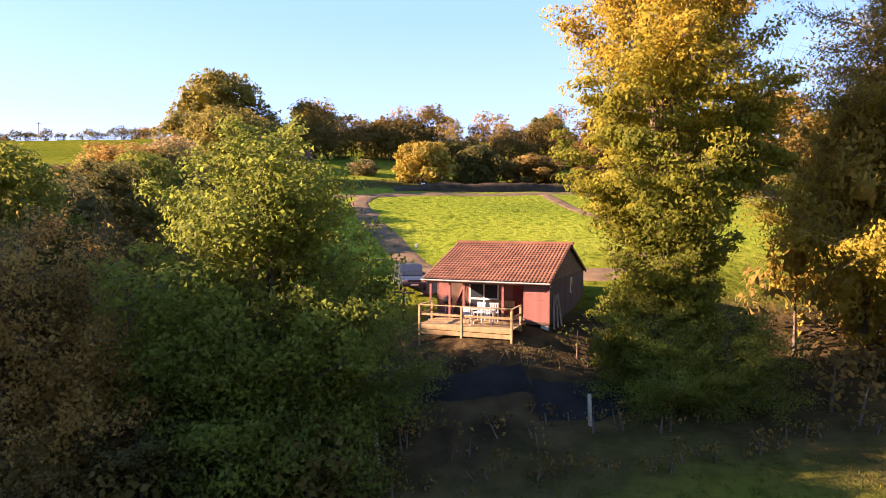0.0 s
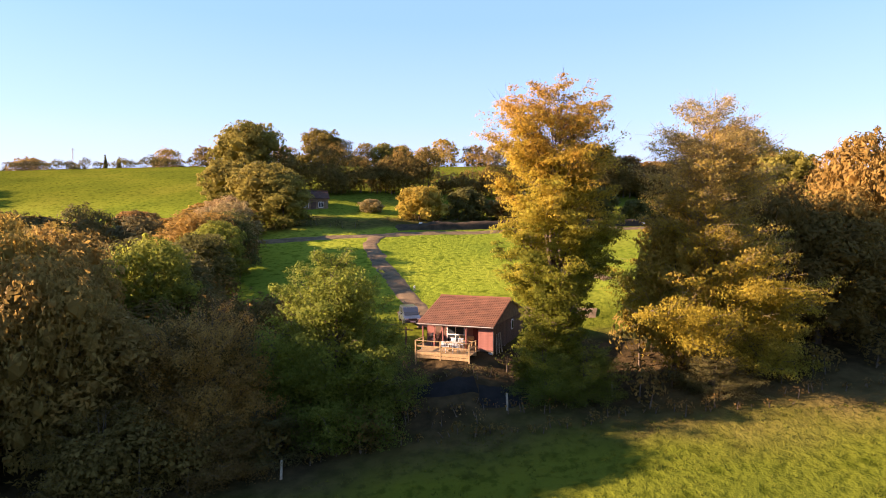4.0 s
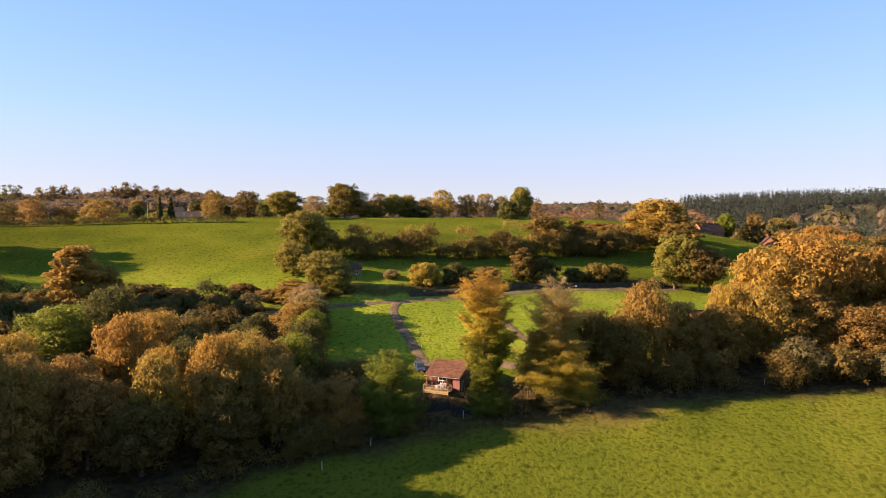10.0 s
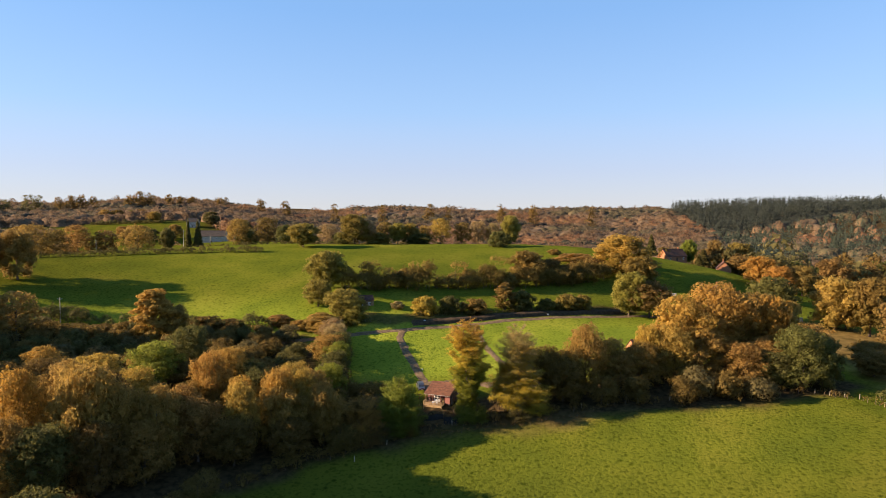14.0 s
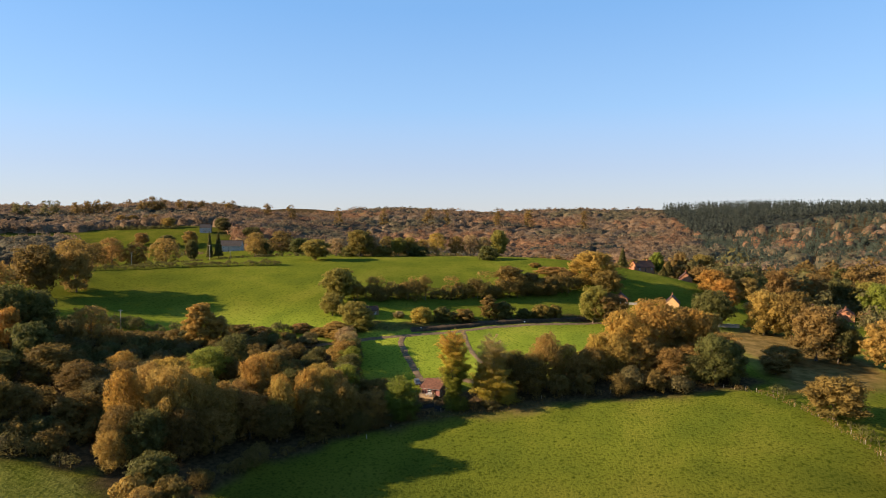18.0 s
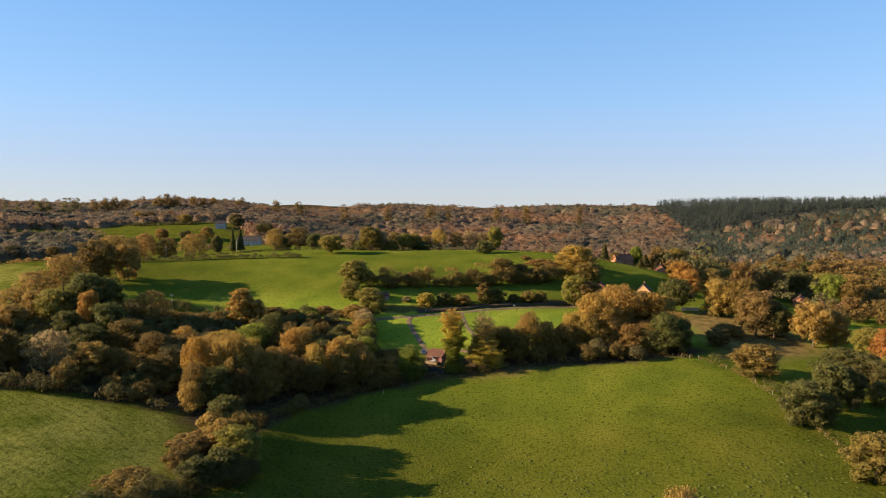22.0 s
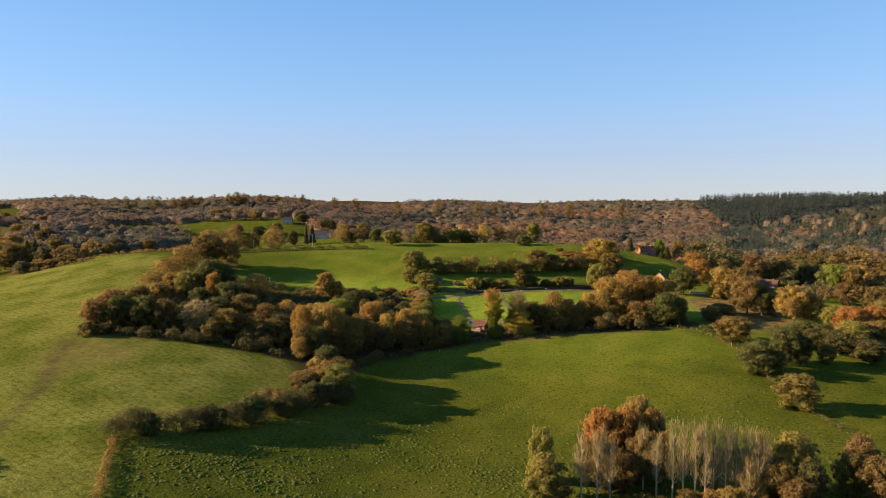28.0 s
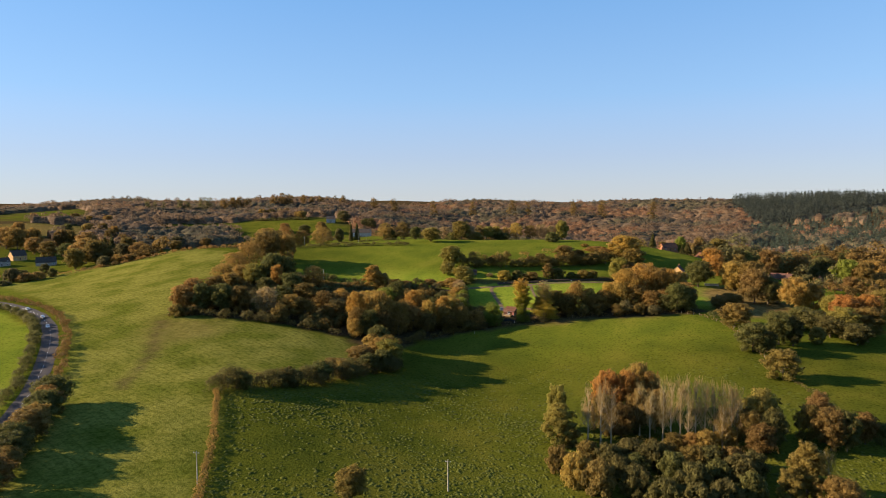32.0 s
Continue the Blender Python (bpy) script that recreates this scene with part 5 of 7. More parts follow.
hedge("undergrowth", [(20.0, -169.0), (32.0, -175.0), (49.0, -178.0), (71.0, -178.0)], 3.2, 7, "dark", 0.36, 2.0, 26, "dark bramble undergrowth round a clump of trees", 0.4, "undergrowth")
hedge("undergrowth", [(24.0, -154.0), (42.0, -155.0), (59.0, -159.0), (78.0, -162.0)], 4.2, 8, "umber", 0.3, 3.0, 28, "tangled brown scrub below bare poplars", 0.4, "undergrowth")
hedge("undergrowth", [(34.0, -142.0), (52.0, -145.0), (66.0, -148.0), (78.0, -150.0)], 4.0, 8, "dark", 0.4, 1.8, 27, "dark undergrowth inside a clump of trees", 0.4, "undergrowth")

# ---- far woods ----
# far crown tints, the browns greyed with blue to imitate haze
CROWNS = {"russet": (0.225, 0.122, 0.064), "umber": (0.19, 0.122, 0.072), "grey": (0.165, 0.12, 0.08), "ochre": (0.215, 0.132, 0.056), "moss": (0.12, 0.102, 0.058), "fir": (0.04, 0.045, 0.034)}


def canopy_material():
    """Leaf canopy: each crown's tint with the haze in it, broken by twig and leaf grain."""
    m = material("leaf_canopy", (0.16, 0.11, 0.06), (0.1, 0.07, 0.04), scale=0.35, fine=1.4, rough=0.9, bump=0.0, through_light=0.25)
    n, l = m.node_tree.nodes, m.node_tree.links
    bs, tr = n["Principled BSDF"], [q for q in n if q.type == "BSDF_TRANSLUCENT"][0]
    tint, grain, ramp, mul = n.new("ShaderNodeVertexColor"), n.new("ShaderNodeTexNoise"), n.new("ShaderNodeValToRGB"), n.new("ShaderNodeMixRGB")
    tint.layer_name = "tint"
    grain.inputs["Scale"].default_value, grain.inputs["Detail"].default_value = 0.5, 5
    l.new([q for q in n if q.type == "TEX_COORD"][0].outputs["Object"], grain.inputs["Vector"]), l.new(grain.outputs[0], ramp.inputs[0])
    ramp.color_ramp.elements[0].position, ramp.color_ramp.elements[0].color = 0.36, (0.6, 0.6, 0.62, 1)
    ramp.color_ramp.elements[1].position, ramp.color_ramp.elements[1].color = 0.62, (1.2, 1.18, 1.12, 1)
    mul.blend_type, mul.inputs[0].default_value = "MULTIPLY", 1.0
    l.new(tint.outputs[0], mul.inputs[1]), l.new(ramp.outputs[0], mul.inputs[2])
    l.new(mul.outputs[0], bs.inputs["Base Color"]), l.new(mul.outputs[0], tr.inputs[0])
    bump = n.new("ShaderNodeBump")
    bump.inputs["Strength"].default_value, bump.inputs["Distance"].default_value = 0.8, 1.2
    l.new(grain.outputs[0], bump.inputs["Height"]), l.new(bump.outputs[0], bs.inputs["Normal"])
    return m


def canopy(rows, rng):
    """One skin over the far crowns: domes at the trees, hollows between, dropping to the ground at the wood's edge."""
    a = np.array([r[:5] for r in rows])
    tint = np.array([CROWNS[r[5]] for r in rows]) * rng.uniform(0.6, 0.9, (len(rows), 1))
    rad = [500.0]
    while rad[-1] < 1460:
        rad.append(rad[-1] + 2.6 + (rad[-1] - 500) * 0.0022)
    rad, ang = np.array(rad), np.arange(-0.885, 0.885, 0.0031)
    gr, ga = np.meshgrid(rad, ang, indexing="ij")
    gx, gy = 8 + gr * np.sin(ga), -140 + gr * np.cos(ga)
    top, colour = np.full(gx.shape, -1.5), np.zeros(gx.shape + (3,)) + CROWNS["umber"]
    tr, ta = np.hypot(a[:, 0] - 8, a[:, 1] + 140), np.arctan2(a[:, 0] - 8, a[:, 1] + 140)
    ir, ia = np.searchsorted(rad, tr), np.searchsorted(ang, ta)
    for k in range(len(a)):
        w = a[k, 4] * 1.25
        dr, da = int(w / (rad[min(ir[k], len(rad) - 1)] - rad[min(ir[k], len(rad) - 1) - 1])) + 1, int(w / (tr[k] * 0.0031)) + 1
        u = (slice(max(ir[k] - dr, 0), ir[k] + dr + 1), slice(max(ia[k] - da, 0), ia[k] + da + 1))
        d2 = ((gx[u] - a[k, 0]) ** 2 + (gy[u] - a[k, 1]) ** 2) / (w * w)
        h = np.where(d2 < 1, a[k, 3] * (0.62 + 0.38 * np.sqrt(np.clip(1 - d2, 0, 1))), -1.5)
        better = h > top[u]
        top[u] = np.where(better, h, top[u])
        colour[u] = np.where(better[:, :, None], tint[k], colour[u])
    top += np.where(top > 0, 0.55 * rng.normal(size=top.shape), 0)
    co = np.stack([gx, gy, terrain(gx, gy) + top], 2).reshape(-1, 3)
    n, m = gx.shape
    i = (np.arange(n - 1)[:, None] * m + np.arange(m - 1)[None]).ravel()
    faces = np.stack([i, i + m, i + m + 1, i + 1], 1)
    faces = faces[(top.ravel()[faces] > 0).any(1)]
    used, faces = np.unique(faces, return_inverse=True)
    me = bpy.data.meshes.new("woodland")
    fill(me, co[used], faces.reshape(-1, 4))
    at = me.color_attributes.new("tint", "FLOAT_COLOR", "POINT")
    at.data.foreach_set("color", np.column_stack([colour.reshape(-1, 3)[used], np.ones(len(used))]).astype(np.float32).ravel())
    me.materials.append(canopy_material())
    tagged(new("woodland", me), "closed russet and brown autumn woodland covering the far hills", "woodland", kind="stuff")


def far_woods():
    rng = np.random.default_rng(5)
    skin, heap = [], {h: [] for h in ("ochre", "umber", "moss", "gold", "olive", "pine", "spruce", "far_umber", "far_moss", "far_russet")}
    close_hue = {"russet": "ochre", "umber": "umber", "grey": "umber", "ochre": "gold", "moss": "moss"}
    homes = [(198, 147), (226, 150), (235, 143), (244, 136), (262, 118), (146, 176), (124, 190)]   # gardens kept open
    for r0, r1, step in ((290, 560, 8.0), (560, 900, 8.0), (900, 1440, 9.6)):
        n = int((r1 * r1 - r0 * r0) * 0.88 / (step * step))
        rr = np.sqrt(rng.uniform(r0 * r0, r1 * r1, n))
        aa = rng.uniform(-0.88, 0.88, n)
        x, y = 8 + rr * np.sin(aa), -140 + rr * np.cos(aa)
        close = np.hypot(x, y - 40) < 320
        keep = (~close | ((x > 150) & (y > 165)) | ((x > 200) & (y > 20))) & (y > 10)
        for poly in CLEARINGS:
            keep &= inside(x, y, poly) < 0
        x, y, rr = x[keep], y[keep], rr[keep]
        z = terrain(x, y)
        deep = np.minimum.reduce([-inside(x, y, poly) for poly in CLEARINGS]) > 9
        patch = np.sin(x / 61 + 1.3 * np.sin(y / 97)) + np.sin(y / 53 + x / 140) + 0.55 * np.sin(x / 23 - y / 37) + 0.4 * rng.normal(size=len(x))
        block_ = (x > 390 + 0.146 * (y - 760)) & (y > 752)
        young = (x - 8 > 0.33 * (y + 358)) & (y > 330) & ~block_ & (rng.random(len(x)) < np.where(y > 430, 0.92, 0.72))
        for i in range(len(x)):
            if block_[i]:
                skin.append((x[i], y[i], z[i], 6.0, 6.0, "fir"))
                continue
            if young[i]:
                heap["spruce"].append((x[i], y[i], z[i], rng.uniform(8, 14), 3.4))
                continue
            stand = math.sin(x[i] / 83 + 0.7 * math.sin(y[i] / 60)) * math.sin(y[i] / 47 + x[i] / 190)
            v = patch[i]
            kind = "fir" if stand > 0.72 and y[i] > 520 and rng.random() < 0.8 else "moss" if v < -1.0 else "grey" if v < -0.3 else "umber" if v < 0.7 else ("umber" if x[i] < -250 else "russet") if v < 2.0 else "ochre"
            s = rng.uniform(0.75, 1.25) * (1 + 0.25 * math.sin(x[i] / 31 + y[i] / 90) * math.sin(y[i] / 43 - x[i] / 70)) * (1.55 if rng.random() < 0.08 else 1.0)
            if rr[i] < 560:
                if any(abs(x[i] - hx + 0.45 * (y[i] - hy)) < 12 and -55 < y[i] - hy < 12 for hx, hy in homes):
                    continue
                heap["olive" if rng.random() < 0.15 else close_hue.get(kind, "moss")].append((x[i], y[i], z[i], 11.5 * s, 5.6 * s))
            else:
                if deep[i]:
                    skin.append((x[i], y[i], z[i], 7.4 * s ** 0.5, 5.6 * s, kind))
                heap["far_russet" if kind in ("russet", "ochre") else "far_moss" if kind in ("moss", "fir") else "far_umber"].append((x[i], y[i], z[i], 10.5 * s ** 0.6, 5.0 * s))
    canopy(skin, rng)
    for px, py, ph, pr in ((-595, 741, 33, 7), (-588, 745, 35, 7), (-581, 748, 33, 7), (-560, 759, 28, 9), (-547, 766, 29, 11), (-535, 772, 29, 11), (-522, 778, 25, 10), (-477, 798, 24, 10), (-463, 804, 27, 12), (-450, 809, 24, 10), (-426, 818, 22, 8), (-411, 824, 19, 8), (-394, 830, 19, 9), (-626, 723, 23, 9), (-616, 729, 22, 8), (-672, 694, 22, 6), (-662, 701, 20, 5), (-649, 709, 21, 5), (-355, 842, 19, 10), (-296, 859, 27, 10), (-259, 868, 33, 10), (-182, 882, 42, 9), (-104, 891, 44, 10), (-26, 896, 46, 11), (6, 896, 43, 9), (93, 893, 43, 10), (146, 889, 46, 11), (238, 875, 50, 10)):   # tall crowns that break the skyline
        for lift in (0.6, 1.0, 1.45):
            heap["moss" if px < -570 else "umber"].append((px, py, float(terrain(px, py)), ph * lift, min(pr, 0.5 * ph) * (1.3 - 0.35 * lift)))
    n = 2500   # the tall plantation: close rows of spires behind a straight front
    x, y = rng.uniform(370, 1050, n), rng.uniform(740, 1080, n)
    keep = (x > 392 + 0.146 * (y - 760) + 4 * np.sin(y / 23)) & (y > 758 + 6 * np.sin(x / 40))
    x, y = x[keep], y[keep]
    for px, py, pz in zip(x, y, terrain(x, y)):
        heap["pine"].append((px, py, pz, rng.uniform(22.5, 27), 5.4))
    words = {"far_russet": "russet red", "far_umber": "umber brown", "far_moss": "mossy brown", "pine": "dark pine", "spruce": "young spruce"}
    for h, rows in heap.items():
        a = np.array(rows)
        n, cone, far = len(a), h in ("pine", "spruce"), h.startswith("far_")
        k = 60 if cone else 54 if far else 170
        if cone:
            t = 1 - np.sqrt(rng.random((n, k)))
            ang = rng.uniform(0, 6.283, (n, k))
            out = a[:, 4:5] * (1 - t) * rng.uniform(0.55, 1, (n, k))
            c = np.stack([a[:, 0:1] + out * np.cos(ang), a[:, 1:2] + out * np.sin(ang), a[:, 2:3] + a[:, 3:4] * (0.12 + 0.88 * t)], 2).reshape(-1, 3)
            nr = np.stack([np.cos(ang), np.sin(ang), np.full_like(ang, 0.45)], 2).reshape(-1, 3) + 0.3 * rng.normal(size=(n * k, 3))
            size = np.repeat(a[:, 4] * 0.3, k)
        else:
            q = 6 if far else 9
            b = unit(rng, n * q).reshape(n, q, 3) * (0.6, 0.6, 0.55)
            b[:, 0] = (0, 0, 0.35)
            mid = (a[:, None, :3] + b * a[:, None, 4:5]).reshape(-1, 3)
            mid[:, 2] += np.repeat(a[:, 3] * 0.5, q)
            rad = np.repeat(a[:, 4], q) * rng.uniform(0.34, 0.55, n * q)
            at = np.repeat(np.arange(n) * q, k) + rng.integers(0, q, n * k)
            d = unit(rng, n * k)
            d[:, 2] = np.where(d[:, 2] < -0.3, -d[:, 2], d[:, 2])
            c = mid[at] + d * rad[at][:, None] * rng.uniform(0.75, 1.1, (n * k, 1))
            nr = d + (0.12 if far else 0.3) * rng.normal(size=d.shape)
            size = rad[at] * (0.5 if far else 0.42)
        nr /= np.linalg.norm(nr, axis=1, keepdims=True)
        co, fa = leaf_tris(c, nr, size, rng, 1.4)
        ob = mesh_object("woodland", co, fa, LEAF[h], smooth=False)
        tagged(ob, f"distant {words.get(h) or COLOUR[h]} autumn trees on the far slopes", "woodland", kind="stuff")


far_woods()

# ---- building helpers ----
def part(name, bm, mat, parent, label=""):
    me = bpy.data.meshes.new(name)
    bm.to_mesh(me)
    bm.free()
    me.materials.append(mat)
    ob = new(name, me)
    ob.parent = parent
    return tagged(ob, label) if label else ob


def block(x0, x1, y0, y1, z0, z1, bevel=0.012, bm=None):
    """A box with softened edges."""
    bm = bm or bmesh.new()
    r = bmesh.ops.create_cube(bm, size=1, matrix=Matrix.Translation(((x0 + x1) / 2, (y0 + y1) / 2, (z0 + z1) / 2)) @ Matrix.Diagonal((x1 - x0, y1 - y0, z1 - z0, 1)))
    if bevel:
        es = {e for v in r["verts"] for e in v.link_edges}
        bmesh.ops.bevel(bm, geom=list(es), offset=min(bevel, 0.3 * min(x1 - x0, y1 - y0, z1 - z0)), segments=1, affect="EDGES")
    return bm


def rod(a, b, r0, r1=None, sides=10, bm=None):
    bm = bm or bmesh.new()
    a, b = Vector(a), Vector(b)
    q = (b - a).to_track_quat("Z", "Y").to_matrix().to_4x4()
    bmesh.ops.create_cone(bm, cap_ends=True, segments=sides, radius1=r0, radius2=r0 if r1 is None else r1, depth=(b - a).length, matrix=Matrix.Translation((a + b) / 2) @ q)
    return bm


def prism(poly, axis, lo, hi, bm=None):
    """A flat outline pushed along x or y."""
    bm = bm or bmesh.new()
    put = (lambda u, v, w: (w, u, v)) if axis == "x" else (lambda u, v, w: (u, w, v))
    a = [bm.verts.new(put(u, v, lo)) for u, v in poly]
    b = [bm.verts.new(put(u, v, hi)) for u, v in poly]
    bm.faces.new(a), bm.faces.new(b[::-1])
    for i in range(len(poly)):
        j = (i + 1) % len(poly)
        bm.faces.new((a[j], a[i], b[i], b[j]))
    bmesh.ops.recalc_face_normals(bm, faces=bm.faces)
    return bm


def boards(length, z0, z1, pitch, thick, bm=None):
    """Lapped cladding in the xz plane, facing -y."""
    bm = bm or bmesh.new()
    n = max(1, round((z1 - z0) / pitch))
    p = (z1 - z0) / n
    for i in range(n):
        z = z0 + i * p
        poly = [(-thick, z), (-thick * 0.35, z + p * 1.04), (0.0, z + p * 1.04), (0.0, z)]
        a = [bm.verts.new((0, u, v)) for u, v in poly]
        b = [bm.verts.new((length, u, v)) for u, v in poly]
        for k in range(4):
            j = (k + 1) % 4
            bm.faces.new((a[k], a[j], b[j], b[k]))
        bm.faces.new(a[::-1]), bm.faces.new(b)
    bmesh.ops.recalc_face_normals(bm, faces=bm.faces)
    return bm


def glass(name, tint):
    m = bpy.data.materials.new(name)
    m.use_nodes = True
    bs = m.node_tree.nodes["Principled BSDF"]
    bs.inputs["Base Color"].default_value, bs.inputs["Roughness"].default_value = (*tint, 1), 0.04
    bs.inputs["Specular IOR Level"].default_value = 0.6
    return m


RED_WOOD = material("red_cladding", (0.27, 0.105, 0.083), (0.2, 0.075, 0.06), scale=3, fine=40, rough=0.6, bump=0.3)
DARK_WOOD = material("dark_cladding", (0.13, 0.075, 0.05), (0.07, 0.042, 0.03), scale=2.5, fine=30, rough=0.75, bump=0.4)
GABLE_WOOD = material("weathered_cladding", (0.24, 0.17, 0.10), (0.14, 0.095, 0.06), scale=2.5, fine=30, rough=0.8, bump=0.4)
DECK_WOOD = material("treated_timber", (0.37, 0.245, 0.12), (0.25, 0.162, 0.08), scale=4, fine=45, rough=0.75, bump=0.3)
GREY_WOOD = material("silvered_timber", (0.42, 0.38, 0.32), (0.24, 0.21, 0.18), scale=5, fine=40, rough=0.85, bump=0.5)
BARGE = material("weathered_trim", (0.42, 0.37, 0.32), (0.3, 0.26, 0.22), scale=3, fine=30, rough=0.6)
TILE = material("clay_tiles", (0.2, 0.092, 0.056), (0.12, 0.055, 0.035), scale=1.2, fine=18, rough=0.88, bump=0.3)
OLD_TILE = material("old_clay_tiles", (0.13, 0.065, 0.045), (0.08, 0.042, 0.032), scale=0.8, fine=9, rough=0.8, bump=0.4)
SLATE = material("slate", (0.08, 0.064, 0.054), (0.05, 0.042, 0.037), scale=1.0, fine=9, rough=0.85, bump=0.3)
WHITE = material("white_paint", (0.78, 0.77, 0.74), (0.66, 0.65, 0.62), scale=3, fine=30, rough=0.5)
BRICK = material("brick_wall", (0.38, 0.165, 0.085), (0.26, 0.11, 0.06), scale=0.7, fine=14, rough=0.85, bump=0.5)
CREAM = material("cream_plaster", (0.56, 0.34, 0.15), (0.46, 0.28, 0.12), scale=0.6, fine=12, rough=0.85, bump=0.2)
STONE = material("grey_stone", (0.40, 0.37, 0.32), (0.25, 0.23, 0.2), scale=0.9, fine=10, rough=0.9, bump=0.5)
CONCRETE = material("concrete", (0.46, 0.44, 0.40), (0.34, 0.32, 0.29), scale=3, fine=25, rough=0.9, bump=0.3)
RUSTY = material("rusty_sheet", (0.11, 0.06, 0.045), (0.06, 0.035, 0.028), scale=1.5, fine=12, rough=0.8, bump=0.3)
WINDOW = glass("window_glass", (0.03, 0.035, 0.04))
BLACK = material("black_plastic", (0.03, 0.03, 0.033), (0.018, 0.018, 0.02), scale=4, fine=40, rough=0.5)
RUBBER = material("rubber", (0.025, 0.025, 0.025), (0.015, 0.015, 0.015), scale=8, fine=40, rough=0.85)
CHROME = material("metal", (0.55, 0.55, 0.56), (0.42, 0.42, 0.43), scale=6, fine=40, rough=0.3, metal=1.0)
FABRIC = material("weed_sheet", (0.022, 0.021, 0.020), (0.012, 0.012, 0.011), scale=1.2, fine=14, rough=0.95, bump=0.5)
GRAVEL = material("gravel", (0.175, 0.118, 0.066), (0.09, 0.062, 0.036), scale=0.9, fine=9, rough=0.95, bump=0.6)
ASPHALT = material("asphalt", (0.062, 0.054, 0.052), (0.042, 0.036, 0.035), scale=0.3, fine=8, rough=0.85, bump=0.2)
PAINT = material("road_paint", (0.6, 0.58, 0.55), (0.5, 0.49, 0.46), scale=1.5, fine=15, rough=0.7)
PALE_POST = material("bleached_post", (0.44, 0.38, 0.29), (0.27, 0.22, 0.16), scale=5, fine=30, rough=0.9, bump=0.5)

# ---- tracks and road, laid on the land ----
def ribbon(name, path, wide, lift, mat, label, category, step=1.2, edge=0.0, parent=None, kind="structure", seed=0):
    rng = np.random.default_rng(seed)
    p = along(path, step)
    for _ in range(6):
        p[1:-1] = (p[:-2] + 2 * p[1:-1] + p[2:]) / 4
    t = np.gradient(p, axis=0)
    t /= np.linalg.norm(t, axis=1, keepdims=True)
    nrm = np.stack([-t[:, 1], t[:, 0]], 1)
    cols, m = [], 7
    for k in range(m):
        f = (k / (m - 1) - 0.5) * wide
        w = rng.normal(size=len(p)) * edge if k in (0, m - 1) else 0 * p[:, 0]
        q = p + nrm * (f + w)[:, None]
        drop = 0.12 if k in (0, m - 1) else 0.0
        cols.append(np.column_stack([q, terrain(q[:, 0], q[:, 1]) + lift - drop]))
    co = np.stack(cols, 1).reshape(-1, 3)
    i = (np.arange(len(p) - 1)[:, None] * m + np.arange(m - 1)[None]).ravel()
    ob = mesh_object(name, co, np.stack([i, i + 1, i + m + 1, i + m], 1), mat, parent)
    return tagged(ob, label, category, kind=kind) if parent is None else ob


DRIVE = [(-5.6, 10.5), (-6.9, 16.5), (-9.4, 25), (-12.7, 35), (-15.4, 45.5), (-16.2, 50), (-14.5, 54)]
LANE = [(-60, 43), (-42, 47), (-26, 51.5), (-16, 54), (-3, 57.3), (9, 61.3), (20, 67), (40, 74.3), (73, 82.4), (110, 88)]
ribbon("track", DRIVE, 2.5, 0.10, GRAVEL, "stony brown farm track up to the cabin", "track", edge=0.15, seed=1)
ribbon("lane", LANE, 2.8, 0.10, GRAVEL, "pale stony lane along the bank", "lane", edge=0.2, seed=3)
ribbon("path", [(9.5, 61), (10.5, 50), (12, 39), (15, 29), (17, 26)], 2.0, 0.09, GRAVEL, "worn earth path across the paddock", "path", edge=0.2, seed=4)
ribbon("yard", [(-9, 14.5), (-3, 15.5), (4, 15.5), (12, 13)], 3.2, 0.10, GRAVEL, "trodden earth yard behind the cabin", "yard", edge=0.3, seed=5)
ribbon("road", ROAD, 7.0, 0.14, ASPHALT, "curving grey asphalt road with dashed centre line", "road", step=3.0)
_centre = along(ROAD, 1.0)
for _ in range(6):
    _centre[1:-1] = (_centre[:-2] + 2 * _centre[1:-1] + _centre[2:]) / 4
for _i in range(20, len(_centre) - 10, 7):
    ribbon("road_marking", _centre[_i:_i + 4], 0.14, 0.20, PAINT, "white dashed road marking", "marking", step=1.5)



def sheet(path, wide, seed):
    ob = ribbon("ground_sheet", path, wide, 0.07, FABRIC, "", "", step=0.5, edge=0.12, kind="", seed=seed)
    return tagged(ob, "black woven weed sheet pegged on the bank", "ground sheet", "sheets on the bank", kind="thing")


sheet([(-6.2, -4.2), (-4.0, -4.4), (-1.6, -3.9)], 1.9, 7)
sheet([(-1.4, -5.2), (0.6, -5.2), (2.6, -4.4)], 2.6, 8)

EARTH = material("bank_earth", (0.07, 0.046, 0.027), (0.03, 0.022, 0.014), scale=0.9, fine=5, rough=0.95, bump=0.8)


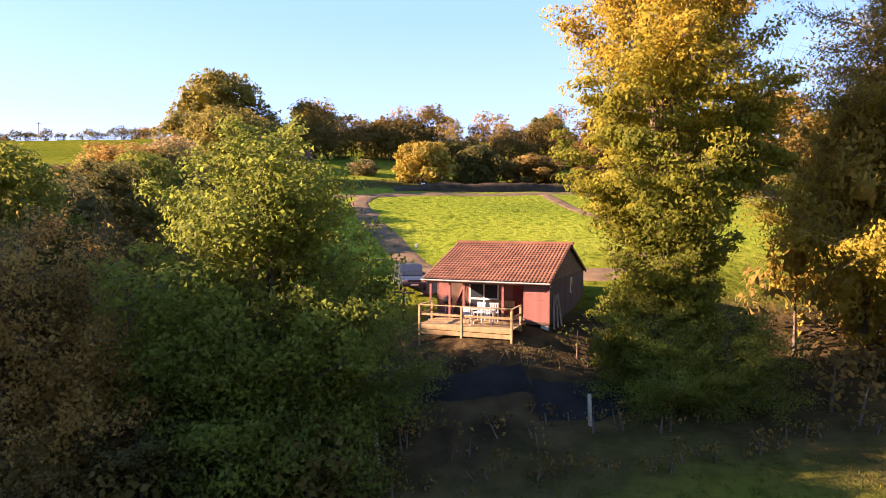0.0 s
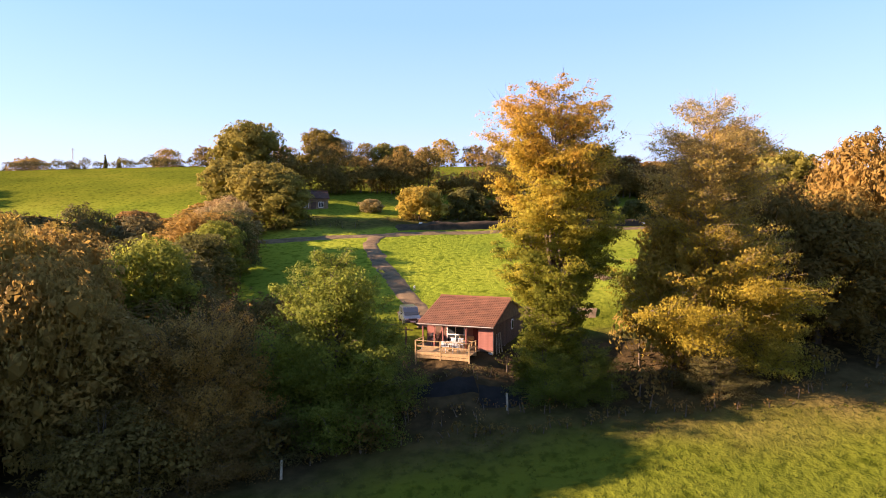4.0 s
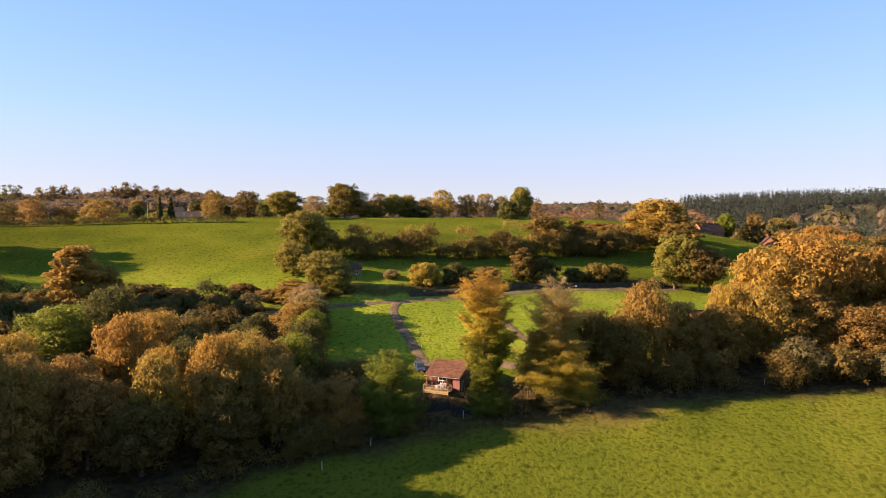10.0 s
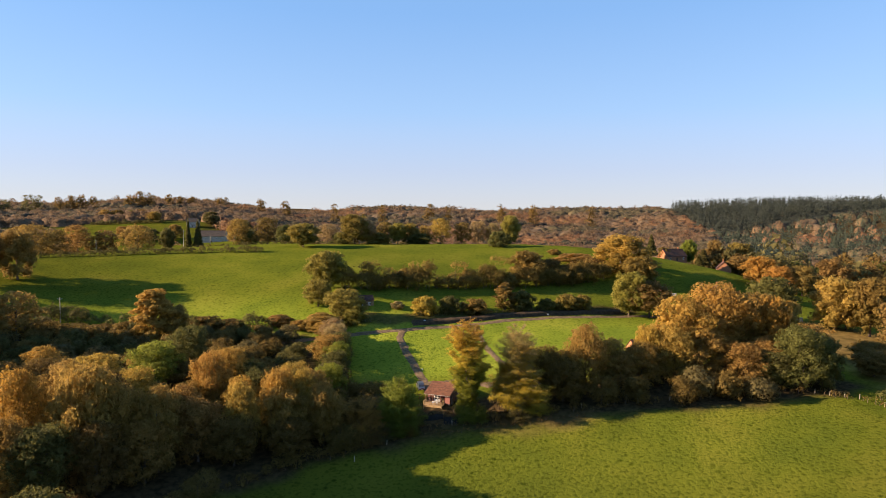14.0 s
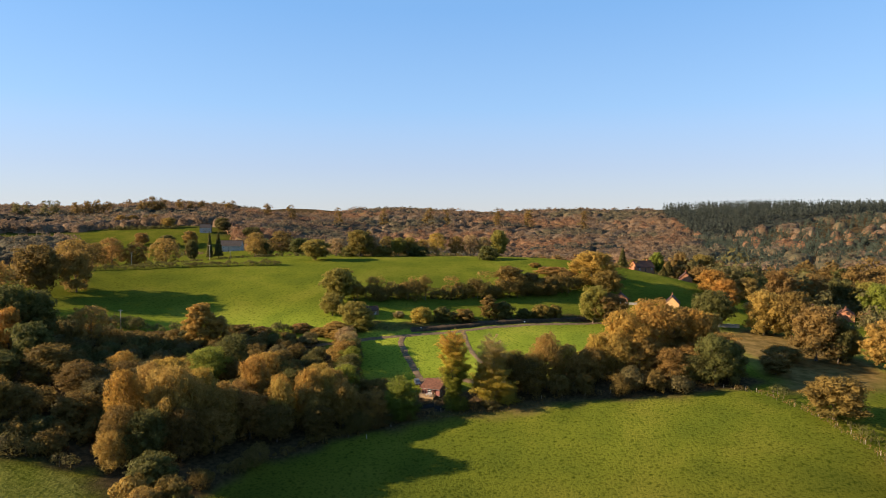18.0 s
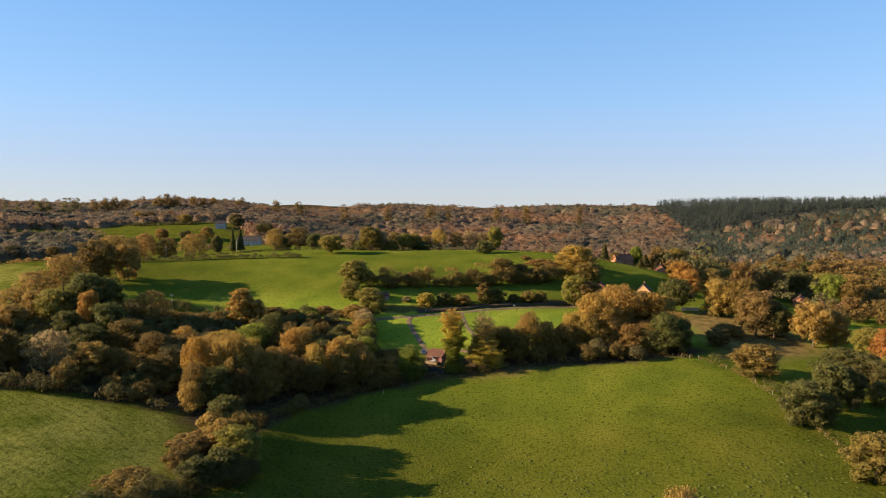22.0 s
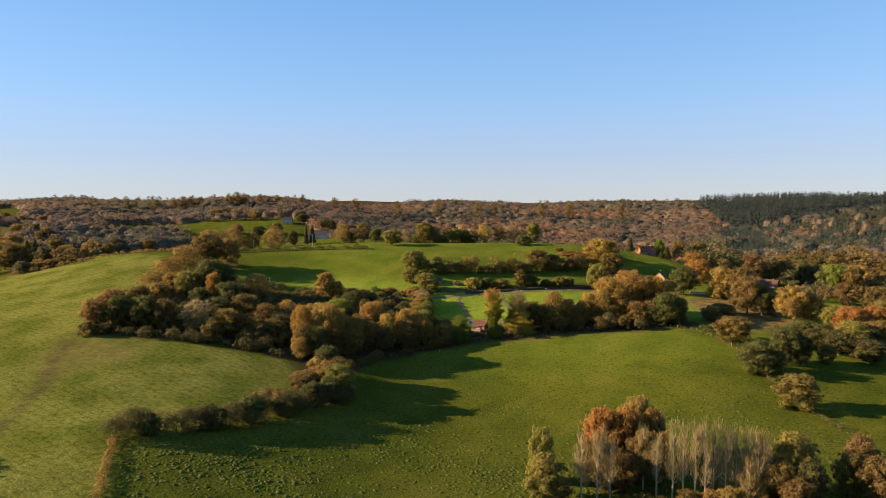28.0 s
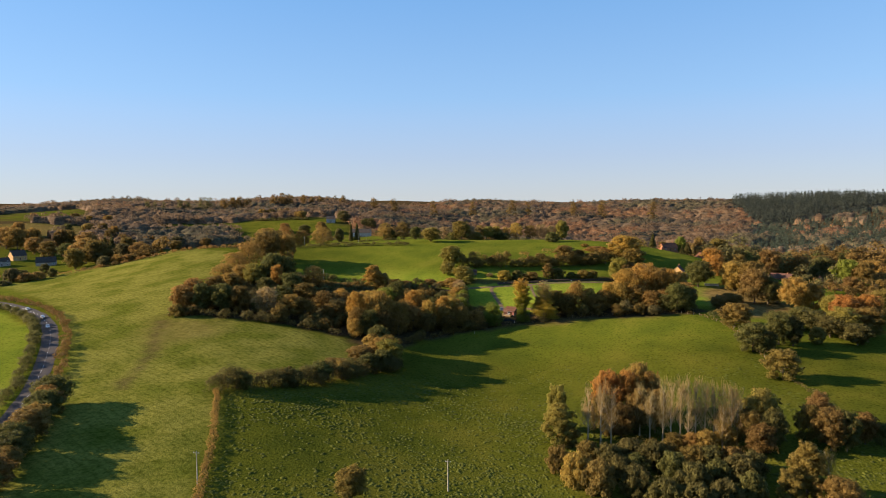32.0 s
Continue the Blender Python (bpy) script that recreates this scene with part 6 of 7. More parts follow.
def cut_bank(path, high, label, seed):
    """A steep earth face beside a lane: uneven foot, face and turfed lip."""
    rng = np.random.default_rng(seed)
    p = along(path, 0.8)
    for _ in range(5):
        p[1:-1] = (p[:-2] + 2 * p[1:-1] + p[2:]) / 4
    t = np.gradient(p, axis=0)
    t /= np.linalg.norm(t, axis=1, keepdims=True)
    nrm = np.stack([-t[:, 1], t[:, 0]], 1)
    ends = np.clip(np.minimum(np.arange(len(p)), np.arange(len(p))[::-1]) / 8.0, 0, 1)
    h = high * ends * (1 + 0.06 * np.sin(np.arange(len(p)) * 0.35) + 0.05 * rng.normal(size=len(p)))
    cols = []
    for back, up in ((-0.5, -0.06), (-0.2, 0.15), (0.1, 0.55), (0.35, 0.85), (0.7, 1.0), (1.6, 1.0), (3.5, 0.6), (6.0, -0.08)):
        q = p + nrm * (back + 0.1 * rng.normal(size=len(p)))[:, None]
        cols.append(np.column_stack([q, terrain(q[:, 0], q[:, 1]) + up * h * (1 + 0.06 * rng.normal(size=len(p))) + (0 if up > 0 else -0.05)]))
    co, m = np.stack(cols, 1).reshape(-1, 3), len(cols)
    i = (np.arange(len(p) - 1)[:, None] * m + np.arange(m - 1)[None]).ravel()
    ob = mesh_object("bank", co, np.stack([i, i + 1, i + m + 1, i + m], 1), EARTH)
    return tagged(ob, label, "bank", kind="structure")


cut_bank([(-12, 58.3), (-3, 60.6), (9, 64.6), (20, 70), (40, 77.2), (70, 85)], 1.05, "steep bare earth bank above the lane", 3)

def grass_tufts():
    """Rough tufts of grass blades at the near edge of the pasture."""
    rng = np.random.default_rng(17)
    n, k = 5200, 6
    x, y = rng.uniform(-26, 44, n), -8.5 - 30 * rng.random(n) ** 1.5
    keep = inside(x, y, WOOD) < -0.5
    x, y = x[keep], y[keep]
    n = len(x)
    at = np.repeat(np.column_stack([x, y, terrain(x, y) - 0.02]), k, 0) + rng.normal(size=(n * k, 3)) * (0.09, 0.09, 0)
    tip = at + np.column_stack([rng.normal(size=n * k) * 0.07, rng.normal(size=n * k) * 0.07, rng.uniform(0.08, 0.24, n * k)])
    side = np.column_stack([rng.normal(size=n * k), rng.normal(size=n * k), np.zeros(n * k)]) * 0.014
    co = np.stack([at - side, at + side, tip], 1).reshape(-1, 3)
    ob = mesh_object("grass", co, np.arange(3 * n * k).reshape(-1, 3), material("grass_blades", (0.11, 0.115, 0.016), (0.06, 0.068, 0.01), scale=0.6, fine=8, rough=0.9, through_light=0.3, island=0.25), smooth=False)
    tagged(ob, "rough green grass tufts along the pasture edge", "grass", kind="stuff")



def tussocks():
    """Low grown-out tussocks scattered thickly over the lower pasture."""
    rng = np.random.default_rng(23)
    n = 26000
    x, y = rng.uniform(-100, 120, n), rng.uniform(-245, -62, n)
    keep = (inside(x, y, PALE_FIELD) < -3) & (rng.random(n) < np.clip((-62 - y) / 70, 0.1, 1) * np.clip(0.55 + 0.6 * np.sin(x / 17 + 1.1 * np.sin(y / 23)) * np.sin(y / 13), 0.2, 1))
    x, y = x[keep], y[keep]
    n = len(x)
    a = np.arange(6) * 1.0472
    ring = np.column_stack([np.vstack([np.column_stack([np.cos(a), np.sin(a)]), np.column_stack([0.55 * np.cos(a + 0.5), 0.55 * np.sin(a + 0.5)])]), np.repeat([-0.1, 0.75], 6)])
    ring = np.vstack([ring, (0, 0, 1)])
    r = rng.uniform(0.3, 0.9, n) ** 1.2
    turn, long = rng.uniform(0, 3.14, n), rng.uniform(0.5, 1.0, n)
    u, v = ring[None, :, 0] * r[:, None], ring[None, :, 1] * (r * long)[:, None]
    co = np.stack([u * np.cos(turn)[:, None] - v * np.sin(turn)[:, None], u * np.sin(turn)[:, None] + v * np.cos(turn)[:, None], ring[None, :, 2] * (r * rng.uniform(0.16, 0.34, n))[:, None]], 2)
    co = (co * rng.uniform(0.85, 1.15, (n, 13, 1)) + np.column_stack([x, y, terrain(x, y)])[:, None]).reshape(-1, 3)
    one = np.array([q for i in range(6) for q in ((i, (i + 1) % 6, 6 + i), ((i + 1) % 6, 6 + (i + 1) % 6, 6 + i), (6 + i, 6 + (i + 1) % 6, 12))])
    fa = (one[None] + 13 * np.arange(n)[:, None, None]).reshape(-1, 3)
    ob = mesh_object("grass_tussocks", co, fa, material("tussock_grass", (0.07, 0.074, 0.011), (0.05, 0.056, 0.009), scale=0.5, fine=6, rough=0.95, island=0.2, bump=0.5))
    tagged(ob, "low dark green grass tussocks over the lower pasture", "grass", kind="stuff")


grass_tufts()
tussocks()

# ---- the cabin ----
_CAB = Matrix.Translation((0, 0, 0.35)) @ Matrix.Rotation(radians(-21.7), 4, "Z")


def cabin():
    root = new("cabin")
    root.matrix_world = _CAB
    L, D, E, RZ, RY = 6.8, 11.0, 2.05, 3.87, 5.55

    # walls: recessed porch front, flush bay at one end
    wall = part("front_wall", block(-1.3, -0.02, 0.3, 0.36, 0, E), RED_WOOD, root, "rosy red lapped timber bay wall")
    first = None
    for i in range(14):
        if first is None:
            first = part("board", boards(1.27, 0.0, 0.14, 0.14, 0.028), RED_WOOD, wall)
            first.location = (-1.3, 0.3, 0)
        else:
            ob = new("board", first.data)
            ob.parent, ob.location = wall, (-1.3, 0.3, 0.14 * i)
    part("bay_return", block(-1.36, -1.3, 0.3, 1.9, 0, E), RED_WOOD, root)
    part("corner_post", block(-0.12, 0.02, 0.2, 0.34, -0.05, E), RED_WOOD, root)
    part("porch_wall", block(-L, -1.3, 1.9, 2.02, 0, E + 0.3), RED_WOOD, root, "shaded red porch wall")
    side = part("side_wall", block(-0.1, -0.03, 0.3, D, 0, E), DARK_WOOD, root, "dark brown boarded side wall")
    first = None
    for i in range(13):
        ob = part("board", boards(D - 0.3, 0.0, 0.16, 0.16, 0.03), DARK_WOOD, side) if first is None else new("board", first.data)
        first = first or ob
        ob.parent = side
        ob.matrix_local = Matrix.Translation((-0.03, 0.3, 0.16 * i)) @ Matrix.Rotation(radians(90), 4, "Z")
    gable = part("gable", prism([(0.3, E), (D, E), (RY, RZ - 0.1)], "x", -0.1, -0.02), GABLE_WOOD, root, "weathered boarded gable")
    for i in range(9):
        z = E + 0.02 + i * 0.19
        k = (z + 0.19 - E) / (RZ - 0.1 - E)
        if k < 0.98:
            part("gable_board", block(-0.022, 0.012, 0.3 + (RY - 0.3) * k, D - (D - RY) * k, z, z + 0.175, 0.006), GABLE_WOOD, root)
    part("far_wall", prism([(1.9, 0), (D, 0), (D, E), (RY, RZ - 0.1), (1.9, E + 0.5)], "x", -L, -L + 0.1), RED_WOOD, root)
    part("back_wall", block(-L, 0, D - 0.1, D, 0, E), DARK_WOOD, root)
    part("floor", block(-L, 0, 0.25, D, -0.16, 0.0), DARK_WOOD, root)
    for x, y in ((-0.25, 0.5), (-0.25, 4), (-0.25, 7.5), (-3.4, 0.5), (-6.5, 0.5)):
        part("pier", block(x - 0.2, x + 0.2, y - 0.2, y + 0.2, -2.2, -0.16, 0.02), CONCRETE, root, "pale concrete block pier")

    # roof: rolled tiles in courses on both slopes
    for front in (True, False):
        n, rows = 35 * 6, 17
        us = np.linspace(-L - 0.12, 0.14, n + 1)
        wave = 0.035 * np.abs(np.sin(np.arange(n + 1) / 6 * math.pi)) ** 1.4
        co = []
        for r in range(rows):
            for s, up in ((r / rows, 0.03), ((r + 0.985) / rows, 0.0)):
                y = -0.12 + (RY + 0.12) * s if front else D + 0.25 - (D + 0.25 - RY) * s
                z = E - 0.02 + (RZ - E) * s
                co.append(np.column_stack([us, np.full(n + 1, y), z + wave + up]))
        co = np.concatenate(co)
        i = (np.arange(2 * rows - 1)[:, None] * (n + 1) + np.arange(n)[None]).ravel()
        q = np.stack([i, i + 1, i + n + 2, i + n + 1], 1)
        mesh_object("roof_slope", co, q if front else q[:, ::-1], TILE, root, "rolled red clay tiles in courses", smooth=False)
    part("roof_lining", prism([(-0.1, E - 0.06), (RY, RZ - 0.05), (D + 0.23, E - 0.06), (D + 0.23, E - 0.12), (RY, RZ - 0.12), (-0.1, E - 0.12)], "x", -L - 0.1, 0.12), DARK_WOOD, root)
    for i in range(17):
        x = -L - 0.1 + i * 0.42
        bm = rod((x, RY, RZ + 0.0), (x + 0.43, RY, RZ + 0.0), 0.13, 0.12, 10)
        part("ridge_tile", bm, TILE, root)
    for y0, y1 in ((-0.12, RY), (D + 0.25, RY)):
        bm = bmesh.new()
        z0, z1 = E - 0.03, RZ
        pts = [(y0, z0), (y1, z1), (y1, z1 - 0.18), (y0, z0 - 0.18)]
        prism(pts, "x", 0.10, 0.15, bm)
        part("bargeboard", bm, DARK_WOOD, root)
    part("fascia", block(-L - 0.1, 0.1, -0.14, -0.11, E - 0.13, E - 0.04, 0.004), BARGE, root, "weathered fascia board")
    gutter = rod((-L - 0.12, -0.2, E - 0.05), (0.12, -0.2, E - 0.05), 0.04, sides=10)
    part("gutter", gutter, BARGE, root, "grey half-round gutter")
    part("downpipe", rod((0.06, 0.12, -0.1), (0.06, 0.12, E - 0.1), 0.035), BLACK, root)

    # porch posts, doors and windows
    for x in (-6.45, -5.35, -4.55, -2.4):
        part("porch_post", block(x - 0.06, x + 0.06, 0.05, 0.17, -0.02, E - 0.1, 0.008), RED_WOOD, root)
    part("porch_beam", block(-L, -1.3, 0.04, 0.18, E - 0.2, E - 0.06), RED_WOOD, root)
    barn = part("stable_door", boards(0.95, 0.02, 1.9, 0.16, 0.02), DARK_WOOD, root, "brown boarded door with diagonal brace")
    barn.location = (-5.95, 1.9, 0)
    part("brace", prism([(-5.92, 0.1), (-5.8, 0.1), (-5.05, 1.82), (-5.17, 1.82)], "y", 1.83, 1.87), RED_WOOD, barn).matrix_parent_inverse = Matrix.Translation((5.95, -1.9, 0))
    door = part("french_door", block(-4.85, -3.15, 1.84, 1.9, 0.02, 1.93, 0.01), WHITE, root, "white framed glazed double door")
    for x in (-4.78, -3.96):
        for z0, z1 in ((0.16, 0.82), (0.92, 1.86)):
            part("pane", block(x, x + 0.74, 1.825, 1.838, z0, z1, 0.004), WINDOW, door)
    part("door_handle", rod((-4.06, 1.8, 1.0), (-3.94, 1.8, 1.0), 0.015), CHROME, door)
    red = part("door", block(-2.35, -1.6, 1.85, 1.9, 0.02, 1.9), material("dark_red_door", (0.16, 0.035, 0.03), (0.1, 0.025, 0.02), scale=3, fine=30, rough=0.5), root, "dark red timber door")
    part("door_handle", rod((-1.72, 1.82, 1.0), (-1.72, 1.82, 1.12), 0.015), CHROME, red)
    win = part("window", block(-1.62, -1.38, 1.82, 1.9, 0.1, 1.9, 0.01), WHITE, root, "narrow white framed side window")
    part("pane", block(-1.58, -1.42, 1.81, 1.822, 0.95, 1.84, 0.003), WINDOW, win)
    part("pane", block(-1.58, -1.42, 1.81, 1.822, 0.16, 0.86, 0.003), WINDOW, win)
    gw = part("window", block(0.0, 0.05, 5.9, 6.5, 0.95, 1.85, 0.01), WHITE, root, "small white gable window")
    part("pane", block(0.045, 0.058, 5.97, 6.43, 1.02, 1.78, 0.003), WINDOW, gw)
    for i in range(3):
        part("plank", rod((0.18 + 0.12 * i, 0.7 + 0.5 * i, -0.75), (0.05, 1.1 + 0.5 * i, 1.3), 0.05, sides=6), GREY_WOOD, root, "weathered plank leaning on the wall")
    return tagged(root, "red timber cabin with a clay tile roof and porch", "cabin")


cabin()


def deck():
    root = new("deck")
    root.matrix_world = _CAB
    x0, x1, y0, y1, top = -6.1, -1.2, -2.35, 0.2, -0.04
    n = 17
    for i in range(n):
        y = y0 + (y1 - y0) * i / n
        part("board", block(x0, x1, y + 0.004, y + (y1 - y0) / n - 0.006, top - 0.03, top, 0.004), DECK_WOOD, root)
    for y in (y0 + 0.03, -1.1, y1 - 0.05):
        part("joist", block(x0, x1, y - 0.025, y + 0.025, top - 0.22, top - 0.032, 0.004), DECK_WOOD, root)
    xs = (x0 + 0.05, x1 - 2.6, x1 - 0.05)
    for x in xs:
        part("post", block(x - 0.055, x + 0.055, y0 - 0.06, y0 + 0.05, -1.9, 0.92, 0.01), DECK_WOOD, root)
    for x in (x0 + 0.05, x1 - 0.05):
        part("post", block(x - 0.055, x + 0.055, -0.75, -0.64, -2.0, 0.92, 0.01), DECK_WOOD, root)
        for z in (0.42,):
            part("rail", block(x - 0.018, x + 0.018, y0, -0.65, z, z + 0.12, 0.005), DECK_WOOD, root)
        part("handrail", block(x - 0.06, x + 0.06, y0 - 0.06, -0.6, 0.92, 0.96, 0.006), DECK_WOOD, root)
    part("rail", block(x0, x1, y0 - 0.02, y0 + 0.02, 0.42, 0.53, 0.005), DECK_WOOD, root)
    for z in (-0.27, -0.52):
        part("fascia_board", block(x0, x1, y0 - 0.03, y0 + 0.0, z, z + 0.22, 0.006), DECK_WOOD, root)
    part("handrail", block(x0 - 0.02, x1 + 0.02, y0 - 0.07, y0 + 0.07, 0.92, 0.96, 0.006), DECK_WOOD, root)
    return tagged(root, "pale treated timber deck with post and rail sides", "deck")


deck()


def garden_table():
    root = new("garden_table")
    for i in range(5):
        part("slat", block(-0.7, 0.7, -0.4 + 0.165 * i, -0.25 + 0.165 * i, 0.70, 0.735, 0.006), GREY_WOOD, root)
    for x in (-0.6, 0.6):
        for y in (-0.32, 0.34):
            part("leg", block(x - 0.035, x + 0.035, y - 0.035, y + 0.035, 0, 0.70, 0.006), GREY_WOOD, root)
    return tagged(root, "weathered timber garden table on the deck", "table")


def garden_chair(colour):
    root = new("garden_chair")
    part("seat", block(-0.24, 0.24, -0.24, 0.24, 0.42, 0.46, 0.012), colour, root)
    for i in range(4):
        part("back_slat", block(-0.22 + i * 0.12, -0.14 + i * 0.12, 0.22, 0.25, 0.46, 0.92, 0.006), colour, root)
    part("back_rail", block(-0.25, 0.25, 0.215, 0.255, 0.86, 0.94, 0.008), colour, root)
    for x in (-0.21, 0.21):
        for y in (-0.21, 0.21):
            part("leg", block(x - 0.02, x + 0.02, y - 0.02, y + 0.02, 0, 0.42, 0.004), colour, root)
        part("armrest", block(x - 0.03, x + 0.03, -0.24, 0.24, 0.64, 0.67, 0.006), colour, root)
    return tagged(root, "pale grey garden chair at the deck table", "chair", "chairs round the table")


_t = garden_table()
_t.matrix_world = _CAB @ pose(-3.2, -0.9, -0.04, 0, 0, 8)
_ch = garden_chair(material("pale_plastic", (0.55, 0.56, 0.56), (0.45, 0.46, 0.46), scale=4, fine=30, rough=0.5))
_ch.matrix_world = _CAB @ pose(-3.7, -1.65, -0.04, 0, 0, 175)
for _x, _y, _a in ((-2.75, -1.6, 190), (-3.6, -0.15, -8), (-2.8, -0.2, 12)):
    copy_thing(_ch, _CAB @ pose(_x, _y, -0.04, 0, 0, _a))


def barbecue():
    root = new("barbecue")
    bm = bmesh.new()
    bmesh.ops.create_uvsphere(bm, u_segments=16, v_segments=10, radius=0.28, matrix=Matrix.Translation((0, 0, 0.78)) @ Matrix.Diagonal((1, 1, 0.8, 1)))
    part("bowl", bm, BLACK, root)
    for a in (0.4, 2.5, 4.6):
        part("leg", rod((0.14 * math.cos(a), 0.14 * math.sin(a), 0.62), (0.3 * math.cos(a), 0.3 * math.sin(a), 0), 0.014), CHROME, root)
    part("handle", rod((-0.07, 0, 1.03), (0.07, 0, 1.03), 0.015), BLACK, root)
    return tagged(root, "black kettle barbecue under the porch roof", "barbecue")


barbecue().matrix_world = _CAB @ pose(-5.9, 1.2, 0.0)


def bench():
    root = new("bench")
    part("seat", block(-0.7, 0.7, -0.2, 0.2, 0.4, 0.45, 0.01), DECK_WOOD, root)
    part("backrest", block(-0.7, 0.7, 0.17, 0.22, 0.5, 0.85, 0.01), DECK_WOOD, root)
    for x in (-0.6, 0.6):
        part("leg", block(x - 0.04, x + 0.04, -0.18, 0.2, 0, 0.4, 0.006), DECK_WOOD, root)
    return tagged(root, "low timber bench against the porch wall", "bench")


bench().matrix_world = _CAB @ pose(-2.9, 1.5, 0.0)


def gatepost_frame():
    root = new("wash_line_post")
    part("post", block(-0.06, 0.06, -0.06, 0.06, 0, 1.9, 0.01), DARK_WOOD, root)
    part("crossbar", block(-0.7, 0.7, -0.04, 0.04, 1.6, 1.7, 0.01), DARK_WOOD, root)
    return tagged(root, "dark timber post with a crossbar by the yard", "post")


gatepost_frame().matrix_world = pose(-7.6, 5.2, height(-7.6, 5.2), 0, 0, -20)


# ---- vehicles ----
def car(name, paint, length, high, label, van=False):
    """Car facing -y: body shell, glazing, wheels, lamps."""
    root = new(name)
    w, h, l = 0.86, high, length / 2
    low = [(-l, 0.32), (-l + 0.05, 0.72), (-l + 0.35, 0.86), (-l + (0.9 if van else 1.25), 0.98), (l - 0.1, 0.98), (l, 0.8), (l, 0.32)]
    body = prism(low, "x", -w, w)
    bmesh.ops.bevel(body, geom=list(body.edges), offset=0.06, segments=2, affect="EDGES")
    part("body", body, paint, root)
    cab = [(-l + (0.9 if van else 1.25), 0.96), (-l + (1.65 if van else 1.95), h - 0.03), (-l + 2.1, h), (l - (0.25 if van else 0.8), h - 0.02), (l - 0.08, 0.96)]
    top = prism(cab, "x", -w + 0.1, w - 0.1)
    bmesh.ops.bevel(top, geom=list(top.edges), offset=0.05, segments=2, affect="EDGES")
    part("cabin_shell", top, paint, root)
    a, b = cab[0], cab[1]
    part("windscreen", prism([(a[0] - 0.012, a[1] + 0.05), (b[0] - 0.012, b[1] - 0.08), (b[0] + 0.05, b[1] - 0.08), (a[0] + 0.05, a[1] + 0.05)], "x", -w + 0.17, w - 0.17), WINDOW, root)
    c, d = cab[4], cab[3]
    part("rear_window", prism([(c[0] + 0.012, c[1] + 0.12), (d[0] + 0.012, d[1] - 0.1), (d[0] - 0.05, d[1] - 0.1), (c[0] - 0.05, c[1] + 0.12)], "x", -w + 0.2, w - 0.2), WINDOW, root)
    for s in (-1, 1):
        for y0, y1 in ((-l + 2.0, 0.25), (0.33, l - 0.75)):
            part("side_window", block(s * (w - 0.095) - 0.008, s * (w - 0.095) + 0.008, y0, y1, 1.04, h - 0.16, 0.004), WINDOW, root)
        part("headlight", block(s * 0.62 - 0.16, s * 0.62 + 0.16, -l - 0.012, -l + 0.08, 0.62, 0.78, 0.03), CHROME, root, "clear headlight")
        part("tail_light", block(s * 0.74 - 0.08, s * 0.74 + 0.08, l - 0.05, l + 0.012, 0.7, 0.95, 0.02), material("tail_lamp", (0.4, 0.02, 0.02), (0.3, 0.02, 0.02), rough=0.3), root)
        part("mirror", block(s * (w + 0.08) - 0.08, s * (w + 0.08) + 0.08, -l + 1.6, -l + 1.7, 0.98, 1.14, 0.03), BLACK, root)
        for y in (-l + 0.8, l - 0.8):
            tyre = part("tyre", rod((s * (w - 0.1), y, 0.32), (s * (w + 0.04), y, 0.32), 0.32, sides=20), RUBBER, root)
            part("rim", rod((s * (w - 0.02), y, 0.32), (s * (w + 0.055), y, 0.32), 0.19, sides=14), CHROME, tyre)
    part("bumper", block(-w + 0.04, w - 0.04, -l - 0.05, -l + 0.1, 0.34, 0.54, 0.04), BLACK, root)
    part("grille", block(-0.4, 0.4, -l - 0.016, -l + 0.05, 0.62, 0.76, 0.015), BLACK, root)
    part("number_plate", block(-0.26, 0.26, -l - 0.062, -l - 0.045, 0.4, 0.5, 0.003), WHITE, root)
    return tagged(root, label, "car")


def paintwork(name, c):
    m = material(name, c, tuple(v * 0.85 for v in c), scale=1.0, fine=60, rough=0.28, metal=0.4)
    m.node_tree.nodes["Principled BSDF"].inputs["Coat Weight"].default_value = 0.6
    return m


car("car", paintwork("silver_blue", (0.07, 0.085, 0.105)), 4.3, 1.72, "silver blue people carrier parked beside the track", True).matrix_world = pose(-7.6, 11.8, height(-7.6, 11.8) + 0.1, 0, 0, 12)
for _x, _y, _a, _c, _n in ((-278, -34.5, 58, (0.5, 0.5, 0.51), "silver"), (-250.5, -55.8, 50, (0.62, 0.62, 0.62), "white"), (-231.0, -75.6, 40, (0.35, 0.37, 0.4), "grey")):
    _x, _y = _x - 0.6, _y + 0.6
    _v = car("car", paintwork("car_" + _n, _c), 4.2, 1.5, f"small {_n} car on the asphalt road")
    _v.matrix_world = pose(_x, _y, height(_x, _y) + 0.16, 0, 0, _a)
    tagged(_v, group="cars on the road")

# ---- fence posts, signs, poles ----
_rng = random.Random(4)


def fence_post(x, y, high=1.2, thick=0.065):
    z = height(x, y)
    root = new("fence_post")
    root.location = (x, y, z - 0.1)
    bm = bmesh.new()
    lean = (_rng.uniform(-0.1, 0.1), _rng.uniform(-0.06, 0.06))
    p = [Vector((lean[0] * k * high, lean[1] * k * high, k * (high + 0.1))) for k in (0, 0.4, 0.8, 1.0)]
    for i in range(3):
        rod(p[i], p[i + 1] + (p[i + 1] - p[i]) * 0.03, thick * (1 - 0.06 * i), thick * (0.94 - 0.06 * i), 8, bm)
    me = bpy.data.meshes.new("fence_post")
    bm.to_mesh(me), bm.free()
    me.materials.append(PALE_POST)
    bpy.data.objects.remove(root)
    ob = new("fence_post", me)
    ob.location = (x, y, z - 0.1)
    return tagged(ob, "bleached rough timber fence post in the bank", "fence post", "posts along the field edge")


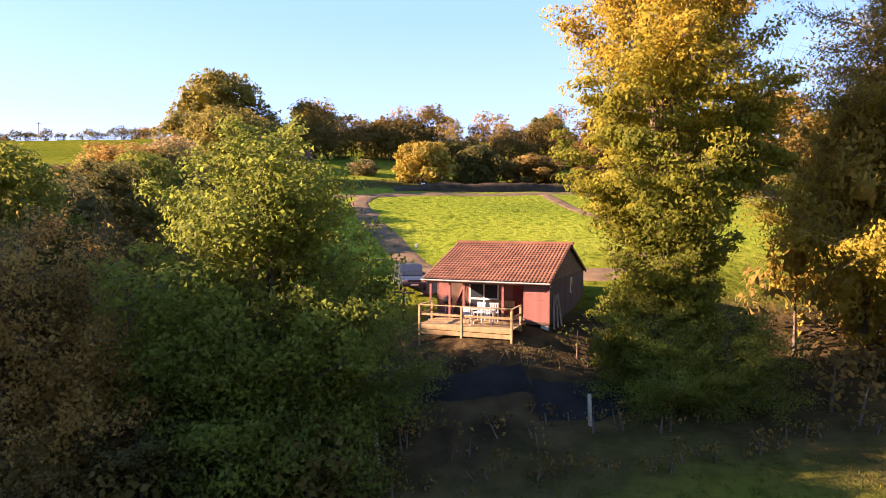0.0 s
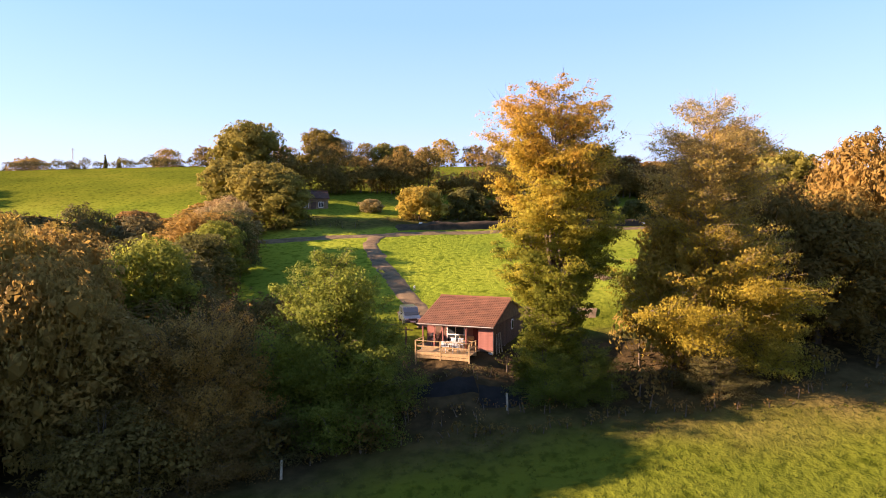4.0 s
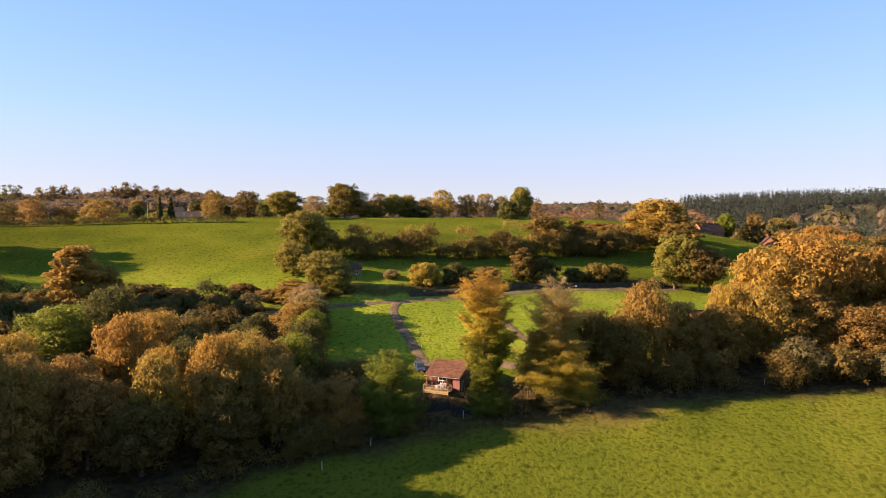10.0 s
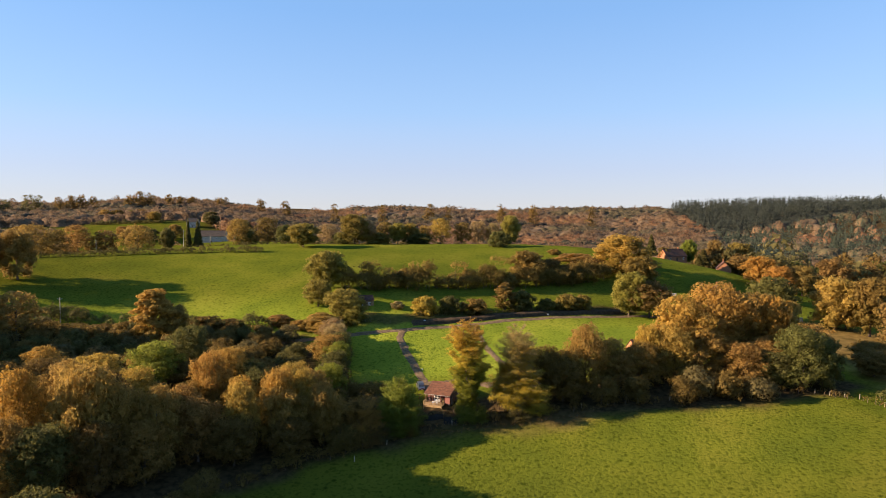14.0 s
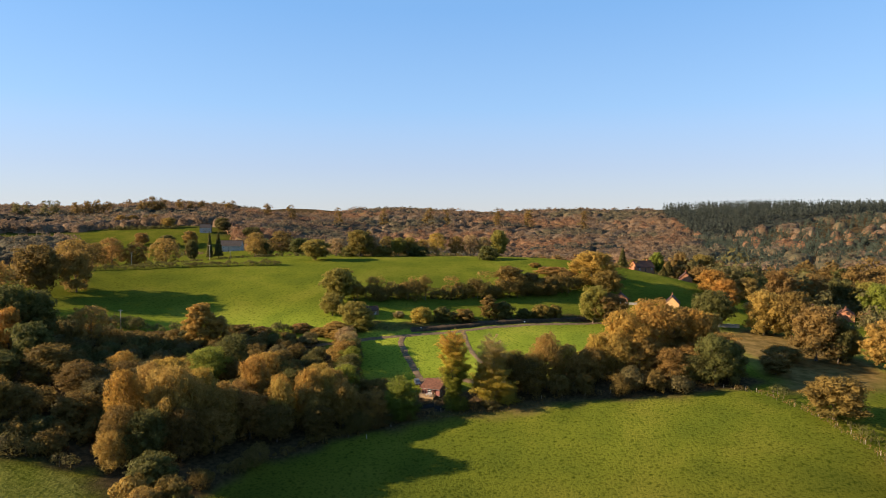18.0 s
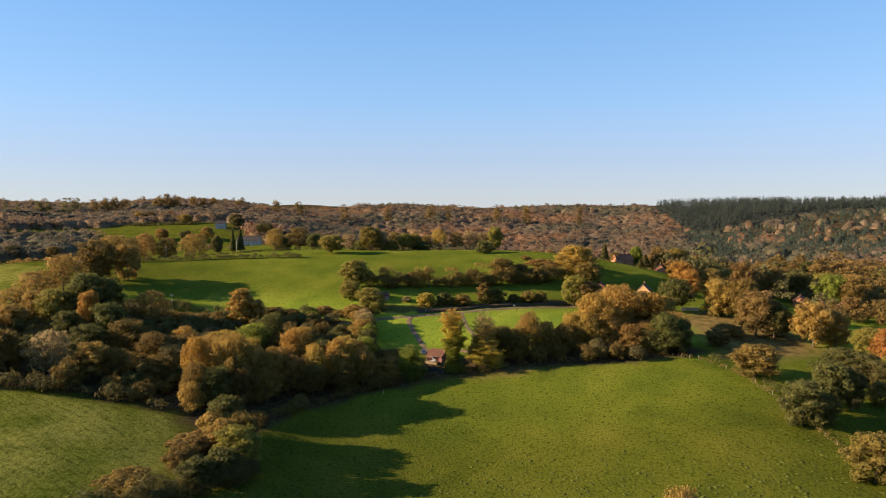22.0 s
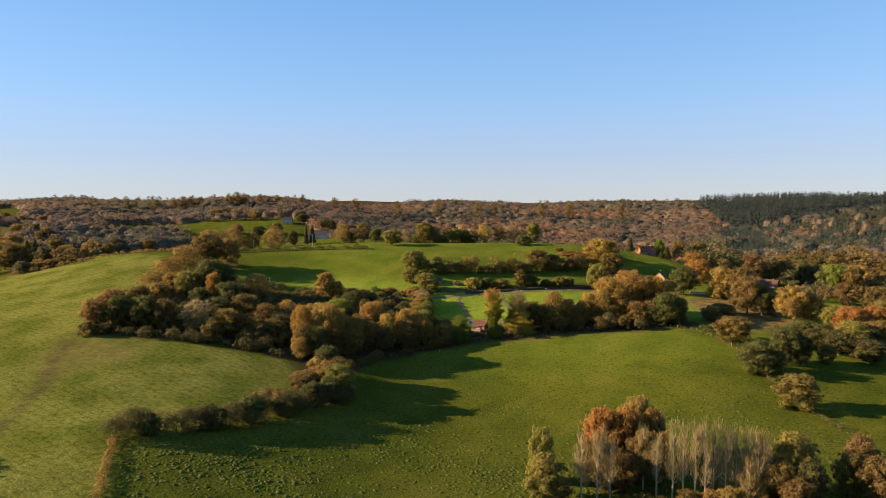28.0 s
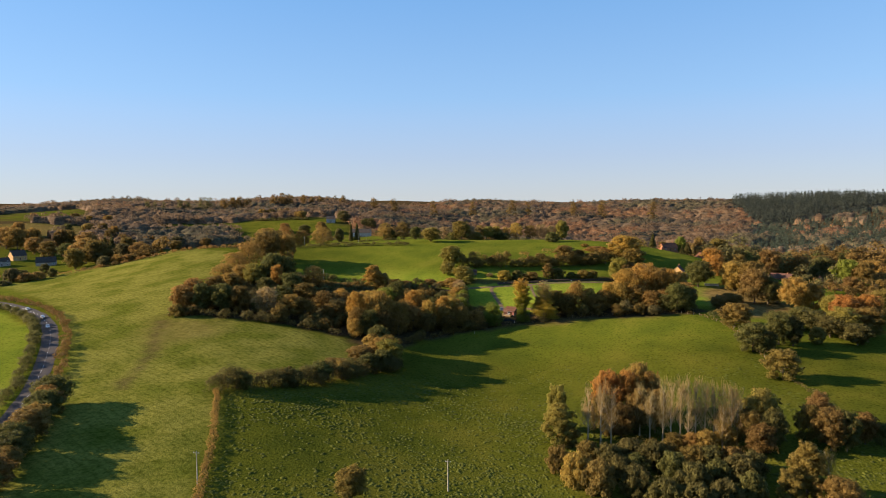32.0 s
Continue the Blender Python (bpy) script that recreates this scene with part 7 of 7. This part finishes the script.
for _x, _y in ((0.6, -6.6), (8.8, -5.0), (-7.7, -8.6), (17.4, -3.4), (25.9, -2.2), (32.7, -1.6), (39.3, -1.2), (47, -0.8), (55, -0.4), (-14.5, -13.5), (-21, -20)):
    fence_post(_x, _y, 1.25, 0.09)
for _i in range(18):
    _k = _i / 17
    fence_post(92 + 17.5 * min(1, _k * 2.6) + 3 * _k, 1 - 9 * min(1, _k * 2.6) - 95 * max(0, _k - 0.2), 1.2, 0.08)


def wire(a, b, drop=0.04):
    bm = bmesh.new()
    n = 6
    pts = [Vector(a).lerp(Vector(b), i / n) + Vector((0, 0, -drop * math.sin(math.pi * i / n))) for i in range(n + 1)]
    for p, q in zip(pts, pts[1:]):
        rod(p, q, 0.0018, sides=4, bm=bm)
    me = bpy.data.meshes.new("fence_wire")
    bm.to_mesh(me), bm.free()
    me.materials.append(RUSTY)
    return tagged(new("fence_wire", me), "thin fence wire strung between the posts", "wire", "fence wires")


_line = [(-14.5, -13.5), (-7.7, -8.6), (0.6, -6.6), (8.8, -5.0), (17.4, -3.4), (25.9, -2.2)]
for (_ax, _ay), (_bx, _by) in zip(_line, _line[1:]):
    for _h in (0.55, 0.95):
        wire((_ax, _ay, height(_ax, _ay) + _h), (_bx, _by, height(_bx, _by) + _h))


def notice(x, y, wide, tall, stand):
    root = new("notice_board")
    root.location = (x, y, height(x, y))
    part("board", block(-wide / 2, wide / 2, -0.03, 0.0, stand, stand + tall, 0.008), WHITE, root)
    for s in (-1, 1):
        part("leg", block(s * wide * 0.35 - 0.03, s * wide * 0.35 + 0.03, 0.0, 0.05, -0.2, stand + tall * 0.9, 0.006), GREY_WOOD, root)
    return tagged(root, "small plain white notice board on the lane bank", "notice board")


notice(-8.1, 61.2, 0.62, 0.62, 0.25)
notice(37.0, 76.0, 0.6, 0.5, 0.3)
notice(-7.6, 23.5, 0.22, 0.3, 0.35)


def pole(x, y, high, label, arm=True):
    root = new("utility_pole")
    root.location = (x, y, height(x, y) - 0.3)
    part("post", rod((0, 0, 0), (0, 0, high + 0.3), 0.16, 0.1, 10), GREY_WOOD, root)
    if arm:
        part("crossarm", block(-0.8, 0.8, -0.06, 0.06, high - 0.35, high - 0.22, 0.01), GREY_WOOD, root)
        for s in (-0.7, 0, 0.7):
            part("insulator", rod((s, 0, high - 0.22), (s, 0, high + 0.0), 0.05, 0.03, 8), WHITE, root)
    return tagged(root, label, "pole", "poles across the fields")


pole(-141.6, 183, 9.6, "weathered timber utility pole on the hill crest")
pole(-196, 196, 9.0, "weathered timber utility pole on the hill crest")
pole(-131, 55.5, 8.5, "weathered timber utility pole in the upper field")
pole(-13.3, -191.7, 9.0, "weathered timber utility pole in the pasture")
pole(-76, -211, 9.0, "weathered timber utility pole in the mown field")
pole(-152, 250, 9.0, "weathered timber utility pole beside the farmhouse")


# ---- buildings ----
def house(name, x, y, turn, length, depth, eave, ridge, walls, tiles, label, category, windows=3, chimney=True, base=None, storeys=1, boarded=False):
    """House with its ridge along local x: walls, two roof slopes, barge boards, openings, stack."""
    root = new(name)
    z = height(x, y) if base is None else base
    root.matrix_world = pose(x, y, z, 0, 0, turn)
    l, d = length / 2, depth / 2
    part("wall", block(-l, l, -d, d, -2.0, eave, 0.03), walls, root)
    for s in (-1, 1):
        part("gable", prism([(-d, eave - 0.02), (d, eave - 0.02), (0, ridge - 0.1)], "x", s * l - 0.14 if s > 0 else -l, s * l if s > 0 else -l + 0.14), walls, root)
        rows = 12
        bm = bmesh.new()
        for r in range(rows):
            k0, k1 = r / rows, (r + 1) / rows
            y0, y1 = (d + 0.35) * (1 - k0), (d + 0.35) * (1 - k1)
            z0, z1 = eave - 0.2 + (ridge - eave + 0.2) * k0, eave - 0.2 + (ridge - eave + 0.2) * k1
            prism([(s * y0, z0 + 0.06), (s * y1, z1 + 0.02), (s * y1, z1 - 0.06), (s * y0, z0 - 0.04)], "x", -l - 0.25, l + 0.25, bm)
        part("roof_slope", bm, tiles, root)
    part("ridge", rod((-l - 0.25, 0, ridge), (l + 0.25, 0, ridge), 0.14, sides=8), tiles, root)
    for st in range(storeys):
        for i in range(windows):
            wx = -l + length * (i + 0.5) / windows
            for s in (-1, 1):
                zz = 0.9 + 2.5 * st
                w = part("window", block(wx - 0.5, wx + 0.5, s * d - 0.04, s * d + 0.04, zz, zz + 1.15, 0.01), WHITE, root)
                for q in (-0.24, 0.24):
                    part("pane", block(wx + q - 0.19, wx + q + 0.19, s * d - 0.05, s * d + 0.05, zz + 0.1, zz + 1.05, 0.004), WINDOW, w)
    part("door", block(-0.5, 0.5, -d - 0.05, -d + 0.04, 0, 2.05, 0.01), DARK_WOOD, root)
    w = part("window", block(l - 0.04, l + 0.04, -0.5, 0.5, eave - 1.6, eave - 0.5, 0.01), WHITE, root)
    part("pane", block(l - 0.05, l + 0.05, -0.42, 0.42, eave - 1.52, eave - 0.58, 0.004), WINDOW, w)
    if chimney:
        st = part("chimney", block(l * 0.6 - 0.35, l * 0.6 + 0.35, -0.3, 0.3, ridge - 0.6, ridge + 0.9, 0.02), BRICK, root)
        for q in (-0.15, 0.15):
            part("pot", rod((l * 0.6 + q, 0, ridge + 0.88), (l * 0.6 + q, 0, ridge + 1.2), 0.1, 0.085), OLD_TILE, st)
    return tagged(root, label, category)


house("barn", -31, 77, 20, 6, 4.5, 2.9, 4.3, GABLE_WOOD, RUSTY, "small brown timber barn with a rusty roof", "barn", windows=2, chimney=False, base=height(-30, 75) - 0.6)
house("house", 92, 121, 75, 11, 7, 2.9, 5.4, BRICK, OLD_TILE, "low orange brick house with a terrace", "house", base=13.2)
house("house", 115, 112, 68, 10, 7, 2.6, 6.2, CREAM, OLD_TILE, "cream gabled cottage among trees", "house", base=12.3)
house("house", 124, 190, 20, 13, 8, 2.8, 6.5, BRICK, OLD_TILE, "red brick house with a tiled roof on the hill", "house", base=height(124, 190) + 0.6)
house("house", 146, 176, 70, 9, 7, 2.6, 6.0, BRICK, OLD_TILE, "brick gabled house among conifers", "house", base=height(146, 176) - 0.4)
house("cottage", 60, 37, 12, 8, 6, 3.6, 6.4, BRICK, OLD_TILE, "pink brick cottage behind the beech trees", "cottage", base=height(60, 37) - 2.6)
house("outbuilding", 46, 17, 15, 5, 4, 2.3, 3.7, BRICK, OLD_TILE, "small brick outbuilding beneath the trees", "outbuilding", windows=1, chimney=False)
house("house", 198, 147, -30, 14, 8, 5.2, 8.4, BRICK, OLD_TILE, "red tiled house beyond the wooded slope", "house", storeys=2, base=height(198, 147) - 3.2)
for _i in range(3):
    house("house", 226 + 9 * _i, 150 - 7 * _i, 60, 13, 8, 4.6, 7.6, BRICK, TILE, "red tiled terraced house in a stepped row", "house", storeys=2, base=height(235, 145) - 1.0 * _i + 0.6)
house("house", 262, 118, -20, 16, 8, 3.0, 6.2, BRICK, TILE, "long red tiled bungalow among trees", "house", windows=5, base=height(262, 118) + 0.8)
house("farmhouse", -174, 314, 5, 20, 9, 5.5, 9.5, STONE, SLATE, "grey stone farmhouse with slate roof and pale gable", "farmhouse", windows=5, storeys=2, base=height(-174, 314) - 0.4)
house("house", -295, 582, 10, 13, 9, 6, 10, STONE, SLATE, "pale stone country house on a far hillside", "house", windows=4, storeys=2, base=height(-295, 582) - 0.5)
house("house", -490, 196, 70, 13, 9, 4.2, 9.5, CREAM, SLATE, "cream plastered gabled house beside the valley road", "house", storeys=2, base=height(-490, 196) + 0.3)
house("house", -438, 171, 35, 16, 9, 3.0, 7.8, STONE, SLATE, "grey slate roofed bungalow in the valley", "house", windows=4, base=height(-438, 171) + 0.3)
house("house", -474, 158, 60, 14, 8, 4.0, 7.5, STONE, SLATE, "grey slate roofed house in the valley", "house", storeys=2, base=height(-474, 158) + 0.2)


def terrace_wall(x, y, turn, length, high):
    root = new("terrace_wall")
    root.matrix_world = pose(x, y, height(x, y) - 0.3, 0, 0, turn)
    part("wall", block(-length / 2, length / 2, -0.2, 0.2, 0, high + 0.3, 0.03), STONE, root)
    part("coping", block(-length / 2 - 0.05, length / 2 + 0.05, -0.26, 0.26, high + 0.3, high + 0.4, 0.02), CONCRETE, root)
    return tagged(root, "low pale stone terrace wall by the brick house", "wall")


terrace_wall(92, 112, -12, 11, 0.7)
terrace_wall(130, 82, -8, 9, 1.4)
